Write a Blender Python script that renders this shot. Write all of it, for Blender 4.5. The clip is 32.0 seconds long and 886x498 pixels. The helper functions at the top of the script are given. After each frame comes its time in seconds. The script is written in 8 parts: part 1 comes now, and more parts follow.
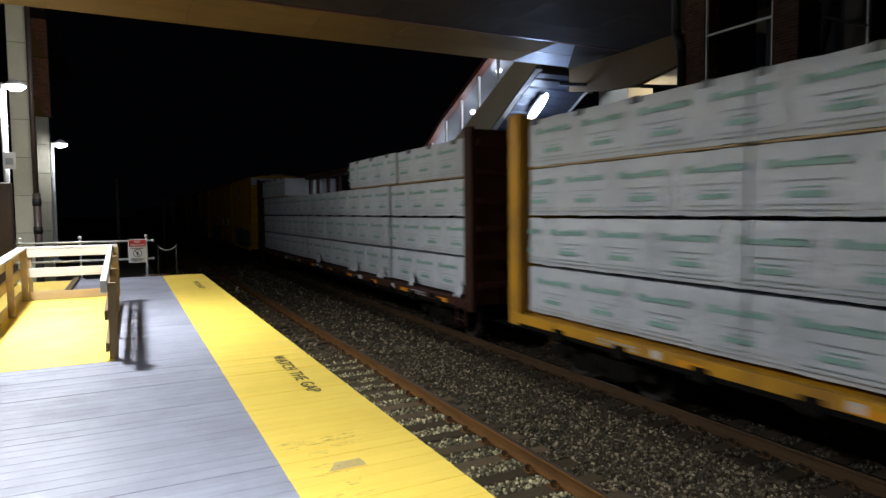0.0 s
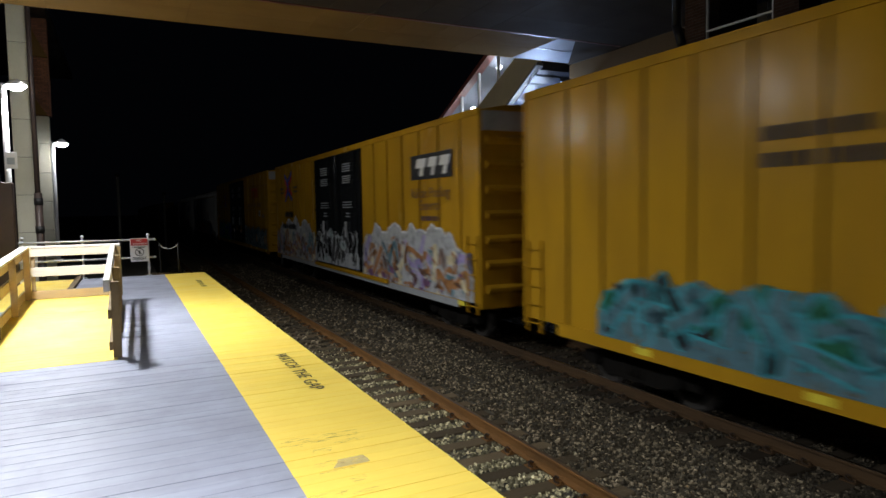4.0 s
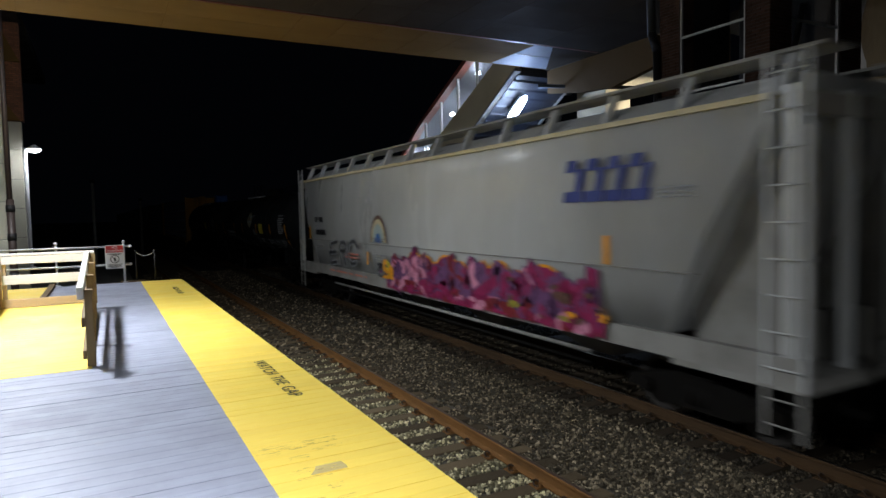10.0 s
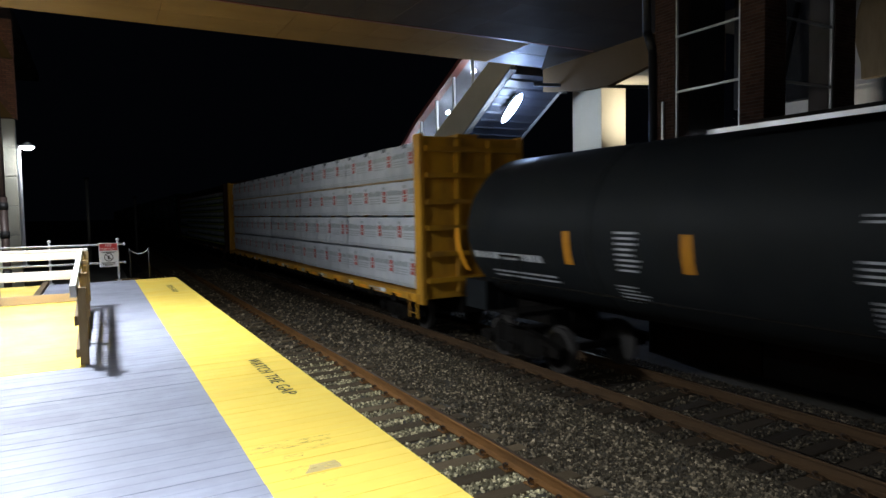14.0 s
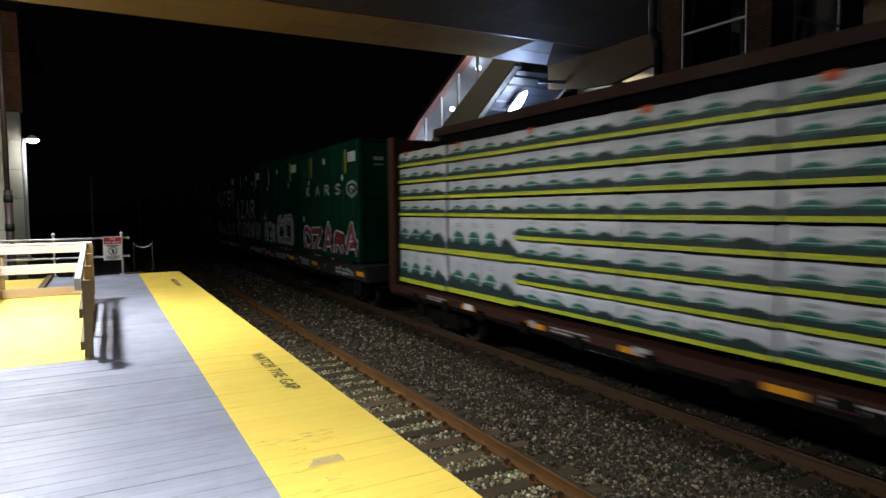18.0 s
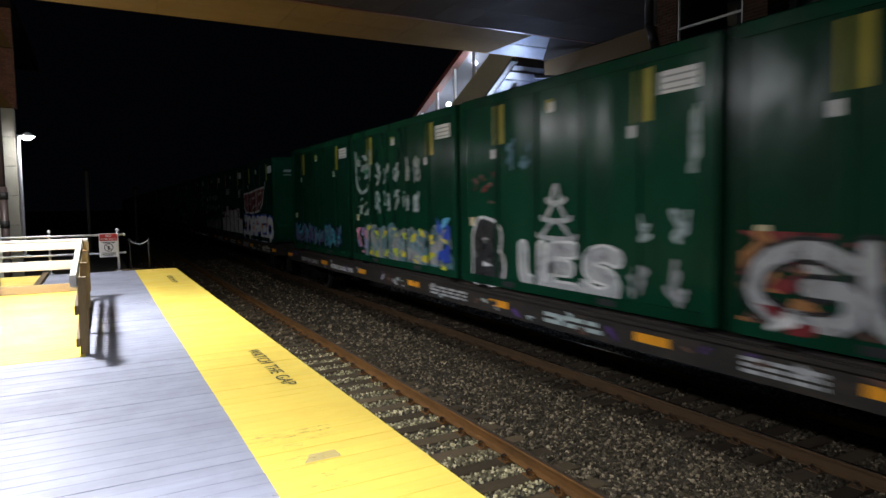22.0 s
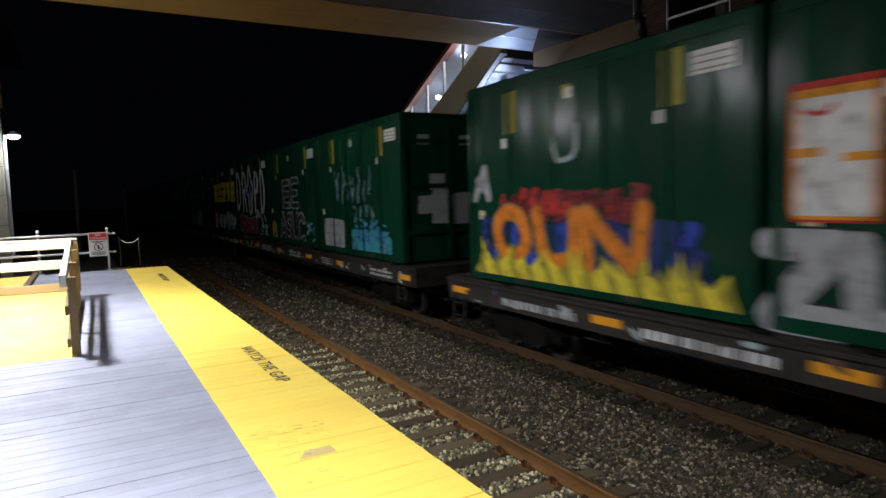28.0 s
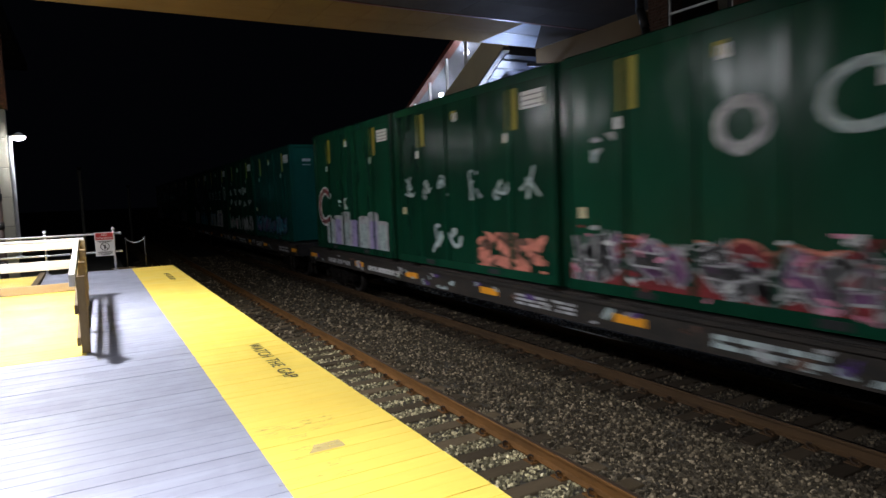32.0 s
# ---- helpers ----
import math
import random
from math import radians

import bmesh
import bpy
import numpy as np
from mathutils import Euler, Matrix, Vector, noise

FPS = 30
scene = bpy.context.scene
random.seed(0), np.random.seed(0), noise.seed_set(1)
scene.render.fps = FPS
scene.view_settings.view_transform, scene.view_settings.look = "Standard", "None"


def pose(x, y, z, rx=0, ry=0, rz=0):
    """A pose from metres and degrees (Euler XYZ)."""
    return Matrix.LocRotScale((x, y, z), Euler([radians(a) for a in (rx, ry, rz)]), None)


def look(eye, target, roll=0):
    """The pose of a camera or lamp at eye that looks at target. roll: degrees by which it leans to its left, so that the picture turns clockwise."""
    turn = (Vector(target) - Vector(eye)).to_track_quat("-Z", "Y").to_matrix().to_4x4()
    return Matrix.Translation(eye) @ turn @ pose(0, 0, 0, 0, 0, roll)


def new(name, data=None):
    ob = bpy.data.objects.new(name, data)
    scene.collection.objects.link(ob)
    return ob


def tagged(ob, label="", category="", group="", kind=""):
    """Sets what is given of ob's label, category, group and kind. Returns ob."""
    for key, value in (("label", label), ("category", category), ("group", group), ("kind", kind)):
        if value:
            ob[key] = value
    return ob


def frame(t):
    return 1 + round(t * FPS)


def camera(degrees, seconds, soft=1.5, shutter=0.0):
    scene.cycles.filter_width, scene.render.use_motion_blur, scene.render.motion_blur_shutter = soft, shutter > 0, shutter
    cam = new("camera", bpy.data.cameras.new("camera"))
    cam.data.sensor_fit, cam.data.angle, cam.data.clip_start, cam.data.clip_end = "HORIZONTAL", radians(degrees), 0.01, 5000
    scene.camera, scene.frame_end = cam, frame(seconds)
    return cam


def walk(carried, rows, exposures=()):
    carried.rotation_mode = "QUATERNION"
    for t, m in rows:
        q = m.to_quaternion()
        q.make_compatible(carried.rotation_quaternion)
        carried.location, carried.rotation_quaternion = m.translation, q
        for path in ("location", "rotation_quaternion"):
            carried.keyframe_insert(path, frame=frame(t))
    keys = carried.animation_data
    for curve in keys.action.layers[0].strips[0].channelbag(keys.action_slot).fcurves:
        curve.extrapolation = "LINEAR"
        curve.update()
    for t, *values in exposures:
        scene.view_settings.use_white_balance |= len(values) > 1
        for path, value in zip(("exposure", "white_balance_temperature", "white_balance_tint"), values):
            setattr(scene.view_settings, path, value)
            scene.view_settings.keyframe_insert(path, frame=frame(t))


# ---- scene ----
cam = camera(69.8, 32.0, shutter=0.5)
PATH = [
    (0, (-0.051, -0.023, 1.691), (0.843, 1.762, 1.57), -0.6),
    (0.5, (-0.052, -0.025, 1.69), (0.838, 1.761, 1.553), -0.7),
    (1, (-0.052, -0.022, 1.689), (0.837, 1.764, 1.545), -1.1),
    (1.5, (-0.054, -0.034, 1.694), (0.835, 1.753, 1.563), -0.9),
    (2, (-0.06, -0.035, 1.692), (0.827, 1.753, 1.564), -0.9),
    (2.5, (-0.073, -0.052, 1.698), (0.817, 1.734, 1.576), -1.0),
    (4.5, (-0.054, -0.032, 1.693), (0.838, 1.753, 1.557), -0.9),
    (5, (-0.04, -0.034, 1.69), (0.882, 1.735, 1.549), -1.3),
    (5.5, (-0.037, -0.031, 1.691), (0.916, 1.722, 1.561), -1.0),
    (6, (-0.045, -0.025, 1.692), (0.891, 1.739, 1.571), -0.8),
    (6.5, (-0.049, -0.045, 1.696), (0.882, 1.722, 1.59), -1.1),
    (7, (-0.052, -0.058, 1.692), (0.886, 1.705, 1.578), -1.5),
    (7.5, (-0.043, -0.053, 1.696), (0.892, 1.712, 1.58), -1.5),
    (8, (-0.042, -0.056, 1.697), (0.906, 1.701, 1.583), -1.3),
    (8.5, (-0.05, -0.065, 1.7), (0.898, 1.693, 1.586), -1.3),
    (9, (-0.048, -0.051, 1.69), (0.902, 1.704, 1.569), -1.2),
    (9.5, (-0.053, -0.057, 1.694), (0.892, 1.703, 1.578), -1.2),
    (10, (-0.048, -0.06, 1.696), (0.897, 1.699, 1.58), -1.2),
    (10.5, (-0.038, -0.054, 1.696), (0.909, 1.703, 1.57), -1.2),
    (11, (-0.04, -0.048, 1.696), (0.913, 1.706, 1.567), -1.0),
    (11.5, (-0.042, -0.048, 1.693), (0.914, 1.705, 1.572), -0.7),
    (12, (-0.05, -0.059, 1.701), (0.896, 1.698, 1.581), -0.9),
    (12.5, (-0.039, -0.056, 1.691), (0.909, 1.701, 1.568), -0.9),
    (13, (-0.034, -0.033, 1.687), (0.917, 1.722, 1.556), -0.8),
    (13.5, (-0.041, -0.049, 1.693), (0.91, 1.705, 1.564), -0.8),
    (14, (-0.038, -0.052, 1.693), (0.919, 1.7, 1.572), -1.1),
    (14.5, (-0.039, -0.052, 1.692), (0.915, 1.702, 1.57), -0.9),
    (16.5, (-0.05, -0.054, 1.693), (0.891, 1.707, 1.589), -0.6),
    (17, (-0.057, -0.065, 1.697), (0.893, 1.693, 1.604), -0.8),
    (17.5, (-0.061, -0.062, 1.692), (0.885, 1.698, 1.586), -0.6),
    (18, (-0.053, -0.052, 1.687), (0.896, 1.703, 1.556), -0.6),
    (18.5, (-0.047, -0.053, 1.683), (0.897, 1.706, 1.557), -1.0),
    (19, (-0.044, -0.055, 1.688), (0.899, 1.703, 1.546), -0.9),
    (19.5, (-0.04, -0.047, 1.682), (0.921, 1.7, 1.526), -0.5),
    (20, (-0.028, -0.047, 1.694), (0.946, 1.694, 1.549), -0.5),
    (20.5, (-0.035, -0.051, 1.691), (0.947, 1.685, 1.543), -0.9),
    (21, (-0.029, -0.047, 1.687), (0.94, 1.697, 1.543), -1.1),
    (21.5, (-0.039, -0.056, 1.693), (0.926, 1.691, 1.563), -0.7),
    (22, (-0.038, -0.054, 1.685), (0.918, 1.697, 1.54), -0.8),
    (22.5, (-0.03, -0.036, 1.685), (0.931, 1.711, 1.531), -0.4),
    (23, (-0.031, -0.037, 1.685), (0.912, 1.719, 1.516), -0.5),
    (23.5, (-0.037, -0.039, 1.683), (0.901, 1.721, 1.528), -0.2),
    (24, (-0.035, -0.043, 1.683), (0.898, 1.72, 1.539), -0.6),
    (24.5, (-0.036, -0.045, 1.685), (0.905, 1.714, 1.536), -1.1),
    (25, (-0.033, -0.05, 1.689), (0.91, 1.706, 1.532), -1.3),
    (25.5, (-0.024, -0.042, 1.681), (0.921, 1.714, 1.527), -1.5),
    (27.5, (-0.033, -0.045, 1.679), (0.935, 1.698, 1.513), -1.5),
    (28, (-0.031, -0.049, 1.686), (0.945, 1.689, 1.52), -1.7),
    (28.5, (-0.026, -0.049, 1.674), (0.932, 1.698, 1.499), -1.7),
    (29, (-0.021, -0.053, 1.682), (0.94, 1.692, 1.501), -2.7),
    (29.5, (-0.033, -0.055, 1.685), (0.932, 1.689, 1.519), -2.6),
    (30, (-0.049, -0.071, 1.691), (0.912, 1.676, 1.538), -2.6),
    (30.5, (-0.053, -0.081, 1.682), (0.911, 1.665, 1.532), -2.8),
    (31, (-0.062, -0.082, 1.681), (0.906, 1.66, 1.511), -2.5),
    (31.5, (-0.073, -0.085, 1.684), (0.896, 1.656, 1.516), -1.7),
    (32, (-0.069, -0.086, 1.682), (0.896, 1.657, 1.508), -2.2),
]
walk(cam, [(t, look(eye, target, roll)) for t, eye, target, roll in PATH],
     [(0.0, -0.17, 6500, 11), (2.5, -0.17, 6500, 11), (5.0, -0.14, 6350, 10), (6.5, -0.12, 6100, 10), (8.0, -0.01, 6000, 10), (10.0, -0.18, 6200, 10), (11.0, -0.19, 6100, 10), (12.0, -0.02, 6100, 10), (13.0, 0.1, 6100, 10), (14.0, 0.14, 6100, 10), (14.5, 0.08, 6100, 10), (16.5, -0.11, 6550, 11), (19.0, -0.08, 6500, 12), (22.0, 0.15, 6420, 14), (25.0, 0.13, 6420, 14), (30.0, 0.14, 6420, 15), (32.0, 0.18, 6420, 16)])

# ---- light of the night: a black sky and the lamps of the station ----
world = bpy.data.worlds.new("night")
world.use_nodes = True
world.node_tree.nodes["Background"].inputs[0].default_value = (0.010, 0.012, 0.018, 1)
world.node_tree.nodes["Background"].inputs[1].default_value = 0.06
scene.world = world
scene.view_settings.exposure = 0.0

ZR = -1.315          # top of the rails
C1, C2 = 3.615, 8.06  # middle of the empty track and of the train's track
EDGE, INNER = 1.85, 0.826  # platform edge and the inner edge of the yellow strip
END = 18.95          # end of the platform
SPEED = 11.81
BEGIN = -9.0


def lamp(name, at, aim, watts, size, color=(1, 1, 1), kind="AREA", spread=170):
    data = bpy.data.lights.new(name, kind)
    data.energy, data.color = watts, color
    if kind == "AREA":
        data.shape, data.size, data.spread = "DISK", size, radians(spread)
    else:
        data.shadow_soft_size = size
    ob = new(name, data)
    ob.matrix_world = look(at, aim)
    return ob


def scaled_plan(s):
    """Scales a building s times about the camera's eye, which keeps its outline in the view."""
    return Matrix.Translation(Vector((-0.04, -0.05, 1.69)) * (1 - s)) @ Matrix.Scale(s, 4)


# sizes chosen so that the tower covers the bridge's end in the view
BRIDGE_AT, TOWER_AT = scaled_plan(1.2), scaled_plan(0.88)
COOL = (0.915, 0.95, 0.975)
MAIN = (-1.80, 10.8)  # the lamp beside the ramp
lamp("platform_light", (MAIN[0], MAIN[1], 4.62), (MAIN[0] + 0.8, MAIN[1] - 0.9, 0), 570, 0.42, COOL, spread=144)
lamp("platform_light", (MAIN[0], MAIN[1], 4.60), (MAIN[0], MAIN[1], 0), 290, 0.22, COOL, "POINT")
# fill lamp out of view, added to brighten the near deck
lamp("platform_light", (-1.5, 1.9, 4.6), (-1.2, 2.0, 0), 300, 0.5, COOL, spread=119)
# fill lamp behind the camera, added to brighten the near side of the train
lamp("platform_light", (-1.5, -7.1, 4.6), (-0.9, -6.6, 0), 600, 0.5, COOL, spread=150)
lamp("platform_light", (-2.32, 18.5, 4.62), (-2.2, 18.4, 0), 110, 0.30, COOL, spread=125)
lamp("platform_light", (-1.75, 18.30, 4.42), (-1.75, 18.30, 0), 105, 0.10, COOL, "POINT")
lamp("platform_light", (-1.72, 18.28, 4.44), (6.0, 15.0, 0.0), 50, 0.16, COOL, spread=118)
lamp("platform_light", (-2.03, 27.0, 4.05), (-2.03, 27.0, 0), 22, 0.10, COOL, "POINT")
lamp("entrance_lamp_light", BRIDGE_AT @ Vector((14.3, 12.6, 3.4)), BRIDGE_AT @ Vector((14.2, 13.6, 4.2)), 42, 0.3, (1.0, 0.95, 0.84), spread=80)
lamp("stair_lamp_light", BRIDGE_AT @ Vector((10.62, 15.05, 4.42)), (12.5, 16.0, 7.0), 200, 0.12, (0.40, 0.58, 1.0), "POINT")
lamp("house_lamp_light", (17.5, 8.9, 2.9), (19.1, 10.4, 3.5), 16, 0.4, (1.0, 0.93, 0.82), spread=130)


# ---- materials ----
def ramp(nt, fac, a, b, lo=0.3, hi=0.7):
    n = nt.nodes.new("ShaderNodeMapRange")
    n.inputs[1].default_value, n.inputs[2].default_value = lo, hi
    n.inputs[3].default_value, n.inputs[4].default_value = a, b
    nt.links.new(fac, n.inputs[0])
    return n.outputs[0]


def mixed(nt, fac, a, b, kind="MIX"):
    n = nt.nodes.new("ShaderNodeMix")
    n.data_type, n.blend_type = "RGBA", kind
    for sock, value in ((n.inputs[0], fac), (n.inputs[6], a), (n.inputs[7], b)):
        if isinstance(value, bpy.types.NodeSocket):
            nt.links.new(value, sock)
        elif isinstance(value, (int, float)):
            sock.default_value = value
        else:
            sock.default_value = (*value, 1)
    return n.outputs[2]


def noise_of(nt, vec, scale, detail=4, rough=0.6):
    n = nt.nodes.new("ShaderNodeTexNoise")
    n.inputs["Scale"].default_value, n.inputs["Detail"].default_value = scale, detail
    n.inputs["Roughness"].default_value = rough
    nt.links.new(vec, n.inputs["Vector"])
    return n.outputs["Fac"]


def stretched(nt, scale, shift=True):
    co = nt.nodes.new("ShaderNodeTexCoord").outputs["Object"]
    m = nt.nodes.new("ShaderNodeMapping")
    m.inputs["Scale"].default_value = scale
    nt.links.new(co, m.inputs["Vector"])
    if shift:
        info = nt.nodes.new("ShaderNodeObjectInfo").outputs["Random"]
        n = nt.nodes.new("ShaderNodeMath")
        n.operation, n.inputs[1].default_value = "MULTIPLY", 40
        nt.links.new(info, n.inputs[0])
        nt.links.new(n.outputs[0], m.inputs["Location"])
    return m.outputs[0]


def surface(name, color, rough=0.6, metal=0.0, stain=None, amount=0.5, scale=(1, 1, 1), big=1.2, fine=25, grain=0.25,
            bump=0.15, depth=0.004, spread=0.0, island=0.0, gloss_var=0.12, coat=0.0, spec=0.5, specks=0, dents=0.0, dent_scale=(1, 0.9, 0.3)):
    """A worn surface: colour with fine grain, large stains, relief, and a random shade a piece."""
    m = bpy.data.materials.new(name)
    m.use_nodes = True
    nt = m.node_tree
    p = nt.nodes["Principled BSDF"]
    vec = stretched(nt, scale)
    large, small = noise_of(nt, vec, big, 5), noise_of(nt, vec, fine, 3)
    stain = stain or [c * 0.45 for c in color]
    c = mixed(nt, ramp(nt, large, 0.0, amount, 0.42, 0.72), color, stain)
    c = mixed(nt, grain, c, mixed(nt, small, [k * 0.35 for k in color], [min(1, k * 1.5) for k in color]))
    if spread or island:
        r = nt.nodes.new("ShaderNodeObjectInfo").outputs["Random"] if spread else nt.nodes.new("ShaderNodeNewGeometry").outputs["Random Per Island"]
        if specks:  # most pieces dull, a few pale
            q = nt.nodes.new("ShaderNodeMath")
            q.operation = "POWER"
            q.inputs[1].default_value = specks
            nt.links.new(r, q.inputs[0])
            r = q.outputs[0]
        h = nt.nodes.new("ShaderNodeHueSaturation")
        nt.links.new(ramp(nt, r, 0.42, 3.0, 0, 1) if specks else ramp(nt, r, 1 - max(spread, island), 1 + max(spread, island), 0, 1), h.inputs["Value"])
        nt.links.new(c, h.inputs["Color"])
        c = h.outputs[0]
    nt.links.new(c, p.inputs["Base Color"])
    nt.links.new(ramp(nt, large, max(0.05, rough - gloss_var), min(1, rough + gloss_var), 0.3, 0.7), p.inputs["Roughness"])
    p.inputs["Metallic"].default_value = metal
    p.inputs["Coat Weight"].default_value = coat
    p.inputs["Specular IOR Level"].default_value = spec
    if bump:
        b = nt.nodes.new("ShaderNodeBump")
        b.inputs["Strength"].default_value, b.inputs["Distance"].default_value = bump, depth
        nt.links.new(small, b.inputs["Height"])
        nt.links.new(b.outputs[0], p.inputs["Normal"])
        if dents:  # sheet metal that is beaten out of flat
            d = nt.nodes.new("ShaderNodeBump")
            d.inputs["Strength"].default_value, d.inputs["Distance"].default_value = dents, 0.05
            nt.links.new(noise_of(nt, stretched(nt, dent_scale), 1.6, 2, 0.4), d.inputs["Height"])
            nt.links.new(d.outputs[0], b.inputs["Normal"])
    return m


def glowing(name, color, strength):
    m = bpy.data.materials.new(name)
    m.use_nodes = True
    p = m.node_tree.nodes["Principled BSDF"]
    p.inputs["Base Color"].default_value = (0.8, 0.8, 0.8, 1)
    p.inputs["Emission Color"].default_value = (*color, 1)
    p.inputs["Emission Strength"].default_value = strength
    return m


def glassy(name, color=(0.9, 0.95, 0.95), rough=0.03):
    m = bpy.data.materials.new(name)
    m.use_nodes = True
    p = m.node_tree.nodes["Principled BSDF"]
    p.inputs["Base Color"].default_value = (*color, 1)
    p.inputs["Roughness"].default_value = rough
    p.inputs["Transmission Weight"].default_value = 1.0
    p.inputs["IOR"].default_value = 1.1
    return m


def boards_paint(name, color, stain, rough=0.5, wear=None, worn=0.5):
    """Paint on deck boards: grain along the board, scuffs, a shade of its own for each board."""
    m = surface(name, color, rough, stain=stain, amount=0.45, scale=(0.25, 2.2, 1), big=1.6, fine=14, grain=0.16, bump=0.25, depth=0.002, spread=0.035, spec=0.3)
    nt = m.node_tree
    p = nt.nodes["Principled BSDF"]
    geo = nt.nodes.new("ShaderNodeNewGeometry").outputs["Position"]
    old = p.inputs["Base Color"].links[0].from_socket
    trodden = noise_of(nt, geo, 1.1, 6, 0.62)  # trodden dirt that runs over many boards
    dirt = mixed(nt, ramp(nt, trodden, 0.0, 0.55 if not wear else 0.22, 0.46, 0.66), old, stain)
    nt.links.new(dirt, p.inputs["Base Color"])
    nt.links.new(ramp(nt, trodden, rough - 0.10, rough + 0.14, 0.35, 0.65), p.inputs["Roughness"])
    if wear:
        old = dirt
        mp = nt.nodes.new("ShaderNodeMapping")
        mp.inputs["Scale"].default_value = (1.6, 5.0, 1)
        nt.links.new(geo, mp.inputs["Vector"])
        f = noise_of(nt, mp.outputs[0], 1.5, 6, 0.65)
        nt.links.new(mixed(nt, ramp(nt, f, 0, 1, worn, worn + 0.03), old, wear), p.inputs["Base Color"])
    return m


M = {}
M["deck_grey"] = boards_paint("grey_deck_paint", (0.325, 0.34, 0.415), (0.22, 0.225, 0.275), 0.46)
M["deck_yellow"] = boards_paint("yellow_deck_paint", (0.94, 0.672, 0.12), (0.86, 0.575, 0.09), 0.42, (0.40, 0.27, 0.09), 0.715)
M["timber"] = surface("raw_timber", (0.36, 0.26, 0.145), 0.7, stain=(0.19, 0.13, 0.07), scale=(3, 0.5, 3), big=2, fine=30, grain=0.3, spread=0.12)
M["timber_brown"] = surface("brown_timber", (0.21, 0.145, 0.065), 0.72, stain=(0.11, 0.075, 0.035), scale=(3, 3, 0.5), big=2, fine=30, grain=0.35, spread=0.12)
M["timber_dark"] = surface("weathered_timber", (0.17, 0.11, 0.05), 0.75, stain=(0.07, 0.05, 0.03), scale=(3, 0.5, 3), big=2, fine=30, grain=0.35, spread=0.2)
M["timber_white"] = surface("whitewashed_timber", (0.60, 0.575, 0.53), 0.65, stain=(0.38, 0.34, 0.28), scale=(3, 0.6, 3), big=2, fine=30, grain=0.25, spread=0.06)
M["galvanised"] = surface("galvanised_pipe", (0.66, 0.67, 0.68), 0.42, 0.15, fine=40, grain=0.1, bump=0.05)
M["tie"] = surface("creosoted_tie", (0.082, 0.060, 0.034), 0.85, stain=(0.135, 0.102, 0.060), amount=0.6, scale=(0.4, 3, 1), big=2, fine=18, grain=0.5, bump=0.7, depth=0.01, spread=0.4, spec=0.2)
# darker copy for the far track; the lamps' fall-off is in its colour
M["tie_dark"] = surface("far_track_tie", (0.032, 0.023, 0.014), 0.85, stain=(0.050, 0.038, 0.025), amount=0.6, scale=(0.4, 3, 1), big=2, fine=18, grain=0.4, bump=0.6, depth=0.01, spread=0.4, spec=0.15)
M["rail_rust"] = surface("rusty_rail", (0.145, 0.066, 0.017), 0.8, 0.0, stain=(0.046, 0.027, 0.011), amount=0.8, scale=(3, 0.6, 3), big=2, fine=30, grain=0.3, bump=0.2, spec=0.2)
# far rails likewise, toned down for the weaker light there
M["rail_brown"] = surface("far_track_rail", (0.062, 0.034, 0.014), 0.8, 0.0, stain=(0.024, 0.017, 0.011), amount=0.7, scale=(3, 0.6, 3), big=2, fine=30, grain=0.3, bump=0.2, spec=0.2)
M["rail_top"] = surface("rusty_rail_head", (0.075, 0.050, 0.034), 0.5, 0.3, stain=(0.045, 0.034, 0.028), scale=(4, 0.15, 1), big=3, fine=30, grain=0.2, bump=0.05)
M["rail_polished"] = surface("polished_rail_head", (0.52, 0.52, 0.53), 0.24, 1.0, stain=(0.34, 0.33, 0.32), scale=(4, 0.15, 1), big=3, fine=30, grain=0.08, bump=0.03)
M["clip"] = surface("dark_spring_clip", (0.035, 0.022, 0.014), 0.7, fine=30, grain=0.2, bump=0.05, spec=0.2)
# stones darken away from the platform: part oil, part lamp fall-off put into colour
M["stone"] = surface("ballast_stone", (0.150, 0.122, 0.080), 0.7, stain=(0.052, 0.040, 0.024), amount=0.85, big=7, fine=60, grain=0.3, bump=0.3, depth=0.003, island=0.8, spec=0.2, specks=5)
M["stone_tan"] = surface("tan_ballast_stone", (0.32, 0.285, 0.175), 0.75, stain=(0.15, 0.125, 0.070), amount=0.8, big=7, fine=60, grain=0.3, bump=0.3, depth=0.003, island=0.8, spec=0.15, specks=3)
M["stone_far"] = surface("far_ballast_stone", (0.066, 0.052, 0.034), 0.75, stain=(0.021, 0.016, 0.010), amount=0.9, big=4, fine=60, grain=0.3, bump=0.3, depth=0.003, island=0.8, spec=0.2, specks=5)
M["ballast_bed"] = surface("ballast_bed", (0.052, 0.044, 0.031), 0.95, stain=(0.024, 0.020, 0.014), big=3, fine=26, grain=0.6, bump=1.0, depth=0.03)
M["ground"] = surface("dark_ground", (0.06, 0.055, 0.045), 0.95, big=0.5, fine=8, grain=0.4, bump=0.6, depth=0.03)
M["asphalt"] = surface("dark_asphalt", (0.022, 0.021, 0.020), 0.95, big=0.5, fine=30, grain=0.4, bump=0.4, depth=0.01, spec=0.1)
M["concrete"] = surface("pale_concrete", (0.56, 0.54, 0.43), 0.8, stain=(0.40, 0.38, 0.29), big=0.7, fine=22, grain=0.14, bump=0.2)
M["concrete_dark"] = surface("stained_concrete", (0.20, 0.19, 0.165), 0.85, stain=(0.10, 0.095, 0.08), big=0.8, fine=22, grain=0.2, bump=0.3)
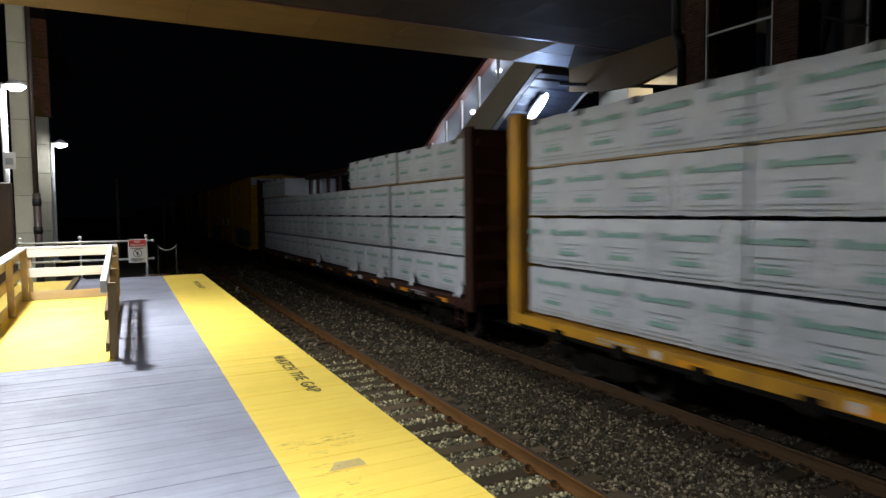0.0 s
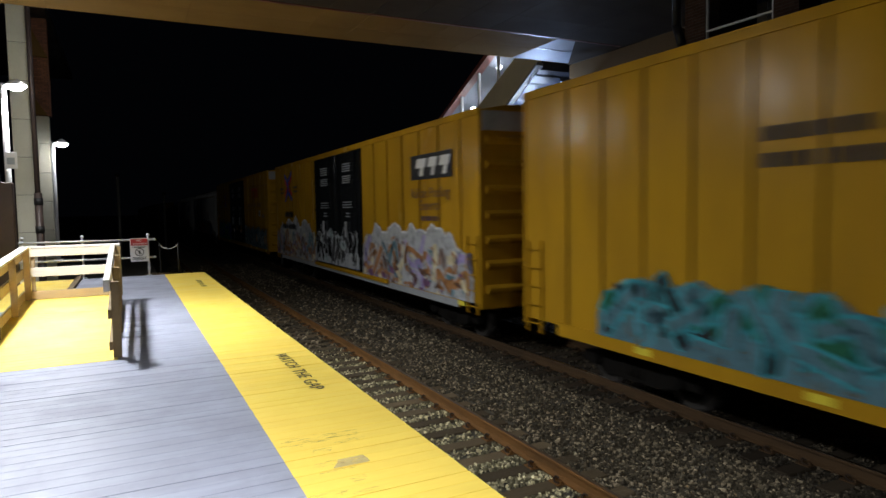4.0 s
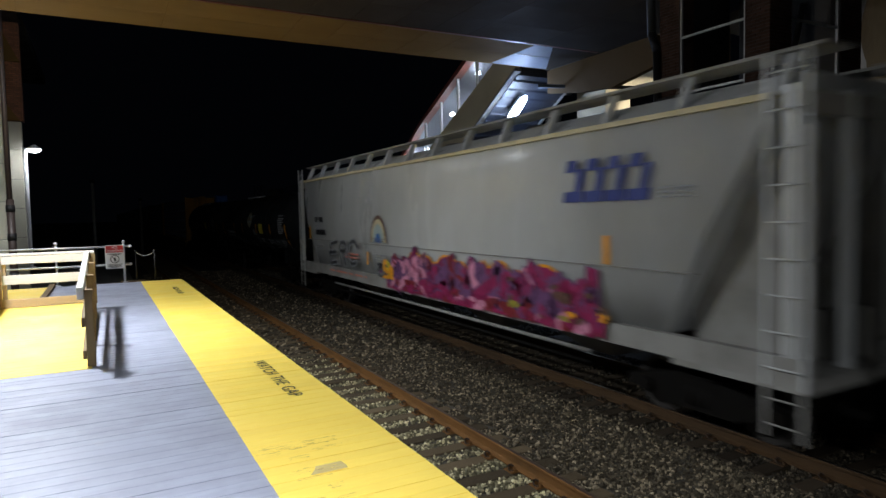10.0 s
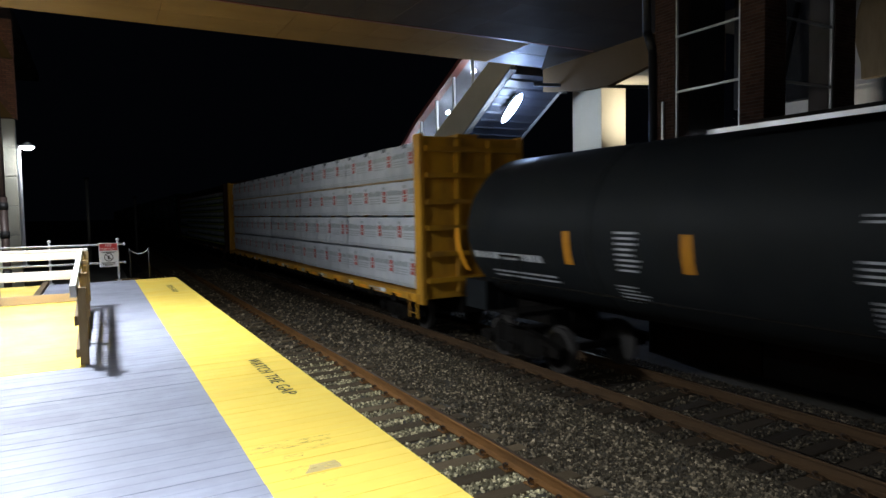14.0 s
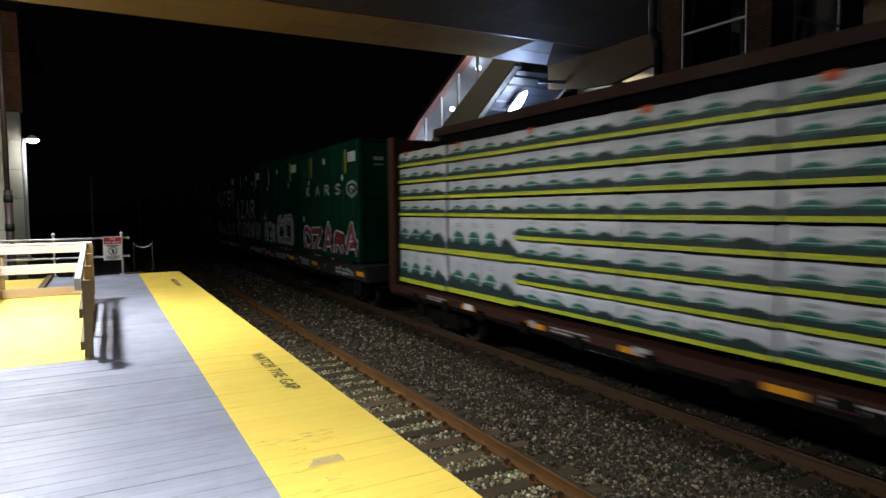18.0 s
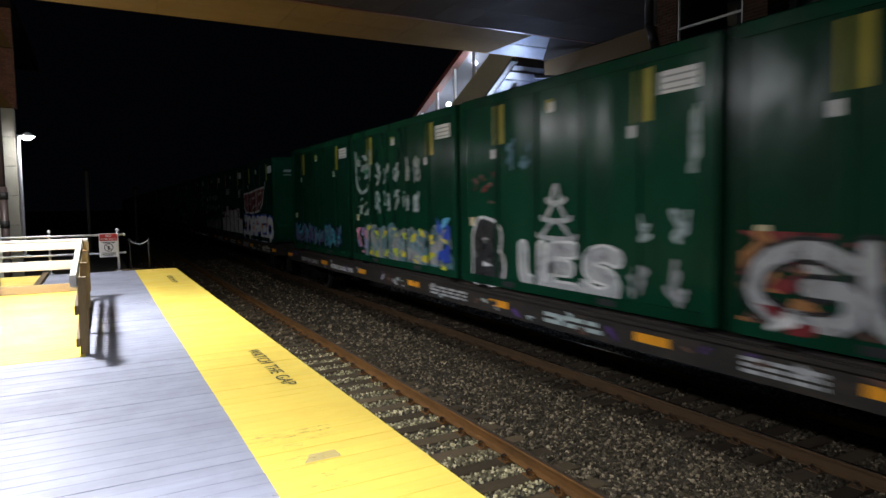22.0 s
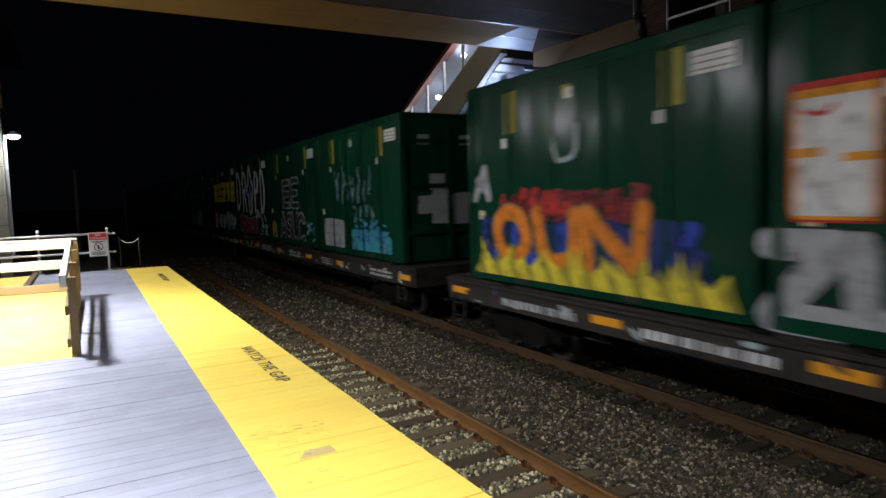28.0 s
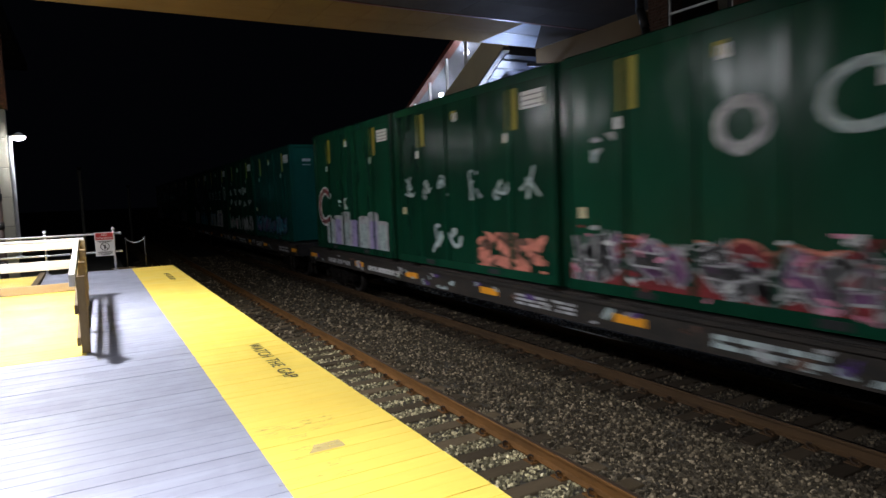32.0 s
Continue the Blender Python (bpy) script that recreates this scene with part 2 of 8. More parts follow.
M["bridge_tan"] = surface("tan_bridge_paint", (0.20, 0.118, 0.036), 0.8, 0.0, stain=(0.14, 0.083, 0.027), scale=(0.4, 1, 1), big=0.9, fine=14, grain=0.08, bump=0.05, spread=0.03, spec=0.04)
# the soffit's paint darkened, standing for the panels that get less light
M["bridge_soffit"] = surface("dim_soffit_paint", (0.052, 0.040, 0.029), 0.8, 0.0, stain=(0.040, 0.030, 0.022), big=0.6, fine=10, grain=0.06, bump=0.03, spread=0.05, spec=0.06)
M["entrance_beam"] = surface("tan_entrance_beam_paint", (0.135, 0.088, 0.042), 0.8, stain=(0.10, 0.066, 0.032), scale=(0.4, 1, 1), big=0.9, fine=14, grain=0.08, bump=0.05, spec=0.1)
M["house_cream"] = surface("cream_render", (0.50, 0.46, 0.39), 0.75, stain=(0.38, 0.34, 0.28), big=0.8, fine=14, grain=0.12, bump=0.1)
# soffit panel beside the stair lamp, its glow put into the paler colour
M["landing_pale"] = surface("lamplit_landing_panel", (0.30, 0.32, 0.36), 0.6, stain=(0.22, 0.23, 0.26), big=0.8, fine=14, grain=0.08, bump=0.05)
M["stair_steel"] = surface("dark_stair_steel", (0.016, 0.018, 0.026), 0.6, stain=(0.009, 0.010, 0.015), big=1.2, fine=14, grain=0.1, bump=0.05)
M["beige"] = surface("beige_stair_paint", (0.46, 0.39, 0.26), 0.65, stain=(0.36, 0.30, 0.19), big=0.8, fine=16, grain=0.07, bump=0.05)
M["red_trim"] = surface("brick_red_trim", (0.15, 0.036, 0.022), 0.5, big=1, fine=20, grain=0.1, bump=0.03)
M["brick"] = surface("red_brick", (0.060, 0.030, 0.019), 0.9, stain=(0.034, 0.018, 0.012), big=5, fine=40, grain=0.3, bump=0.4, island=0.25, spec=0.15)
# brighter brick for the pier, with lamplight added in its colour
M["brick_warm"] = surface("lit_orange_brick", (0.30, 0.125, 0.065), 0.85, stain=(0.17, 0.07, 0.04), big=5, fine=40, grain=0.3, bump=0.4, island=0.25)
M["mortar"] = surface("brick_mortar", (0.07, 0.058, 0.046), 0.9, fine=40, grain=0.3)
M["alu"] = surface("aluminium_frame", (0.52, 0.52, 0.50), 0.4, 0.5, fine=40, grain=0.05, bump=0.02)
M["stair_wall"] = surface("grey_stairwell_wall", (0.16, 0.17, 0.20), 0.7, stain=(0.10, 0.105, 0.12), big=0.8, fine=18, grain=0.1, bump=0.05)
M["glass"] = glassy("window_glass", (0.97, 0.98, 1.0))
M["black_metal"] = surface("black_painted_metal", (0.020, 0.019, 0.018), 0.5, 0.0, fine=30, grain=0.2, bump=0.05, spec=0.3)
M["brown_pipe"] = surface("brown_cast_pipe", (0.075, 0.050, 0.042), 0.5, 0.1, fine=20, grain=0.15, bump=0.05)
M["white_enamel"] = surface("white_enamel", (0.80, 0.80, 0.80), 0.4, stain=(0.66, 0.66, 0.64), amount=0.3, fine=20, grain=0.04, bump=0.0)
M["red_enamel"] = surface("red_enamel", (0.55, 0.03, 0.03), 0.4, fine=20, grain=0.05, bump=0.0)
M["black_print"] = surface("black_print", (0.03, 0.03, 0.03), 0.6, stain=(0.10, 0.08, 0.03), amount=0.5, big=5, fine=30, grain=0.1, bump=0.0)
M["lamp_glow"] = glowing("lamp_glow", (0.95, 0.98, 1.0), 60)
M["tube_glow"] = glowing("tube_glow", (0.62, 0.76, 1.0), 65)
M["bulb_glow"] = glowing("stairwell_bulb", (0.85, 0.92, 1.0), 45)
M["warm_globe"] = glowing("warm_globe", (1.0, 0.88, 0.66), 12)
M["amber_glow"] = glowing("amber_light", (1.0, 0.35, 0.08), 12)
# train
M["box_yellow"] = surface("yellow_boxcar_paint", (0.43, 0.232, 0.013), 0.24, stain=(0.25, 0.125, 0.012), amount=0.6, scale=(1, 1, 0.22), big=1.0, fine=12, grain=0.10, bump=0.04, spec=0.07, dents=0.35, gloss_var=0.05)
# darkened yellow for the shade beside ribs and belts
M["grime"] = surface("dark_yellow_shade", (0.16, 0.085, 0.012), 0.6, stain=(0.30, 0.16, 0.012), amount=0.8, scale=(1, 1, 1), big=2, fine=12, grain=0.2, bump=0.0, spec=0.1)
M["box_black"] = surface("black_door_paint", (0.009, 0.010, 0.011), 0.17, stain=(0.018, 0.018, 0.017), amount=0.5, scale=(1, 1, 0.2), big=1.2, fine=12, grain=0.15, bump=0.04, spec=0.12, dents=0.45, gloss_var=0.05)
M["cb_yellow"] = surface("yellow_frame_paint", (0.58, 0.29, 0.02), 0.5, stain=(0.20, 0.10, 0.03), amount=0.85, scale=(1, 1, 0.4), big=1.5, fine=14, grain=0.1, bump=0.05, spec=0.25)
M["cb_brown"] = surface("oxide_brown_paint", (0.042, 0.015, 0.009), 0.6, stain=(0.055, 0.021, 0.013), amount=0.6, big=1.5, fine=14, grain=0.15, bump=0.05, spec=0.2)
M["wrap"] = surface("white_lumber_wrap", (0.62, 0.65, 0.69), 0.42, stain=(0.40, 0.43, 0.47), amount=0.6, scale=(1, 1.1, 0.8), big=1.3, fine=7, grain=0.12, bump=0.9, depth=0.045, spread=0.08, spec=0.35)
M["wood_end"] = surface("sawn_lumber", (0.52, 0.36, 0.18), 0.75, fine=30, grain=0.2, spread=0.1)
M["hopper"] = surface("pale_grey_hopper_paint", (0.60, 0.61, 0.60), 0.32, stain=(0.44, 0.435, 0.40), amount=0.6, scale=(1, 0.8, 0.22), big=0.8, fine=12, grain=0.07, bump=0.03, spec=0.30, dents=0.15)
M["hopper_pale"] = surface("off_white_hopper_paint", (0.70, 0.69, 0.66), 0.30, stain=(0.50, 0.485, 0.45), amount=0.55, scale=(1, 0.8, 0.22), big=0.8, fine=12, grain=0.07, bump=0.03, spec=0.4, dents=0.15)
M["hopper_frame"] = surface("grimy_grey_frame", (0.30, 0.29, 0.265), 0.55, stain=(0.15, 0.14, 0.125), amount=0.7, big=1.5, fine=14, grain=0.12, bump=0.06, spec=0.2)
M["tank"] = surface("black_tank_paint", (0.0125, 0.0140, 0.0150), 0.52, stain=(0.021, 0.022, 0.021), amount=0.6, scale=(1, 1, 0.3), big=1.0, fine=12, grain=0.12, bump=0.04, spec=0.05, dents=0.08)
M["green"] = surface("green_container_paint", (0.0045, 0.042, 0.022), 0.21, stain=(0.0025, 0.019, 0.010), amount=0.7, scale=(1, 1.2, 0.3), big=1.2, fine=3.5, grain=0.08, bump=0.10, depth=0.008, spread=0.22, spec=0.075, dents=0.6, dent_scale=(1, 1.2, 0.4), gloss_var=0.05)
M["teal"] = surface("teal_container_paint", (0.006, 0.066, 0.052), 0.21, stain=(0.004, 0.032, 0.025), amount=0.6, scale=(1, 1.2, 0.3), big=1.2, fine=10, grain=0.08, bump=0.04, spec=0.075, dents=0.6, dent_scale=(1, 1.2, 0.4), gloss_var=0.05)
M["flat_frame"] = surface("grimy_flatcar_frame", (0.020, 0.018, 0.016), 0.65, stain=(0.060, 0.046, 0.034), amount=0.8, scale=(1, 1.2, 2.5), big=2.2, fine=14, grain=0.25, bump=0.1, spec=0.2)
M["bogie"] = surface("oily_cast_bogie", (0.0065, 0.0058, 0.005), 0.8, stain=(0.012, 0.009, 0.0065), amount=0.6, big=3, fine=20, grain=0.25, bump=0.2, spec=0.06)
M["tread"] = surface("dull_wheel_tread", (0.045, 0.040, 0.036), 0.55, 0.4, fine=30, grain=0.1, bump=0.02)
PAINTS = dict(white=(0.72, 0.73, 0.73), black=(0.025, 0.025, 0.027), grey=(0.30, 0.31, 0.32), maroon=(0.20, 0.025, 0.03), red=(0.55, 0.035, 0.025),
              orange=(0.75, 0.22, 0.02), amber=(0.80, 0.33, 0.02), yellow=(0.74, 0.60, 0.05), strip=(0.33, 0.29, 0.04), blue=(0.03, 0.07, 0.42), sky=(0.12, 0.42, 0.66),
              teal2=(0.05, 0.34, 0.40), lilac=(0.33, 0.27, 0.50), purple=(0.10, 0.05, 0.20), pink=(0.68, 0.27, 0.38), salmon=(0.62, 0.22, 0.16),
              green2=(0.05, 0.34, 0.08), dgreen=(0.02, 0.13, 0.07), silver=(0.40, 0.41, 0.42), cream=(0.62, 0.54, 0.34), tan=(0.34, 0.30, 0.19), mist=(0.38, 0.46, 0.46), navy=(0.02, 0.035, 0.16),
              printgreen=(0.30, 0.48, 0.42), printgrey=(0.42, 0.46, 0.47), printred=(0.52, 0.13, 0.115), printpale=(0.47, 0.50, 0.52), hillgreen=(0.030, 0.056, 0.050), hillteal=(0.035, 0.18, 0.135), padgrey=(0.17, 0.18, 0.19), orange_mark=(0.75, 0.11, 0.02), lime=(0.55, 0.62, 0.05), rose=(0.27, 0.022, 0.085), indigo=(0.045, 0.06, 0.22), steel=(0.10, 0.20, 0.24), slate=(0.17, 0.27, 0.31), brownp=(0.13, 0.07, 0.05), hood=(0.05, 0.15, 0.40), rust=(0.36, 0.165, 0.06), plum=(0.16, 0.07, 0.16))


def sprayed(name, color):
    """Thin spray paint: uneven cover that lets the surface under it through in places."""
    m = surface(name, color, 0.5, stain=[k * 0.55 for k in color], amount=0.6, big=2.2, fine=12, grain=0.12, bump=0.0, spec=0.15)
    nt = m.node_tree
    p = nt.nodes["Principled BSDF"]
    vec = stretched(nt, (1, 1.3, 0.8))
    cover = ramp(nt, noise_of(nt, vec, 4.0, 7, 0.75), 0.30, 1.0, 0.32, 0.52)
    nt.links.new(cover, p.inputs["Alpha"])
    return m


def wispy(name, color):
    """The thinnest spray, more gaps than cover."""
    m = sprayed(name, color)
    nt = m.node_tree
    nt.links.new(ramp(nt, noise_of(nt, stretched(nt, (1, 1.6, 1.6)), 5.0, 7, 0.75), 0.0, 0.75, 0.42, 0.66), nt.nodes["Principled BSDF"].inputs["Alpha"])
    return m


M["spray_wisp"] = wispy("spray_wisp", (0.42, 0.44, 0.46))
for key, c in PAINTS.items():
    M[key] = surface("paint_" + key, c, 0.5, stain=[k * 0.6 for k in c], amount=0.5, big=3, fine=16, grain=0.1, bump=0.0, spec=0.15)
    M["spray_" + key] = sprayed("spray_" + key, c)


worn_edge = ramp


# ---- mesh helpers ----
def finish(bm, name, mats, smooth=False):
    me = bpy.data.meshes.new(name)
    bm.to_mesh(me)
    bm.free()
    for m in (mats if isinstance(mats, (list, tuple)) else [mats]):
        me.materials.append(M[m] if isinstance(m, str) else m)
    if smooth:
        for p in me.polygons:
            p.use_smooth = True
    return me


def part(name, bm, material, parent=None, label="", at=None, smooth=False):
    me = bm if isinstance(bm, bpy.types.Mesh) else finish(bm, name, material, smooth)
    ob = new(name, me)
    if parent:
        ob.parent = parent
    if at is not None:
        ob.matrix_basis = at if isinstance(at, Matrix) else pose(*at)
    if label:
        ob["label"] = label
    return ob


def thing(name, label, category, group="", at=None, kind=""):
    ob = new(name)
    ob.empty_display_size = 0.3
    if at is not None:
        ob.matrix_basis = at if isinstance(at, Matrix) else pose(*at)
    return tagged(ob, label, category, group, kind)


def cuboid(bm, x0, x1, y0, y1, z0, z1, mi=0, bevel=0.0):
    vs = [bm.verts.new((x, y, z)) for z in (z0, z1) for y in (y0, y1) for x in (x0, x1)]
    fs = [bm.faces.new([vs[i] for i in q]) for q in ((0, 2, 3, 1), (4, 5, 7, 6), (0, 1, 5, 4), (2, 6, 7, 3), (0, 4, 6, 2), (1, 3, 7, 5))]
    for f in fs:
        f.material_index = mi
    if bevel:
        es = {e for f in fs for e in f.edges}
        r = bmesh.ops.bevel(bm, geom=list(es), offset=bevel, segments=1, affect="EDGES", profile=0.5)
        for f in r["faces"]:
            f.material_index = mi
    return vs


def box(*a, **k):
    bm = bmesh.new()
    cuboid(bm, *a, **k)
    return bm


def tube(bm, a, b, r, n=10, mi=0, r2=None, caps=True):
    a, b = Vector(a), Vector(b)
    q = (b - a).to_track_quat("Z", "Y").to_matrix()
    rings = []
    for p, rr in ((a, r), (b, r if r2 is None else r2)):
        rings.append([bm.verts.new(p + q @ Vector((rr * math.cos(2 * math.pi * i / n), rr * math.sin(2 * math.pi * i / n), 0))) for i in range(n)])
    for i in range(n):
        f = bm.faces.new((rings[0][i], rings[0][(i + 1) % n], rings[1][(i + 1) % n], rings[1][i]))
        f.material_index, f.smooth = mi, True
    if caps:
        for r_, flip in ((rings[0], True), (rings[1], False)):
            f = bm.faces.new(r_[::-1] if flip else r_)
            f.material_index = mi


def extruded(bm, profile, axis, a, b, mi=0):
    """A closed profile of (p, q), drawn along an axis from a to b. x: (y, z); y: (x, z); z: (x, y)."""
    def at(p, q, s):
        return {"x": (s, p, q), "y": (p, s, q), "z": (p, q, s)}[axis]
    lo, hi = ([bm.verts.new(at(p, q, s)) for p, q in profile] for s in (a, b))
    n = len(profile)
    fs = [bm.faces.new((lo[i], lo[(i + 1) % n], hi[(i + 1) % n], hi[i])) for i in range(n)]
    fs += [bm.faces.new(lo[::-1]), bm.faces.new(hi)]
    for f in fs:
        f.material_index = mi
    bmesh.ops.recalc_face_normals(bm, faces=fs)


def turned(bm, rings, n=32, mi=0):
    """A body of revolution about y: rings of (y, radius), centred at (0, 0)."""
    prev = None
    for y, r in rings:
        cur = [bm.verts.new((r * math.sin(2 * math.pi * i / n), y, r * math.cos(2 * math.pi * i / n))) for i in range(n)]
        if prev:
            for i in range(n):
                f = bm.faces.new((prev[i], cur[i], cur[(i + 1) % n], prev[(i + 1) % n]))
                f.smooth, f.material_index = True, mi
        else:
            bm.faces.new(cur).material_index = mi
        prev = cur
    bm.faces.new(prev[::-1]).material_index = mi


def decal(bm, x, y0, y1, z0, z1, mi=0, lean=0.0, thick=0.003):
    """A thin sheet on a car's near side, whose face looks towards -x."""
    v = [bm.verts.new(p) for p in ((x, y0, z0), (x, y1, z0), (x, y1 - lean, z1), (x, y0 - lean, z1))]
    w = [bm.verts.new((x + thick, p.co.y, p.co.z)) for p in v]
    bm.faces.new(v[::-1]).material_index = mi
    for i in range(4):
        bm.faces.new((v[i], v[(i + 1) % 4], w[(i + 1) % 4], w[i])).material_index = mi


# strokes of letter-like spray forms in a unit box
GLYPHS = {
    "A": [[(0, 0), (0.5, 1), (1, 0)], [(0.22, 0.4), (0.8, 0.4)]], "D": [[(0, 0), (0, 1), (0.6, 0.95), (1, 0.6), (0.9, 0.2), (0.5, 0), (0, 0)]],
    "E": [[(1, 1), (0, 1), (0, 0), (1, 0)], [(0, 0.5), (0.8, 0.5)]], "F": [[(1, 1), (0, 1), (0, 0)], [(0, 0.5), (0.8, 0.5)]], "H": [[(0, 0), (0, 1)], [(1, 0), (1, 1)], [(0, 0.5), (1, 0.5)]],
    "I": [[(0.5, 0), (0.5, 1)]], "K": [[(0, 0), (0, 1)], [(1, 1), (0, 0.45), (1, 0)]], "L": [[(0, 1), (0, 0), (1, 0)]], "M": [[(0, 0), (0.1, 1), (0.5, 0.35), (0.9, 1), (1, 0)]],
    "N": [[(0, 0), (0, 1), (1, 0), (1, 1)]], "O": [[(0.5, 0), (0.05, 0.2), (0, 0.7), (0.4, 1), (0.9, 0.85), (1, 0.3), (0.5, 0)]], "P": [[(0, 0), (0, 1), (0.8, 0.95), (1, 0.7), (0.7, 0.5), (0, 0.5)]],
    "R": [[(0, 0), (0, 1), (0.8, 0.95), (0.95, 0.72), (0.7, 0.52), (0, 0.5)], [(0.4, 0.5), (1, 0)]], "S": [[(1, 0.85), (0.6, 1), (0.1, 0.85), (0.15, 0.58), (0.85, 0.42), (0.95, 0.15), (0.5, 0), (0, 0.12)]],
    "T": [[(0, 1), (1, 1)], [(0.5, 1), (0.5, 0)]], "U": [[(0, 1), (0.05, 0.2), (0.4, 0), (0.9, 0.15), (1, 1)]], "C": [[(1, 0.8), (0.6, 1), (0.1, 0.8), (0, 0.3), (0.4, 0), (1, 0.15)]],
    "Z": [[(0, 1), (1, 1), (0, 0), (1, 0)]], "X": [[(0, 0), (1, 1)], [(0, 1), (1, 0)]], "B": [[(0, 0), (0, 1), (0.8, 0.9), (0.75, 0.6), (0, 0.52), (0.9, 0.4), (0.9, 0.08), (0, 0)]],
    "Y": [[(0, 1), (0.5, 0.5), (1, 1)], [(0.5, 0.5), (0.5, 0)]], "V": [[(0, 1), (0.5, 0), (1, 1)]], "W": [[(0, 1), (0.25, 0), (0.5, 0.7), (0.75, 0), (1, 1)]],
    "@": [[(0.5, 0.0), (0, 0.3), (0.05, 0.8), (0.5, 1), (0.95, 0.8), (1, 0.3), (0.5, 0)], [(0.5, 0.3), (0.3, 0.5), (0.5, 0.7), (0.7, 0.5)]],
    "J": [[(0.3, 1), (1, 1), (0.95, 0.25), (0.6, 0), (0, 0.15)]], "G": [[(1, 0.8), (0.6, 1), (0.1, 0.8), (0, 0.3), (0.4, 0), (1, 0.1), (1, 0.5), (0.6, 0.5)]],
    "+": [[(0.5, 0), (0.5, 1)], [(0.1, 0.62), (0.9, 0.62)]],
}


def rounded(pts):
    """Corners cut once, so that drawn forms run round."""
    if len(pts) < 4:
        return pts
    out = [pts[0]]
    for (a, b), (c, d) in zip(pts, pts[1:]):
        out += [(a * 0.78 + c * 0.22, b * 0.78 + d * 0.22), (a * 0.22 + c * 0.78, b * 0.22 + d * 0.78)]
    return out + [pts[-1]]


def stroke(bm, pts, w, x, mi):
    """A flat brush stroke with round joints on the plane x."""
    def sheet(points):
        f = bm.faces.new([bm.verts.new((x - sheet.k, a, b)) for a, b in points])
        f.material_index = mi
        f.normal_update()
        if f.normal.x > 0:
            f.normal_flip()
        sheet.k += 0.00006
    sheet.k = 0.0
    for (a, b), (c, d) in zip(pts, pts[1:]):
        n = math.hypot(c - a, d - b) or 1
        ox, oz = -(d - b) / n * w / 2, (c - a) / n * w / 2
        sheet([(a + ox, b + oz), (c + ox, d + oz), (c - ox, d - oz), (a - ox, b - oz)])
    for a, b in pts:
        sheet([(a + w / 2 * math.cos(k * math.pi / 5), b + w / 2 * math.sin(k * math.pi / 5)) for k in range(10)])


PLAIN_NAMES = {"teal2": "teal", "green2": "green", "dgreen": "dark green", "mist": "pale grey", "brownp": "brown", "sky": "pale blue", "steel": "blue-grey", "slate": "slate blue"}


def sprayed_part(name, bm, mats, parent, text):
    names = ", ".join(PLAIN_NAMES.get(c, c) for c in dict.fromkeys(mats))
    return tagged(part(name, bm, ["spray_" + c if c in PAINTS else c for c in mats], parent, text + names), kind="stuff")


def facing(bm, x, pts, mi):
    """One flat patch of paint on the plane x, seen from -x."""
    f = bm.faces.new([bm.verts.new((x, a, b)) for a, b in pts])
    f.material_index = mi
    f.normal_update()
    if f.normal.x > 0:
        f.normal_flip()


def smooth_line(pts, rounds=2):
    for _ in range(rounds):
        out = [pts[0]]
        for (a, b), (c, d) in zip(pts, pts[1:]):
            out += [(a * 0.75 + c * 0.25, b * 0.75 + d * 0.25), (a * 0.25 + c * 0.75, b * 0.25 + d * 0.75)]
        pts = out + [pts[-1]]
    return pts


def ribbon(bm, pts, w, x, mi, taper=0.0):
    """A brush stroke that runs round its bends, narrower to its end by taper."""
    line = smooth_line(pts)
    n = len(line)
    sides = []
    for i, (a, b) in enumerate(line):
        (p, q), (c, d) = line[max(0, i - 1)], line[min(n - 1, i + 1)]
        k = math.hypot(c - p, d - q) or 1
        half = w / 2 * (1 - taper * i / (n - 1)) * (0.62 if i in (0, n - 1) else 1.0)
        sides.append(((a - (d - q) / k * half, b + (c - p) / k * half), (a + (d - q) / k * half, b - (c - p) / k * half)))
    for (a, b), (c, d) in zip(sides, sides[1:]):
        facing(bm, x, [a, c, d, b], mi)


def letter(parent, x, ch, ya, yb, z0, z1, layers, w, rim=0.05, lean=0.0):
    """One sprayed letter in the box from yb (its left) to ya; layers: colours from the halo inwards."""
    bm = bmesh.new()
    for line in GLYPHS[ch]:
        pts = [(yb - (p + lean * q) * (yb - ya), z0 + q * (z1 - z0)) for p, q in line]
        pts = rounded(pts) if ch in "OSCUDBPRGJ@" else pts
        for j in range(len(layers)):
            stroke(bm, pts, w + 2 * rim * (len(layers) - 1 - j), x - 0.005 - 0.004 * j, j)
    return sprayed_part("graffiti", bm, list(layers), parent, "sprayed letter in ")


def scrawl(parent, x, ya, yb, z0, z1, count, colour, w, seed):
    """A row of small quick tags, each one looping line."""
    r = random.Random(seed)
    step = (yb - ya) / count
    for k in range(count):
        bm = bmesh.new()
        cy, h = yb - step * (k + 0.5), z1 - z0
        pts = [(cy + step * 0.36 * r.uniform(-1, 1), z0 + h * r.uniform(0, 1)) for _ in range(7)]
        ribbon(bm, pts, w, x - 0.003, 0)
        ribbon(bm, [(cy + step * 0.3 * r.uniform(-1, 1), z0 + h * r.uniform(0, 1)) for _ in range(4)], w, x - 0.0045, 0)
        sprayed_part("graffiti", bm, [colour], parent, "small quick tag in ")


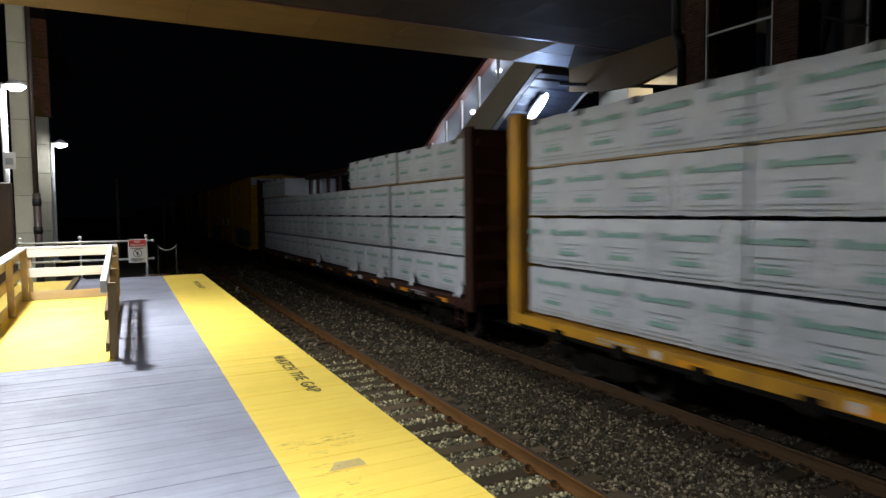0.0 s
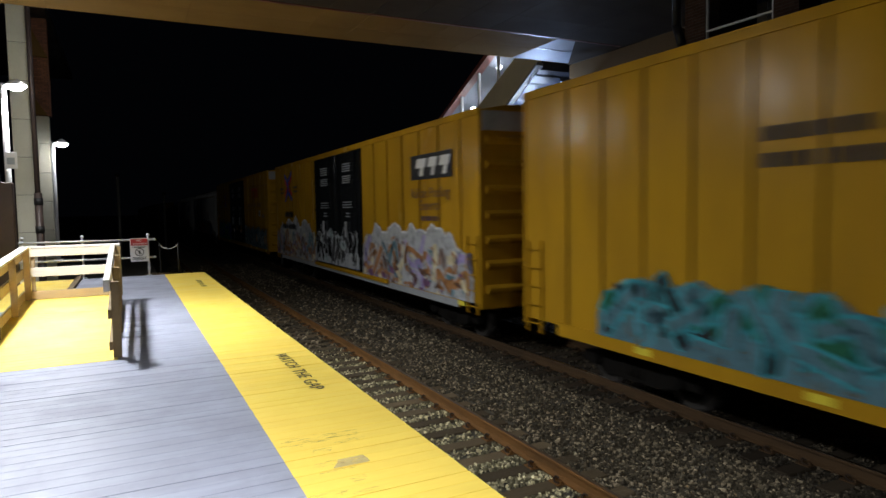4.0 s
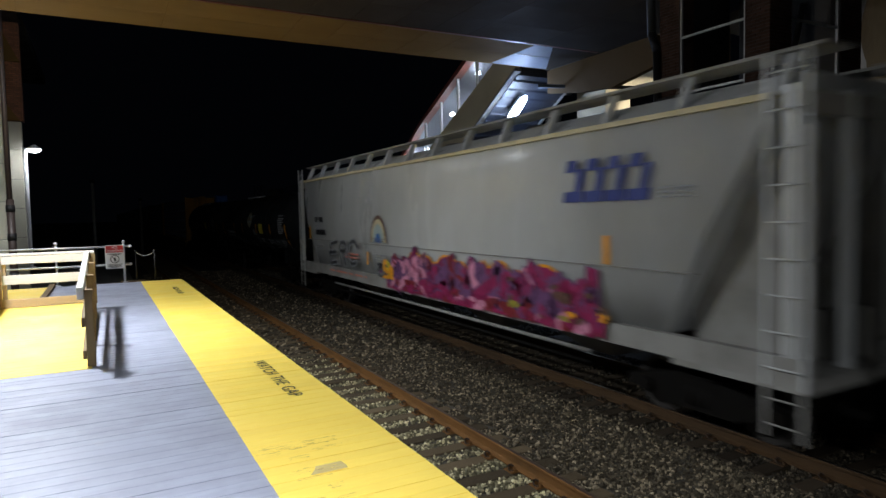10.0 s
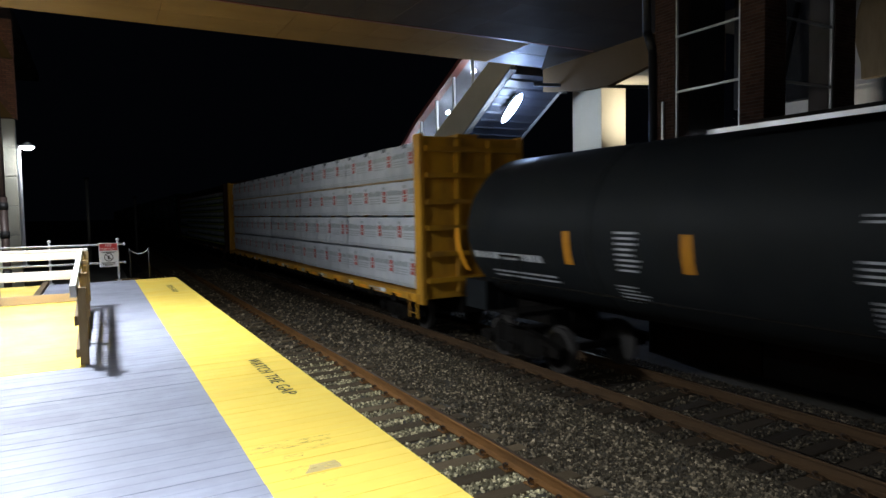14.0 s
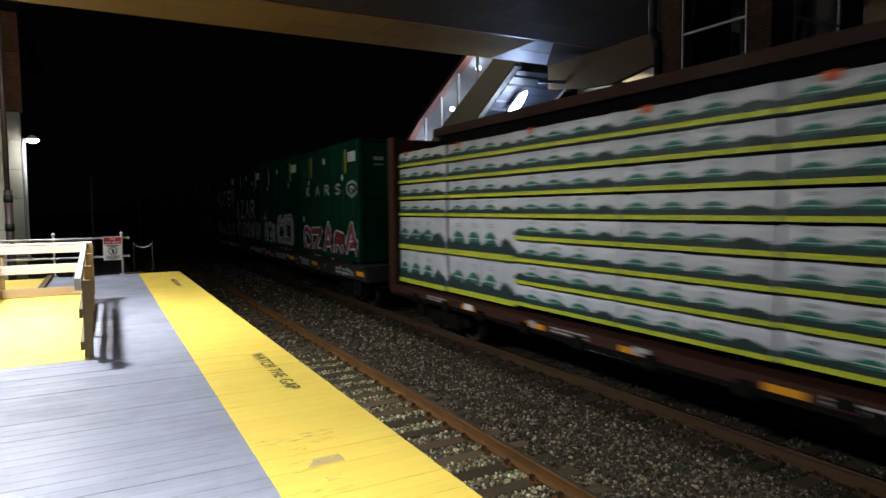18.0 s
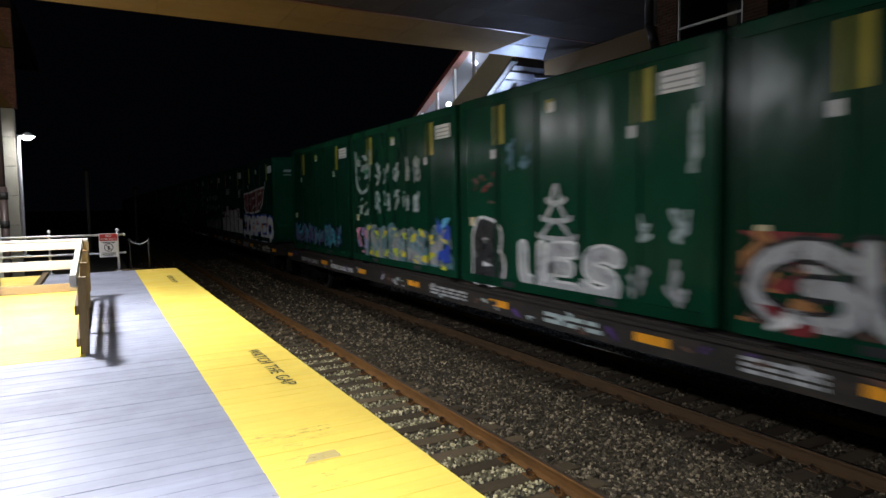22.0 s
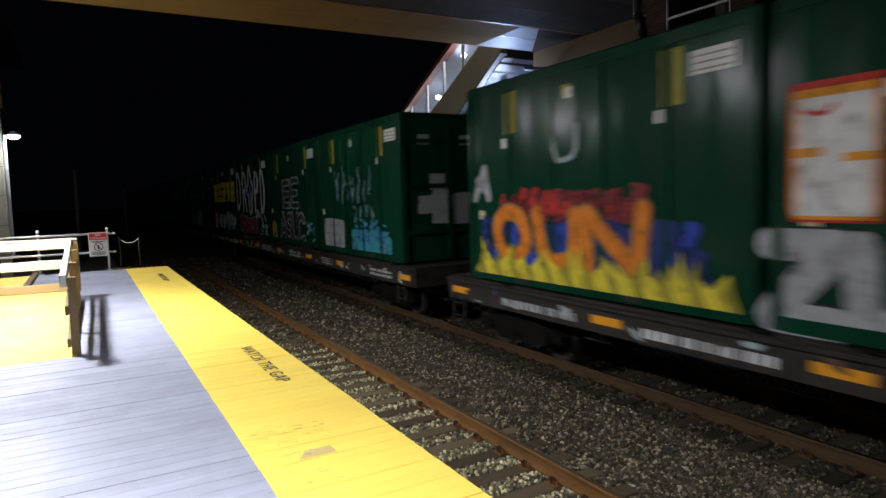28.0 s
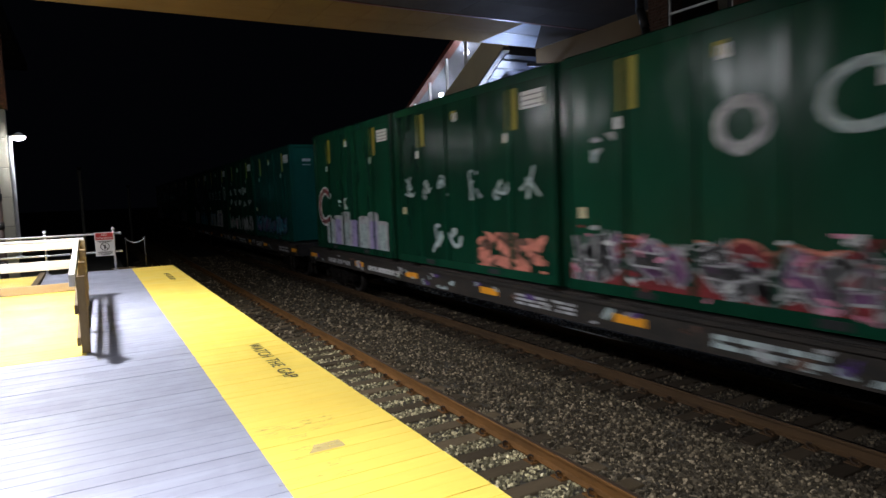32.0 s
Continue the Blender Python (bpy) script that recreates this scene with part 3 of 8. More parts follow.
def wildstyle(parent, x, ya, yb, z0, z1, fills, outline, cloud=None, seed=1, rim=None, name="graffiti", bold=1.0, dense=5):
    """An interlocking sprayed piece: an uneven cloud behind, angular limbs with outlines, and small highlights."""
    r = random.Random(seed)
    bm = bmesh.new()
    h = z1 - z0
    mats = [cloud or fills[0], rim or outline, outline] + list(fills)
    n = max(8, int((yb - ya) / 0.07))
    phase = r.uniform(0, 40)
    def top(i, lift=0.0):
        fade = min(1.0, 0.35 + 4.0 * min(i, n - i) / n)
        y = (yb - ya) * i / n
        lobes = abs(math.sin(y * 4.6 / h + phase)) * 0.10 + abs(math.sin(y * 2.1 / h + 2 * phase)) * 0.10 + 0.08 * noise.noise(Vector((y * 5.5, phase, 0)))
        return z0 + (h * (0.66 + lobes + 0.14 * noise.noise(Vector((y * 0.8 + phase, 0, 0)))) * fade + lift)
    for k, (mi, lift, lo) in enumerate(((1, 0.05, 0.0), (0, 0.0, 0.0))):
        if mi == 0 and not cloud or mi == 1 and not rim:
            continue
        for i in range(n):
            p, q = ya + (yb - ya) * i / n, ya + (yb - ya) * (i + 1) / n
            facing(bm, x - 0.0008 - 0.0006 * k, [(p, z0 - lo), (q, z0 - lo), (q, top(i + 1, lift)), (p, top(i, lift))], mi)
    cells = max(3, int((yb - ya) / (0.62 * h)))
    step = (yb - ya) / cells
    for i in range(cells):
        cy = ya + step * (i + 0.5)
        for j in range(dense):
            w = h * r.uniform(0.13, 0.24) * bold
            a = (cy + step * r.uniform(-0.75, 0.75), z0 + h * r.uniform(0.02, 0.55))
            b = (cy + step * r.uniform(-0.6, 0.6), z0 + h * r.uniform(0.25, 0.85))
            c = (b[0] + step * r.uniform(-0.55, 0.55), z0 + h * r.uniform(0.0, 0.98))
            pts = [(max(ya + w, min(yb - w, p)), max(z0 + w * 0.4, min(z1, q))) for p, q in ((a, b, c) if r.random() < 0.7 else (a, b))]
            d = 0.003 + 0.0009 * ((i * dense + j) % 9)
            if r.random() < 0.72:
                e = (pts[-1][0] + step * r.uniform(-0.4, 0.4), z0 + h * r.uniform(0.05, 0.9))
                pts = pts + [(max(ya + w, min(yb - w, e[0])), max(z0 + w * 0.4, e[1]))]
                ribbon(bm, pts, w + 0.075 * h, x - d, 2, 0.3)
                ribbon(bm, pts, w, x - d - 0.0004, 3 + r.randrange(len(fills)), 0.35)
            else:
                limb(bm, pts, w + 0.075 * h, x - d, 2)
                limb(bm, pts, w, x - d - 0.0004, 3 + r.randrange(len(fills)))
            if r.random() < 0.45:
                m = ((pts[0][0] + pts[1][0]) / 2 + 0.2 * w, (pts[0][1] + pts[1][1]) / 2 + 0.2 * w)
                limb(bm, [(m[0] - 0.4 * w, m[1] - 0.2 * w), (m[0] + 0.4 * w, m[1] + 0.25 * w)], w * 0.28, x - d - 0.0007, 3 + r.randrange(len(fills)))
    return sprayed_part(name, bm, mats, parent, "sprayed graffiti piece in ")


def limb(bm, pts, w, x, mi):
    """A bar with cut, slanted ends; its joints are filled."""
    for k, ((a, b), (c, d)) in enumerate(zip(pts, pts[1:])):
        n = math.hypot(c - a, d - b) or 1
        ux, uz = (c - a) / n, (d - b) / n
        ox, oz = -uz * w / 2, ux * w / 2
        facing(bm, x - 0.00005 * k, [(a + ox * 0.75 - ux * w * 0.1, b + oz * 0.75 - uz * w * 0.1), (c + ox * 1.15 + ux * w * 0.35, d + oz * 1.15 + uz * w * 0.35), (c - ox * 0.9 + ux * w * 0.15, d - oz * 0.9 + uz * w * 0.15), (a - ox * 1.1 - ux * w * 0.4, b - oz * 1.1 - uz * w * 0.4)], mi)


def graffiti(parent, x, ya, yb, z0, z1, word, fill, edge=None, halo=None, width=0.2, rim=0.07, seed=1, wild=0.06, splash=(), name="graffiti"):
    """A sprayed word on a near side: from yb (left, as it is read) to ya. width: of the stroke, in letter heights."""
    if splash:
        return wildstyle(parent, x, ya, yb, z0, z1, (fill,) * 2 + tuple(splash), edge or halo or "black", halo or splash[0], seed, name=name)
    r = random.Random(seed)
    n = len(word)
    step = (yb - ya) / n
    h = z1 - z0
    layers = [c for c in (halo, edge, fill) if c]
    mats = layers
    base = len(mats) - len(layers)
    for i, ch in enumerate(word):
        if ch not in GLYPHS:
            continue
        bm = bmesh.new()
        left, low, tall = yb - step * (i + 0.10), z0 + h * r.uniform(0, wild), h * r.uniform(1 - wild * 2, 1.0)
        lean = r.uniform(-wild, wild) * 1.5
        wide = step * r.uniform(0.74, 0.86)
        for s in GLYPHS[ch]:
            pts = [(left - (p + lean * q + r.uniform(-wild, wild) * 1.1) * wide, low + (q + r.uniform(-wild, wild) * 0.9) * tall) for p, q in s]
            pts = rounded(pts) if ch in "OSCUDBPRGJ@" else pts
            for j, c in enumerate(layers):
                extra = {1: 0, 2: rim * 2, 3: rim * 4}[len(layers) - j]
                stroke(bm, pts, (width + extra) * min(h, step * 1.4), x - 0.005 - 0.004 * j - 0.0008 * (i % 3), base + j)
        sprayed_part(name, bm, mats, parent, "sprayed letter in ")


def smear(parent, x, ya, yb, z0, z1, colors, count, seed, size=0.3, name="graffiti"):
    """An old, sprayed-over patch: a heap of uneven blots."""
    r = random.Random(seed)
    bm = bmesh.new()
    for k in range(count):
        cy, cz, s = r.uniform(ya, yb), r.uniform(z0, z1), size * r.uniform(0.4, 1.0)
        tilt = r.uniform(-0.8, 0.8)
        pts = []
        for i in range(9):
            a, e, rr = i * 0.698, s * r.uniform(0.7, 1.2), r.uniform(0.3, 0.5)
            p, q = e * math.cos(a), e * rr * math.sin(a)
            pts.append((max(ya, min(yb, cy + p * math.cos(tilt) - q * math.sin(tilt))), max(z0, min(z1, cz + p * math.sin(tilt) + q * math.cos(tilt)))))
        f = bm.faces.new([bm.verts.new((x - 0.002 - k * 0.00003, a, b)) for a, b in pts])
        f.material_index = r.randrange(len(colors))
        f.normal_update()
        if f.normal.x > 0:
            f.normal_flip()
    return tagged(part(name, bm, ["spray_" + c if c in PAINTS else c for c in colors], parent, "old sprayed-over graffiti patch"), kind="stuff")


def print_bars(bm, x, ya, yb, z0, z1, rows, mi=0, seed=0, fill=0.55):
    """Unreadable print: rows of bars."""
    r = random.Random(seed)
    h = (z1 - z0) / rows
    for k in range(rows):
        y = yb
        while y > ya + 0.02:
            if h * fill > 0.12:
                w = h * fill * r.uniform(0.5, 0.85)
                decal(bm, x, max(ya, y - w), y, z0 + h * k, z0 + h * (k + fill), mi)
                y -= w + h * fill * (1.0 if r.random() < 0.2 else 0.42)
                continue
            w = r.uniform(0.10, 0.35) * (yb - ya) + 0.04
            decal(bm, x, max(ya, y - w), y, z0 + h * k, z0 + h * (k + fill), mi)
            y -= w + 0.05 * (yb - ya) + 0.01


def words(name, text, size, material, parent, at, depth=0.002, label="", thin=0.0, wide=1.0):
    cu = bpy.data.curves.new(name, "FONT")
    cu.body, cu.size, cu.extrude, cu.align_x, cu.align_y = text, size, depth, "CENTER", "CENTER"
    cu.offset, cu.space_word, cu.space_character = -thin * size, wide, 0.95 + 0.1 * wide
    tmp = new("text_form", cu)
    me = bpy.data.meshes.new_from_object(tmp)
    bpy.data.objects.remove(tmp)
    me.materials.clear()
    me.materials.append(M[material])
    return part(name, me, material, parent, label, at)


# ---- ground and tracks ----
def structure(name, bm, material, label, smooth=False):
    return tagged(part(name, bm, material, None, smooth=smooth), label, name.split("_")[0], "", "structure")


def uneven_sheet(x0, x1, y0, y1, nx, ny, height, amp, scale):
    bm = bmesh.new()
    grid = [[bm.verts.new((x0 + (x1 - x0) * i / nx, y0 + (y1 - y0) * j / ny, 0)) for i in range(nx + 1)] for j in range(ny + 1)]
    for row in grid:
        for v in row:
            v.co.z = height(v.co.x) + amp * noise.noise(Vector((v.co.x * scale, v.co.y * scale, 0)))
    for a, b in zip(grid, grid[1:]):
        for i in range(nx):
            bm.faces.new((a[i], a[i + 1], b[i + 1], b[i])).smooth = True
    return bm


TIE_TOP = ZR - 0.185


def bed_height(x):
    d = min(abs(x - C1), abs(x - C2))
    return TIE_TOP - 0.035 - max(0.0, d - 1.45) * 0.05


structure("ground", uneven_sheet(-400, 400, -300, 900, 40, 60, lambda x: -1.95, 0.05, 0.05), "ground", "dark bare ground reaching into the night")
structure("ballast_bed", uneven_sheet(0.2, 11.9, -10, 130, 60, 420, bed_height, 0.03, 1.7), "ballast_bed", "dusty ballast bed under the two tracks")


def rail_profile(cx):
    return [(cx - 0.07, ZR - 0.172), (cx + 0.07, ZR - 0.172), (cx + 0.07, ZR - 0.158), (cx + 0.012, ZR - 0.135), (cx + 0.010, ZR - 0.05), (cx + 0.036, ZR - 0.036),
            (cx + 0.036, ZR - 0.008), (cx + 0.024, ZR), (cx - 0.024, ZR), (cx - 0.036, ZR - 0.008), (cx - 0.036, ZR - 0.036), (cx - 0.010, ZR - 0.05), (cx - 0.012, ZR - 0.135), (cx - 0.07, ZR - 0.158)]


TRACKS = []
for c, label in ((C1, "empty railway track with rusty rails on timber ties"), (C2, "railway track that carries the passing goods train")):
    t = thing("track", label, "track", "", (0, 0, 0), "structure")
    TRACKS.append((t, c))
    for s in (-1, 1):
        bm = bmesh.new()
        extruded(bm, rail_profile(c + s * 0.755), "y", -12, 260)
        rail = part("rail", bm, "rail_rust" if c == C1 else "rail_brown", t)
        head = box(c + s * 0.755 - 0.0225, c + s * 0.755 + 0.0225, -12, 260, ZR + 0.0005, ZR + 0.003)
        part("running_surface", head, "rail_top" if c == C1 else "rail_polished", rail, "brown rusty running surface" if c == C1 else "bright polished running surface")

# loose stones between and beside the tracks
def stones(name, count, x0, x1, y0, y1, seed, small=0.018, large=0.042, power=1.6, mat="stone", look_of="loose grey and tan ballast stones round the ties"):
    rng = np.random.default_rng(seed)
    cube = np.array([(x, y, z) for z in (-1, 1) for y in (-1, 1) for x in (-1, 1)], float)
    quads = np.array([(0, 2, 3, 1), (4, 5, 7, 6), (0, 1, 5, 4), (2, 6, 7, 3), (0, 4, 6, 2), (1, 3, 7, 5)])
    px = rng.uniform(x0, x1, count)
    py = y0 + (y1 - y0) * rng.uniform(0, 1, count) ** power
    size = rng.uniform(small, large, count)
    verts = cube[None] * size[:, None, None] * rng.uniform(0.6, 1.25, (count, 1, 3)) * rng.uniform(0.62, 1.15, (count, 8, 3))
    a, b = rng.uniform(0, 6.283, count), rng.uniform(-0.7, 0.7, count)
    ca, sa, cb, sb = np.cos(a), np.sin(a), np.cos(b), np.sin(b)
    x, y, z = verts[..., 0], verts[..., 1], verts[..., 2]
    y, z = y * cb[:, None] - z * sb[:, None], y * sb[:, None] + z * cb[:, None]
    x, y = x * ca[:, None] - y * sa[:, None], x * sa[:, None] + y * ca[:, None]
    d = np.minimum(abs(px - C1), abs(px - C2))
    crib = abs((py - 5.797 + 0.2615) % 0.523 - 0.2615) < 0.135  # over a tie
    base = TIE_TOP - 0.028 - np.maximum(0, d - 1.45) * 0.05 + rng.uniform(-0.012, 0.016, count)
    base = np.where((d < 1.34) & crib, TIE_TOP - 0.25, base + np.where(d < 1.34, 0.010, 0.0))
    verts = np.stack([x + px[:, None], y + py[:, None], z + base[:, None]], -1).reshape(-1, 3)
    faces = (quads[None] + 8 * np.arange(count)[:, None, None]).reshape(-1, 4)
    me = bpy.data.meshes.new(name)
    me.from_pydata(verts.tolist(), [], faces.tolist())
    me.materials.append(M[mat])
    ob = new(name, me)
    return tagged(ob, look_of, "ballast", "", "stuff")


FAR_STONES = dict(mat="stone_far", look_of="ballast stones under the passing train, darkened for oil and fading light")
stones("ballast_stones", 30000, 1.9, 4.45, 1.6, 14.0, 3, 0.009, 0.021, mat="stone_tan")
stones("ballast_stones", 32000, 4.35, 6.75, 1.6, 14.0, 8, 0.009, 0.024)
stones("ballast_stones", 30000, 6.6, 9.9, 3.0, 14.0, 6, 0.010, 0.024, **FAR_STONES)
stones("ballast_stones", 4500, 1.9, 4.45, -9.0, 1.7, 5, 0.014, 0.03, 1.0, mat="stone_tan")
stones("ballast_stones", 8000, 4.35, 9.8, -9.0, 1.7, 15, 0.014, 0.03, 1.0)
stones("ballast_stones", 15000, 1.9, 6.75, 13.0, 40.0, 4, 0.018, 0.04, 1.4)
stones("ballast_stones", 9000, 6.6, 10.6, 13.0, 40.0, 7, 0.018, 0.04, 1.4, **FAR_STONES)

# ---- platform ----
platform = thing("platform", "timber-decked high platform, grey with a yellow edge strip", "platform", "", (0, 0, 0), "structure")
part("fascia", box(EDGE - 0.05, EDGE - 0.004, BEGIN, END, -0.34, -0.045), "timber_dark", platform)
for y in range(int(BEGIN) + 1, int(END), 3):
    part("beam", box(-5.9, EDGE - 0.06, y, y + 0.15, -0.34, -0.05), "timber_dark", platform)
    part("support_post", box(EDGE - 0.45, EDGE - 0.25, y - 0.02, y + 0.18, -1.9, -0.34), "timber_dark", platform)
part("end_board", box(0.35, INNER + 0.12, END - 0.16, END + 0.02, 0.004, 0.035), "timber_dark", platform, "worn brown board across the platform's end")
structure("wall_west", box(-6.4, -6.0, -12, 40, -1.9, 6.2), "concrete_dark", "plain dark wall behind the platform")
structure("platform_low", box(-6.0, 1.2, END + 0.05, 70, -1.95, -1.25), "concrete_dark", "low dark platform beyond the deck's end")
words("platform_lettering", "WATCH THE GAP", 0.188, "black_print", platform, pose(1.49, 6.60, 0.0075, 0, 0, -90), 0.0012, "stencilled black warning words", 0.004, 1.4)
words("platform_lettering", "WATCH THE GAP", 0.175, "black_print", platform, pose(1.46, 15.9, 0.0075, 0, 0, -90), 0.0012, "stencilled black warning words", 0.004, 1.4)
rp = random.Random(8)



def bare_patch(cx, cy, w, h, k=0):
    bm = bmesh.new()
    pts = []
    for i in range(14):
        a = 2 * math.pi * i / 14
        sx, sy = max(-1, min(1, 1.35 * math.cos(a))), max(-1, min(1, 1.35 * math.sin(a)))
        pts.append((cx + w * sx * rp.uniform(0.7, 1.06), cy + h * sy * rp.uniform(0.6, 1.1)))
    bm.faces.new([bm.verts.new((p, q, 0.0042 + 0.0001 * k)) for p, q in pts])
    part("worn_patch", bm, "bare", platform, "scratched patch where the yellow paint is thin")
for key, c in (("bare", (0.62, 0.47, 0.16)), ("bare_grey", (0.58, 0.50, 0.26))):
    M[key] = surface("worn_deck_" + key, c, 0.6, stain=[v * 0.7 for v in c], amount=0.7, scale=(0.6, 4, 1), big=4, fine=30, grain=0.3)
    layer = M[key].node_tree
    fade = noise_of(layer, stretched(layer, (2.5, 11, 1), False), 4.0, 7, 0.72)
    layer.links.new(worn_edge(layer, fade, 0.0, *((0.5, 0.50, 0.66) if key == "bare" else (0.6, 0.30, 0.46))), layer.nodes["Principled BSDF"].inputs["Alpha"])
bm = bmesh.new()
bm.faces.new([bm.verts.new((p, q, 0.004)) for p, q in ((1.08, 3.922), (1.335, 3.922), (1.338, 3.98), (1.33, 4.052), (1.15, 4.052), (1.13, 4.0))])
part("worn_patch", bm, "bare_grey", platform, "grey parallelogram patch of worn deck")
for k in range(18):
    bare_patch(rp.gauss(1.12, 0.13), rp.choice((4.5, 4.4, 4.45, 3.98, 3.55, 3.5)) + rp.gauss(0, 0.08), rp.uniform(0.05, 0.16), rp.uniform(0.015, 0.05), k=k + 1)

# ---- yellow ramp and the timber railing round it ----
RX, LX, Y0, Y1 = -0.21, -1.62, 8.22, 13.0
RISE = 0.20
TILT = math.degrees(math.atan2(RISE, Y1 - Y0))


def railing_run(name, label, run, length, cap, posts, rails, edge=(-0.09, 0.05), thick=0.04, upright="timber"):
    """A timber railing along its own y, with posts, three rails and a cap board."""
    t = thing(name, label, "railing", "ramp railing", run)
    for y in posts:
        part("post", box(-0.045, 0.045, y - 0.03, y + 0.03, 0.0, 0.90, bevel=0.006), upright, t)
    for z0, z1, m in rails:
        part("rail", box(-0.085, -0.047, 0.0, length, z0, z1, bevel=0.005), m, t)
    part("cap", box(*edge, -0.06, length + 0.02, 0.94 - thick, 0.94, bevel=0.006), cap, t, "weathered cap board")
    return t


r = railing_run("railing", "weathered brown timber railing beside the yellow ramp", pose(RX, Y0, 0, TILT), Y1 - Y0, "timber_white", (0.05, 1.45, 3.1, 4.7), ((0.10, 0.20, "timber_dark"), (0.47, 0.58, "timber_dark")), (-0.115, -0.047), 0.14, "timber_brown")
railing_run("railing", "tan timber railing along the ramp's far side", pose(LX, Y0, 0, TILT), Y1 - Y0, "timber_white", (0.05, 1.6, 3.2, 4.7), ((0.02, 0.17, "timber"), (0.40, 0.56, "timber"), (0.72, 0.88, "timber")))
railing_run("railing", "pale timber railing across the ramp's end", pose(RX - 0.03, Y1, RISE, 0, 0, 90), RX - LX - 0.06, "timber_white", (0.0, 1.30), ((0.02, 0.16, "timber"), (0.41, 0.57, "timber_white"), (0.76, 0.898, "timber_white")))
part("curb", box(-1.26, -1.14, 15.2, END, 0.0, 0.075, bevel=0.008), "timber_dark", platform, "brown timber curb")
ramp = thing("ramp", "low ramp of yellow-painted boards between timber railings", "ramp", "", pose(0, Y0 - 0.08, 0.006, TILT))
for x in (LX - 0.06, RX):
    bm = bmesh.new()
    extruded(bm, [(0.3, -0.05), (4.86, -0.05), (4.86, -0.24), (0.3, -0.055)], "x", x - 0.02, x + 0.02)
    part("side_board", bm, "timber_dark", ramp)

# ---- pipe fence, sign and chain at the platform's end ----
FY = END - 0.12
fence = thing("pipe_fence", "galvanised pipe fence closing the platform's end", "fence", "", (0, 0, 0))
for x in (-2.4, -1.09, 0.455):
    bm = bmesh.new()
    tube(bm, (x, FY, 0), (x, FY, 1.06), 0.027, 12)
    post = part("post", bm, "galvanised", fence)
    for z, r_ in ((0.49, 0.042), (0.97, 0.042), (0.20, 0.036)):
        bm = bmesh.new()
        tube(bm, (x, FY, z - 0.04), (x, FY, z + 0.04), r_, 12)
        part("clamp", bm, "galvanised", post)
    bm = bmesh.new()
    tube(bm, (x, FY, 0), (x, FY, 0.03), 0.075, 12)
    part("base_flange", bm, "galvanised", post)
    bm = bmesh.new()
    bmesh.ops.create_icosphere(bm, subdivisions=2, radius=0.045, matrix=Matrix.Translation((x, FY, 1.09)))
    part("ball_cap", bm, "galvanised", post)
for z in (0.49, 0.97):
    bm = bmesh.new()
    tube(bm, (-2.5, FY - 0.055, z), (0.60, FY - 0.055, z), 0.025, 12)
    bmesh.ops.create_icosphere(bm, subdivisions=2, radius=0.038, matrix=Matrix.Translation((0.61, FY - 0.055, z)))
    part("rail", bm, "galvanised", fence)
sign = thing("warning_sign", "white metal warning sign with a red heading on the pipe fence", "sign", "", (0.235, FY - 0.10, 0.70))
part("plate", box(-0.22, 0.22, 0, 0.012, -0.31, 0.31, bevel=0.004), "white_enamel", sign)
part("heading", box(-0.205, 0.205, -0.006, -0.001, 0.115, 0.295), "red_enamel", sign, "red heading panel")
words("heading_text", "NO", 0.085, "white_enamel", sign, pose(0, -0.008, 0.245, 90, 0, 0), 0.001)
words("heading_text", "TRESPASSING", 0.060, "white_enamel", sign, pose(0, -0.008, 0.16, 90, 0, 0), 0.001)
bm = bmesh.new()
for a in range(24):
    p, q = a * math.pi / 12, (a + 1) * math.pi / 12
    tube(bm, (0.10 * math.cos(p), -0.004, -0.06 + 0.10 * math.sin(p)), (0.10 * math.cos(q), -0.004, -0.06 + 0.10 * math.sin(q)), 0.009, 5)
tube(bm, (-0.068, -0.004, 0.008), (0.068, -0.004, -0.128), 0.008, 5)
part("symbol", bm, "black_print", sign, "black prohibition ring")
bm = bmesh.new()
for z, w in ((0.078, 0.17), (0.06, 0.13), (-0.20, 0.17), (-0.225, 0.15), (-0.25, 0.17), (-0.275, 0.10)):
    cuboid(bm, -w, w, -0.004, -0.0005, z - 0.006, z + 0.006)
cuboid(bm, -0.02, 0.02, -0.005, -0.0005, -0.12, -0.02)
part("print", bm, "black_print", sign)
chain = thing("chain_barrier", "slack dark chain between two thin posts", "barrier", "", (0, 0, 0))
for x in (0.74, 1.20):
    bm = bmesh.new()
    tube(bm, (x, FY + 0.06, -0.02), (x, FY + 0.06, 0.84), 0.022, 10)
    part("post", bm, "black_metal", chain)
links = [Vector((0.74 + 0.46 * k / 14, FY + 0.06, 0.80 - 0.11 * (1 - (k / 7 - 1) ** 2))) for k in range(15)]
for a, b in zip(links, links[1:]):
    bm = bmesh.new()
    tube(bm, a, b, 0.012, 6)
    part("link", bm, "galvanised", chain)


# ---- columns, pipe, brick and lamps on the left ----
def block_column(x, y, w, d, top, joints, label):
    t = thing("column", label, "column", "columns beside the platform", (x, y, -2.12))
    z = 0.0
    k = 0
    while z < top:
        part("block", box(-w / 2, w / 2, -d / 2, d / 2, z, min(top, z + joints - 0.012), bevel=0.012), "concrete", t)
        part("joint", box(-w / 2 + 0.012, w / 2 - 0.012, -d / 2 + 0.012, d / 2 - 0.012, z + joints - 0.02, z + joints + 0.006), "concrete_dark", t)
        z += joints
    return t


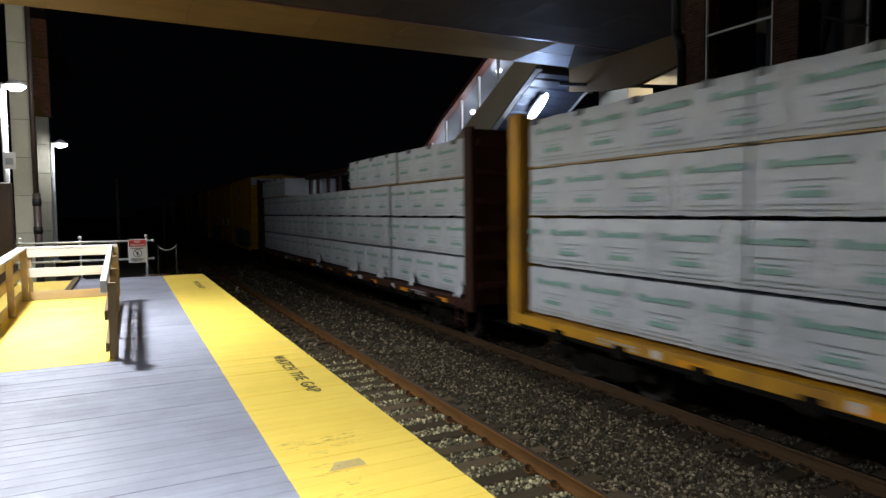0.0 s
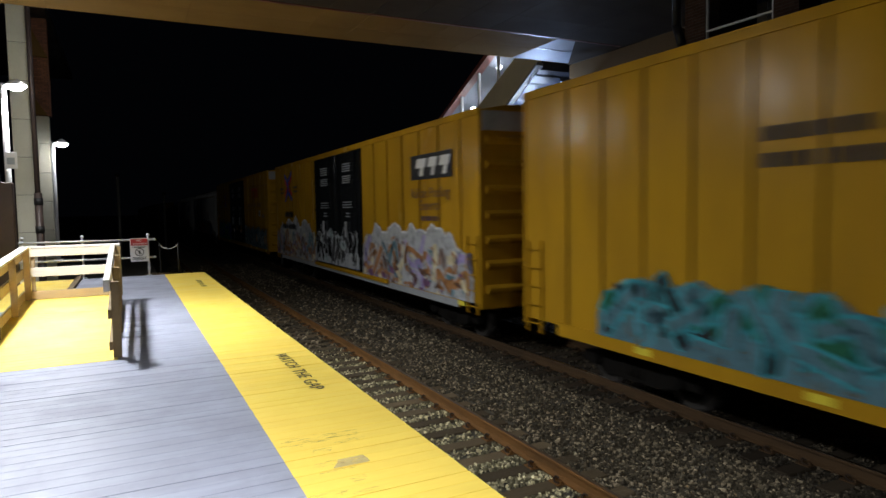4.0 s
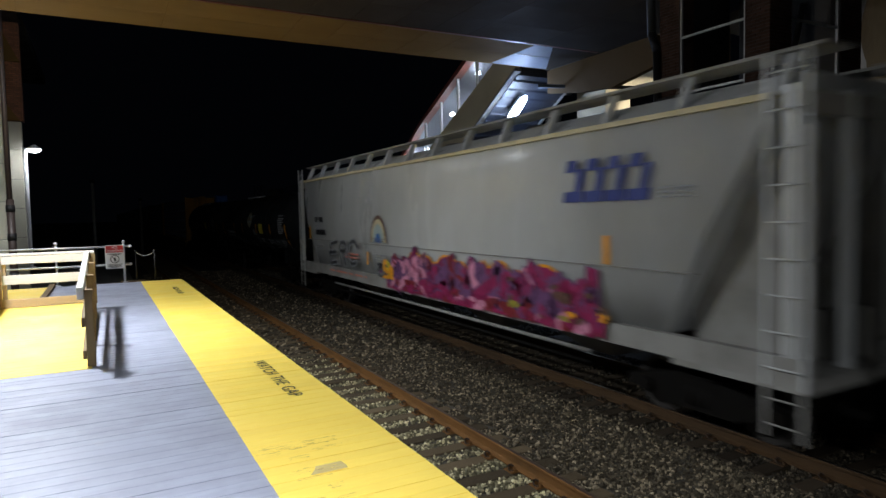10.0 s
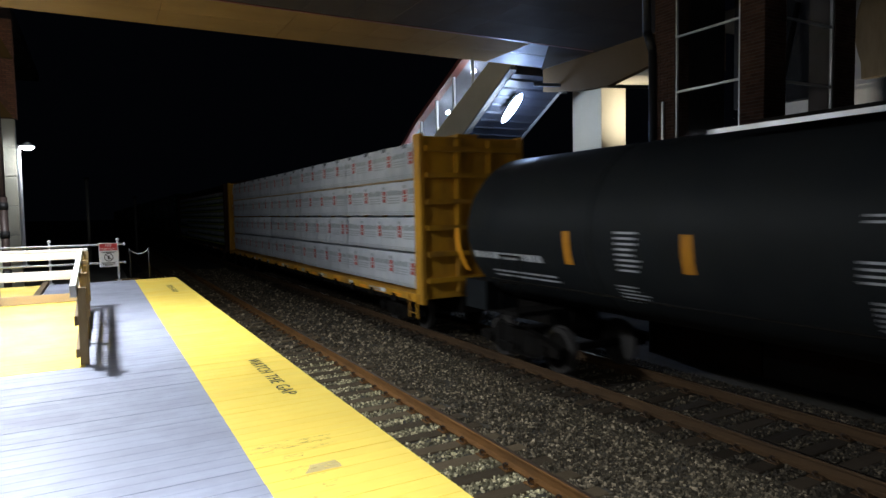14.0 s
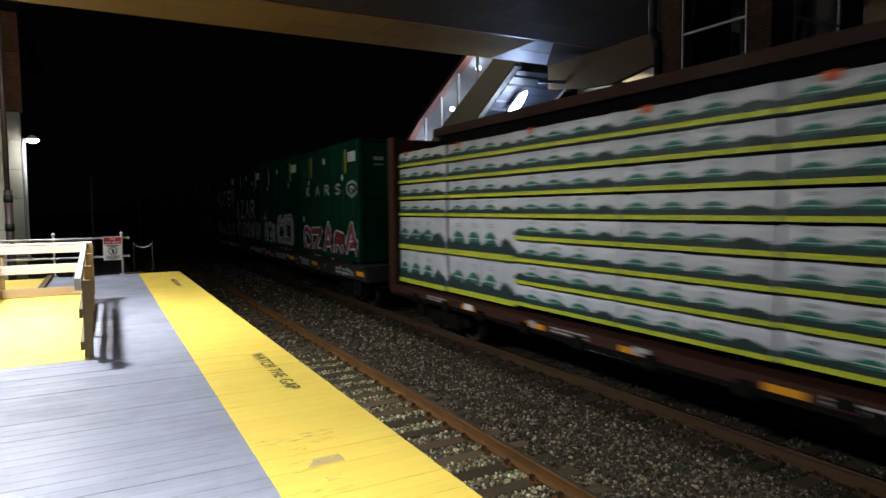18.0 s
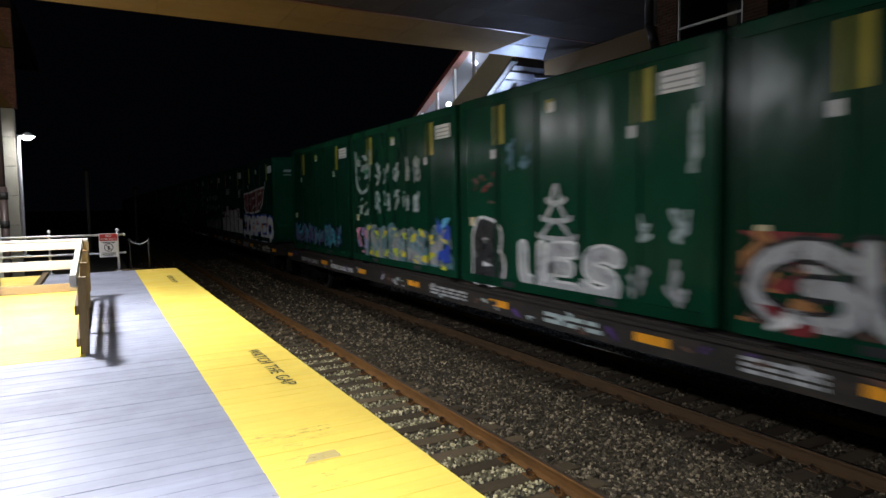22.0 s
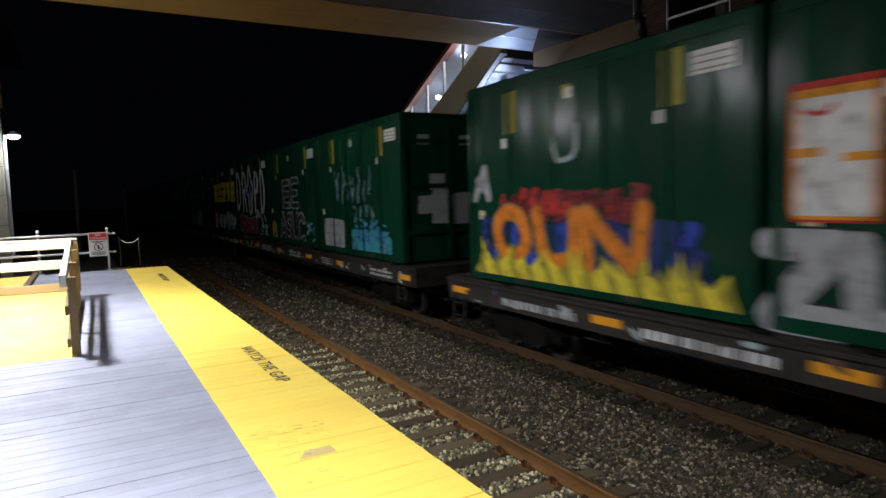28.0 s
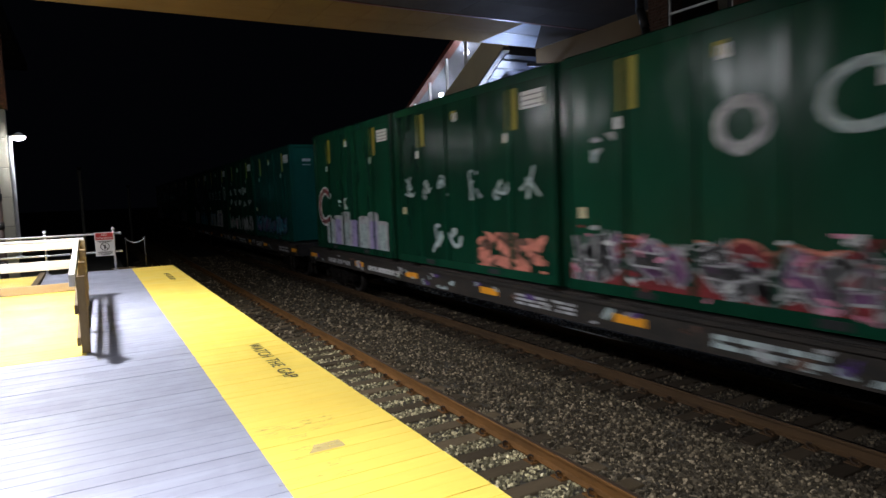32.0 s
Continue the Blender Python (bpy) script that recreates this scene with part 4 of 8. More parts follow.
block_column(-2.62, 22.25, 0.50, 0.50, 12.0, 1.095, "tall pale concrete block column with dark joints")
block_column(-2.665, 28.2, 0.40, 0.40, 7.45, 1.07, "tall pale concrete block column carrying brickwork")
col = thing("drainpipe", "brown cast drainpipe with collars beside the column", "pipe", "", (-2.26, 21.4, -1.25))
bm = bmesh.new()
tube(bm, (0, 0, 0), (0, 0, 3.55), 0.10, 14)
part("lower_pipe", bm, "brown_pipe", col)
bm = bmesh.new()
tube(bm, (-0.01, 0, 3.55), (-0.01, 0, 12), 0.065, 14)
part("upper_pipe", bm, "brown_pipe", col)
for z in (1.3, 2.4, 3.2):
    bm = bmesh.new()
    tube(bm, (0, 0, z), (0, 0, z + 0.2), 0.115, 14)
    part("collar", bm, "black_metal", col)


def brick_face(bm, start, along, up_to, z0, length, out, seed, mi=0):
    """Courses of bricks laid on one upright face: start corner, direction along, and outward normal."""
    r = random.Random(seed)
    a, o = Vector(along), Vector(out)
    z, k = z0, 0
    while z < up_to:
        s = -0.1075 if k % 2 else 0.0
        while s < length - 0.01:
            p, q = max(0.0, s) , min(length, s + 0.205)
            if q - p > 0.02:
                d = r.uniform(0.006, 0.012)
                lo, hi = Vector(start) + a * p, Vector(start) + a * q + o * d
                cuboid(bm, min(lo.x, hi.x), max(lo.x, hi.x), min(lo.y, hi.y), max(lo.y, hi.y), z, z + 0.062, mi)
            s += 0.215
        z += 0.0735
        k += 1


pier = thing("brick_pier", "red brick pier above the column with tan steel brackets", "pier", "", (0, 0, 0), "structure")
part("core", box(-2.85, -2.39, 27.98, 28.4, 5.34, 12), "mortar", pier)
bm = bmesh.new()
brick_face(bm, (-2.85, 27.98, 0), (1, 0, 0), 12, 5.34, 0.46, (0, -1, 0), 1)
brick_face(bm, (-2.39, 27.98, 0), (0, 1, 0), 12, 5.34, 0.42, (1, 0, 0), 2)
tagged(part("brick_courses", bm, "brick_warm", pier), kind="stuff")
for z, s in ((5.34, 0.60), (7.47, 1.0)):
    bm = bmesh.new()
    extruded(bm, [(-2.85, z + s), (-2.85, z + 0.02), (-2.47 if s < 0.8 else -2.38, z)], "y", 27.80, 27.96)
    part("bracket", bm, "bridge_tan", pier)
canopy = thing("canopy_edge", "dark overhead canopy edge beside the columns", "canopy", "", (0, 0, 0), "structure")
part("fascia", box(-6.0, -2.30, 14.4, 40, 8.9, 9.3), "black_metal", canopy)


def platform_lamp(x, y, top, reach, seen=True):
    t = thing("platform_lamp", "white steel lamp post with a glowing cone-shaped lamp head", "lamp", "platform lamps", (x, y, 0))
    bm = bmesh.new()
    tube(bm, (0, 0, 0.0), (0, 0, top + 0.05), 0.065, 14)
    post = part("post", bm, "white_enamel", t)
    bm = bmesh.new()
    tube(bm, (0, 0, 0), (0, 0, 0.03), 0.15, 14)
    part("base_plate", bm, "white_enamel", post)
    bm = bmesh.new()
    tube(bm, (0, 0, top - 0.02), (reach - 0.1, 0, top + 0.04), 0.03, 10)
    part("arm", bm, "white_enamel", t)
    bm = bmesh.new()
    for z0, z1, a, b in ((0.0, 0.05, 0.235, 0.21), (0.051, 0.13, 0.21, 0.09), (0.131, 0.16, 0.09, 0.05)):
        tube(bm, (reach, 0, top + z0), (reach, 0, top + z1), a, 20, 0, b)
    head = part("head", bm, "white_enamel", t)
    bm = bmesh.new()
    for z0, z1, a, b in ((-0.05, -0.002, 0.19, 0.225), (-0.11, -0.051, 0.10, 0.19)):
        tube(bm, (reach, 0, top + z0), (reach, 0, top + z1), a, 20, 0, b)
    part("lens", bm, "lamp_glow", head, "glowing white lens")
    return t


platform_lamp(MAIN[0] - 0.85, MAIN[1], 4.80, 0.85)
# post out of view, added to carry the near deck's fill lamp
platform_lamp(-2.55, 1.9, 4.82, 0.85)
# post behind the camera, added for the train's fill lamp
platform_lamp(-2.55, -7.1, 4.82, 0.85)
platform_lamp(-2.55, 18.5, 4.80, 0.26)
platform_lamp(-2.32, 27.2, 4.26, 0.28)
post_sign = thing("small_notice", "small white notice fixed to the lamp post", "sign", "", (-2.50, 18.40, 3.0))
part("plate", box(-0.10, 0.16, -0.012, 0.0, -0.2, 0.2, bevel=0.003), "white_enamel", post_sign)
part("print", box(-0.05, 0.11, -0.016, -0.013, -0.1, 0.06), "printgrey", post_sign)
dark = thing("equipment_post", "dark steel equipment post beside the platform", "post", "", (-2.62, 18.0, 0))
part("shaft", box(-0.24, 0.22, -0.16, 0.16, 0, 2.45, bevel=0.02), "brown_pipe", dark)
part("upper_shaft", box(-0.22, -0.04, -0.11, 0.11, 2.45, 9, bevel=0.02), "black_metal", dark)

# ---- footbridge ----
SOFFIT = 5.55
bridge = thing("footbridge", "footbridge with flat tan soffit panels, some darkened as shade, and red seam", "bridge", "", BRIDGE_AT, "structure")
COLS = [-6.0, -3.6, -1.2, 1.2, 3.6, 4.5, 5.4, 6.3, 7.2, 9.1, 10.95]
NEAR = 8.62
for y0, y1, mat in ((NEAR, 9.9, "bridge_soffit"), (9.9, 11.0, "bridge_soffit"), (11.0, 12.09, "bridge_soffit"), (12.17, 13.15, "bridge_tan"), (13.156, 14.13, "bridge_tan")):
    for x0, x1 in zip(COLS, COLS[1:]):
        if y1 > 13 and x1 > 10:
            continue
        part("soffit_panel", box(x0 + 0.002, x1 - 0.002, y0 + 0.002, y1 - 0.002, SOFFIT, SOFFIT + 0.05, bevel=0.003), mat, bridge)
bm = bmesh.new()
extruded(bm, [(9.103, 12.173), (9.60, 12.173), (10.90, 14.127), (9.103, 14.127)], "z", SOFFIT, SOFFIT + 0.05)
part("soffit_panel", bm, "landing_pale", bridge, "soffit panel under the landing, paler for the stair lamp's glow")
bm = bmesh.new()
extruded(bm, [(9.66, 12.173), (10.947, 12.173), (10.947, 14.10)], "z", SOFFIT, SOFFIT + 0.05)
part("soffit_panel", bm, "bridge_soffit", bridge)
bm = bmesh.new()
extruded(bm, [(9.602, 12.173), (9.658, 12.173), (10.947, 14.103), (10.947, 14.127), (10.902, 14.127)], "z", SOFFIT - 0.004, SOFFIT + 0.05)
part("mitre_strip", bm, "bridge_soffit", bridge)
part("batten", box(9.112, 10.2, 13.05, 13.07, SOFFIT - 0.012, SOFFIT - 0.001), "alu", bridge)
part("trim_strip", box(-6.0, 10.95, 12.092, 12.168, SOFFIT - 0.008, SOFFIT + 0.05), "red_trim", bridge, "brick-red seam strip")
part("backing", box(-6.0, 10.93, NEAR, 14.12, SOFFIT + 0.056, SOFFIT + 0.12), "concrete_dark", bridge)
part("fascia", box(-6.0, 10.95, 14.134, 14.16, SOFFIT, 6.9), "bridge_tan", bridge, "tan painted fascia")
part("fascia", box(-6.0, 10.95, NEAR - 0.14, NEAR - 0.004, SOFFIT, 6.9), "bridge_tan", bridge, "tan painted fascia")
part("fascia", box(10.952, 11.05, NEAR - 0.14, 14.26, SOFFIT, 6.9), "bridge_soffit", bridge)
part("deck", box(-6.0, 10.93, NEAR, 14.12, 6.6, 6.75), "concrete_dark", bridge)

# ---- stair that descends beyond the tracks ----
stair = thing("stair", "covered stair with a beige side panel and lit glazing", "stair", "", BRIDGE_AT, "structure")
SX, SR = 10.0, 12.1
def stair_top(y):
    return 5.87 - 0.4925 * (y - 15.43)
def stair_low(y):
    return 5.48 - 0.575 * (y - 14.26)
bm = bmesh.new()
extruded(bm, [(14.3, 5.46), (14.3, 6.42), (24.5, stair_top(24.5)), (24.5, stair_low(24.5) - 0.1)], "x", SX, SX + 0.14)
part("side_panel", bm, "beige", stair, "beige painted side panel")
bm = bmesh.new()
extruded(bm, [(14.3, 5.46), (24.5, stair_low(24.5) - 0.1), (24.5, stair_low(24.5) - 0.02), (14.3, 5.54)], "x", SX - 0.03, SX + 0.20)
part("lower_edge", bm, "concrete_dark", stair)
bm = bmesh.new()
extruded(bm, [(14.4, 5.36), (14.4, 5.60), (24.5, stair_low(24.5) + 0.1), (24.5, stair_low(24.5) - 0.14)], "x", SR, SR + 0.08)
part("far_stringer", bm, "alu", stair)
for k in range(32):
    y = 14.45 + 0.31 * k
    part("step", box(SX + 0.15, SR, y, y + 0.33, stair_low(y) + 0.02, stair_low(y) + 0.07), "stair_steel", stair)
    part("riser", box(SX + 0.15, SR, y, y + 0.025, stair_low(y) + 0.07, stair_low(y) + 0.26), "stair_steel", stair)
def roof(y):
    return 6.75 - 0.465 * (y - 15.6) if y < 20.0 else 4.70 - 0.62 * (y - 20.0)
posts = [15.2, 16.35, 17.5, 18.65, 19.8, 20.9, 22.0, 23.1]
for y in posts:
    part("glazing_post", box(SX + 0.02, SX + 0.09, y - 0.04, y + 0.04, stair_top(y) - 0.05, roof(y)), "white_enamel", stair)
for a, b in zip(posts, posts[1:]):
    bm = bmesh.new()
    extruded(bm, [(a, stair_top(a)), (b, stair_top(b)), (b, roof(b)), (a, roof(a))], "x", SX + 0.05, SX + 0.056)
    pane = part("glazing", bm, "glass", stair)
    pane.visible_shadow = False
for a, b in ((14.2, 20.0), (20.0, 24.0)):
    bm = bmesh.new()
    extruded(bm, [(a, roof(a)), (b, roof(b)), (b, roof(b) + 0.16), (a, roof(a) + 0.16)], "x", SX - 0.10, SX + 0.16)
    part("roof_edge", bm, "red_trim", stair, "brick-red sloping roof edge")
    bm = bmesh.new()
    extruded(bm, [(a, roof(a) + 0.02), (b, roof(b) + 0.02), (b, roof(b) + 0.14), (a, roof(a) + 0.14)], "x", SX + 0.16, SR + 0.2)
    part("ceiling_panel", bm, "stair_wall", stair, "pale ceiling of the stairwell")
bm = bmesh.new()
extruded(bm, [(14.3, stair_top(14.3) - 0.7), (24.0, stair_top(24.0) - 0.7), (24.0, roof(24.0)), (14.3, roof(14.3))], "x", SR + 0.09, SR + 0.15)
part("inner_wall", bm, "stair_wall", stair, "pale inner wall of the stairwell")
for y, z in ((16.87, 5.95), (18.53, 4.94), (20.47, 3.96), (21.3, 3.72), (22.3, 3.10)):
    bm = bmesh.new()
    bmesh.ops.create_icosphere(bm, subdivisions=2, radius=0.09, matrix=Matrix.Translation((10.4, y, z)) @ Matrix.Diagonal((0.7, 1.5, 0.8, 1)))
    part("bulkhead_light", bm, "bulb_glow", stair, "glowing stairwell light", smooth=True)
bm = bmesh.new()
extruded(bm, [(14.4, stair_low(14.4) - 0.02), (24.3, stair_low(24.3) - 0.02), (24.3, stair_low(24.3) + 0.015), (14.4, stair_low(14.4) + 0.015)], "x", SX + 0.145, SR - 0.002)
part("underside", bm, "stair_steel", stair, "dark steel underside of the flight")
for k in range(32):
    y = 14.55 + 0.31 * k
    bm = bmesh.new()
    extruded(bm, [(y, stair_low(y) - 0.022), (y + 0.03, stair_low(y) - 0.075), (y + 0.06, stair_low(y + 0.06) - 0.022)], "x", SX + 0.15, SR - 0.01)
    part("stiffener", bm, "stair_steel", stair)
for y in (16.2, 18.4, 20.6, 22.4):
    part("light_tube", box(SR - 0.25, SR - 0.13, y, y + 1.1, roof(y + 1.1) - 0.16, roof(y + 1.1) - 0.10), "bulb_glow", stair, "glowing tube light")
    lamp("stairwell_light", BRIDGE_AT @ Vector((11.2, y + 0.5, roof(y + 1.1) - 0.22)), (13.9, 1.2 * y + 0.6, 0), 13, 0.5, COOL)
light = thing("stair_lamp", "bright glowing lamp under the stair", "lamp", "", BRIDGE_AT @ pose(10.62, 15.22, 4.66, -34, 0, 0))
part("housing", box(-0.07, 0.07, -0.40, 0.40, 0.02, 0.10, bevel=0.02), "stair_steel", light)
part("hanger", box(-0.02, 0.02, -0.02, 0.02, 0.10, 0.36), "stair_steel", light)
bm = bmesh.new()
bmesh.ops.create_icosphere(bm, subdivisions=3, radius=1.0, matrix=Matrix.Translation((0, 0, -0.10)) @ Matrix.Diagonal((0.125, 0.60, 0.10, 1)))
part("lens", bm, "tube_glow", light, "glowing lens", smooth=True)

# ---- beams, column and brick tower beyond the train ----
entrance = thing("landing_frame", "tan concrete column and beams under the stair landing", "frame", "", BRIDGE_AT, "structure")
part("column", box(13.3, 14.3, 14.4, 15.7, -1.9, 5.5, bevel=0.02), "beige", entrance)
bm = bmesh.new()
extruded(bm, [(14.28, 5.545), (14.28, 4.93), (12.9, 4.72), (11.75, 4.645), (10.33, 4.885), (10.33, 5.545)], "x", 11.06, 11.22)
part("girder", bm, "entrance_beam", entrance, "tan girder under the landing's edge")
bm = bmesh.new()
extruded(bm, [(12.96, 11.7), (13.66, 14.29), (15.3, 14.29), (15.3, 11.7)], "z", 5.40, 6.6)
part("side_beam", bm, "entrance_beam", entrance)
# thin slab in paler beige for the lamplight on the beam's underside
bm = bmesh.new()
extruded(bm, [(12.98, 11.7), (13.67, 14.28), (15.3, 14.28), (15.3, 11.7)], "z", 5.37, 5.398)
part("soffit_board", bm, "beige", entrance, "underside of the beam in a paler colour for lamplight")
bm = bmesh.new()
tube(bm, (10.45, 13.9, 5.02), (13.3, 12.3, 4.88), 0.05, 8)
part("conduit", bm, "black_metal", entrance)
part("slab_light_edge", box(12.2, 13.3, 15.95, 16.05, 5.32, 5.40), "alu", entrance)

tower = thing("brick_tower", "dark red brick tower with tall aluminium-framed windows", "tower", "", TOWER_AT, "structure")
TX = 12.5
Y_A, Y_B, Y_C, Y_D = 8.60, 9.18, 10.97, 11.57
def pier_of(x0, x1, y0, y1, z0, z1, faces, seed):
    part("core", box(x0, x1, y0, y1, z0, z1), "mortar", tower)
    bm = bmesh.new()
    if "x" in faces:
        brick_face(bm, (x0, y0, 0), (0, 1, 0), z1, z0, y1 - y0, (-1, 0, 0), seed)
    if "y" in faces:
        brick_face(bm, (x0, y0, 0), (1, 0, 0), z1, z0, x1 - x0, (0, -1, 0), seed + 1)
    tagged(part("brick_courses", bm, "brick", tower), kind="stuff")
pier_of(TX, TX + 0.72, Y_A, Y_B, -2.4, 9.0, "xy", 11)
pier_of(TX, TX + 0.5, Y_C, Y_D, -2.4, 9.0, "xy", 13)
pier_of(TX + 0.02, TX + 0.45, Y_B, Y_C, -2.4, 0.38, "x", 15)
pier_of(TX + 0.73, TX + 2.53, Y_A + 0.02, Y_A + 0.4, -2.4, 2.92, "y", 17)
pier_of(TX + 2.53, TX + 3.35, Y_A, Y_A + 0.6, -2.4, 9.0, "y", 19)
def window_frame(name, plane, a, b, levels, at):
    w = part(name, box(0, 0.06, 0, 0.05, levels[0], levels[-1]), "alu", tower, at=at)
    bm = bmesh.new()
    cuboid(bm, 0, 0.06, b - a - 0.05, b - a, levels[0], levels[-1])
    part("jamb", bm, "alu", w)
    for z in levels:
        part("mullion", box(0.005, 0.055, 0.05, b - a - 0.05, z - 0.025, z + 0.025), "alu", w)
    for z0, z1 in zip(levels, levels[1:]):
        p = part("pane", box(0.027, 0.033, 0.05, b - a - 0.05, z0 + 0.025, z1 - 0.025), "glass", w)
        p.visible_shadow = False
    return w
LEVELS = [0.40, 1.75, 3.11, 4.46, 5.78, 7.10, 8.44]
window_frame("window", "x", Y_B, Y_C, LEVELS, pose(TX + 0.02, Y_B, 0))
window_frame("window", "y", TX + 0.73, TX + 2.53, [2.95, 4.36, 5.72, 7.08, 8.44], pose(TX + 2.53, Y_A + 0.03, 0, 0, 0, 90))
part("roof_slab", box(TX, TX + 3.35, Y_A, Y_D, 9.0, 9.3), "concrete_dark", tower)
# black sheets added behind the glass, so that the windows look dark
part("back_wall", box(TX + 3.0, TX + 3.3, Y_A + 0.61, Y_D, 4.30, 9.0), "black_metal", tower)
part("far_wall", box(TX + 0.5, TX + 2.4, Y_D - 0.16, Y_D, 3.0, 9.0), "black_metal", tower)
part("floor_slab", box(TX + 0.73, TX + 2.9, Y_A + 0.6, Y_D, -0.2, 0.0), "concrete_dark", tower)
for p, q in (((TX + 1.05, 6.6), (TX + 1.95, 3.7)), ((TX + 2.85, 6.6), (TX + 1.95, 3.7)), ((TX + 1.95, 3.7), (TX + 1.95, 2.6))):
    bm = bmesh.new()
    tube(bm, (p[0], Y_A + 1.1, p[1]), (q[0], Y_A + 1.1, q[1]), 0.08, 8)
    part("brace", bm, "black_metal", tower)
part("conduit", box(TX - 0.06, TX - 0.02, 11.27, 11.33, -0.5, 4.28), "alu", tower)
bm = bmesh.new()
tube(bm, (TX - 0.05, 11.83, 9.0), (TX - 0.05, 11.80, 6.1), 0.11, 10)
tube(bm, (TX - 0.05, 11.80, 6.1), (TX - 0.05, 11.62, 5.6), 0.11, 10)
tube(bm, (TX - 0.05, 11.62, 5.6), (TX - 0.05, 11.60, -2.3), 0.10, 10)
part("downspout", bm, "black_metal", tower, "black downpipe at the tower's corner")

def wall_lamp(x, y, z, ground):
    t = thing("lamp_standard", "low lamp standard with a warm glowing globe", "lamp", "lamps beyond the train", (x, y, ground))
    bm = bmesh.new()
    tube(bm, (0, 0, 0), (0, 0, z - ground - 0.1), 0.05, 10)
    part("post", bm, "black_metal", t)
    bm = bmesh.new()
    bmesh.ops.create_icosphere(bm, subdivisions=2, radius=0.11, matrix=Matrix.Translation((0, 0, z - ground)))
    part("globe", bm, "warm_globe", t, "warm glowing globe", smooth=True)


wall_lamp(15.12, 12.45, 3.75, -1.42)
# added as a fixture for the house light; no lamp is known here
wall_lamp(17.25, 8.3, 6.45, -1.42)
low_wall = thing("low_wall", "dark red brick wall with a pale stone coping", "wall", "", (0, 0, 0), "structure")
part("core", box(11.03, 11.26, -10.0, 7.54, -1.9, 1.83), "mortar", low_wall)
bm = bmesh.new()
brick_face(bm, (11.03, 2.5, 0), (0, 1, 0), 1.83, -1.2, 5.04, (-1, 0, 0), 23)
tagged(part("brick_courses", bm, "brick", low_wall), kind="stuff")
for k in range(10):
    part("coping_stone", box(10.97, 11.32, -10.0 + 1.754 * k + 0.003, -10.0 + 1.754 * (k + 1) - 0.003, 1.835, 1.925, bevel=0.008), "concrete_dark", low_wall)
house = thing("station_house", "pale lit station house wall with an arched opening", "building", "", (0, 0, 0), "structure")
part("pier", box(19.0, 19.4, 9.97, 13.1, -1.9, 3.93), "house_cream", house, "pale rendered pier beside a dark opening")
part("pier", box(19.0, 19.4, 2.0, 7.6, -1.9, 3.93), "house_cream", house)
# black sheet added behind the opening in place of its shade
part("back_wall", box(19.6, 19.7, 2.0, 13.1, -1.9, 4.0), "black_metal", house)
part("upper_band", box(18.9, 19.4, 2.0, 13.1, 3.95, 5.22), "house_cream", house)
for z in (4.84, 4.98, 5.12):
    part("band_moulding", box(18.86, 18.898, 2.0, 13.1, z, z + 0.035), "house_cream", house)
part("upper_wall", box(19.2, 19.4, 2.0, 13.1, 5.23, 7.5), "house_cream", house)
for y in (3.4, 6.6, 9.84):
    bm = bmesh.new()
    pts = [(y - 0.75, 5.05), (y, 5.05), (y + 0.02, 5.5)] + [(y + 0.02 + 0.17 * math.sin(a * math.pi / 8), 5.5 + 0.215 * a) for a in range(1, 8)] + [(y - 0.05, 7.49), (y - 0.75, 7.49)]
    extruded(bm, pts, "x", 18.45, 18.69)
    part("bracket", bm, "timber_brown", house, "brown curved timber bracket")
part("roof", box(18.0, 22.0, 1.5, 14.5, 7.5, 7.9), "concrete_dark", house)

structure("platform_far", box(11.95, 60, -12, 120, -1.95, -1.42), "asphalt", "dark low platform beyond the train")
frail = thing("handrail", "thin white handrail on the far platform", "handrail", "", (17.2, 15.8, -1.42))
for y in (0.0, 1.6, 3.2):
    bm = bmesh.new()
    tube(bm, (0, y, 0), (0, y, 1.6), 0.03, 8)
    part("post", bm, "white_enamel", frail)
for z in (0.7, 1.15, 1.6):
    bm = bmesh.new()
    tube(bm, (0, 0, z), (0, 3.2, z), 0.025, 8)
    part("rail", bm, "white_enamel", frail)

signal = thing("amber_signal", "small amber light glowing in the distance", "signal", "", (40.0, 32.4, -1.42))
bm = bmesh.new()
tube(bm, (0, 0, 0), (0, 0, 6.1), 0.08, 8)
part("mast", bm, "black_metal", signal)
bm = bmesh.new()
bmesh.ops.create_icosphere(bm, subdivisions=2, radius=0.065, matrix=Matrix.Translation((-0.08, -0.08, 6.14)))
part("lens", bm, "amber_glow", signal, "glowing amber lens", smooth=True)
# far things in the dark
for x, y, z0, z1 in ((-0.4, 46, -1.9, 4.0), (3.0, 60, -1.9, 3.2)):
    t = thing("line_post", "dim slender post beside the line", "post", "line posts", (x, y, z0))
    bm = bmesh.new()
    tube(bm, (0, 0, 0), (0, 0, z1 - z0), 0.10, 8)
    part("shaft", bm, "concrete_dark", t)
    bm = bmesh.new()
    tube(bm, (0, 0, z1 - z0), (0, 0, z1 - z0 + 0.2), 0.14, 8)
    part("cap", bm, "black_metal", t)


# ---- the goods train: cars in their own space, y from the leading end, near side at -x, z from the rail ----
WHEELS, RIDERS = [], []
bm = bmesh.new()
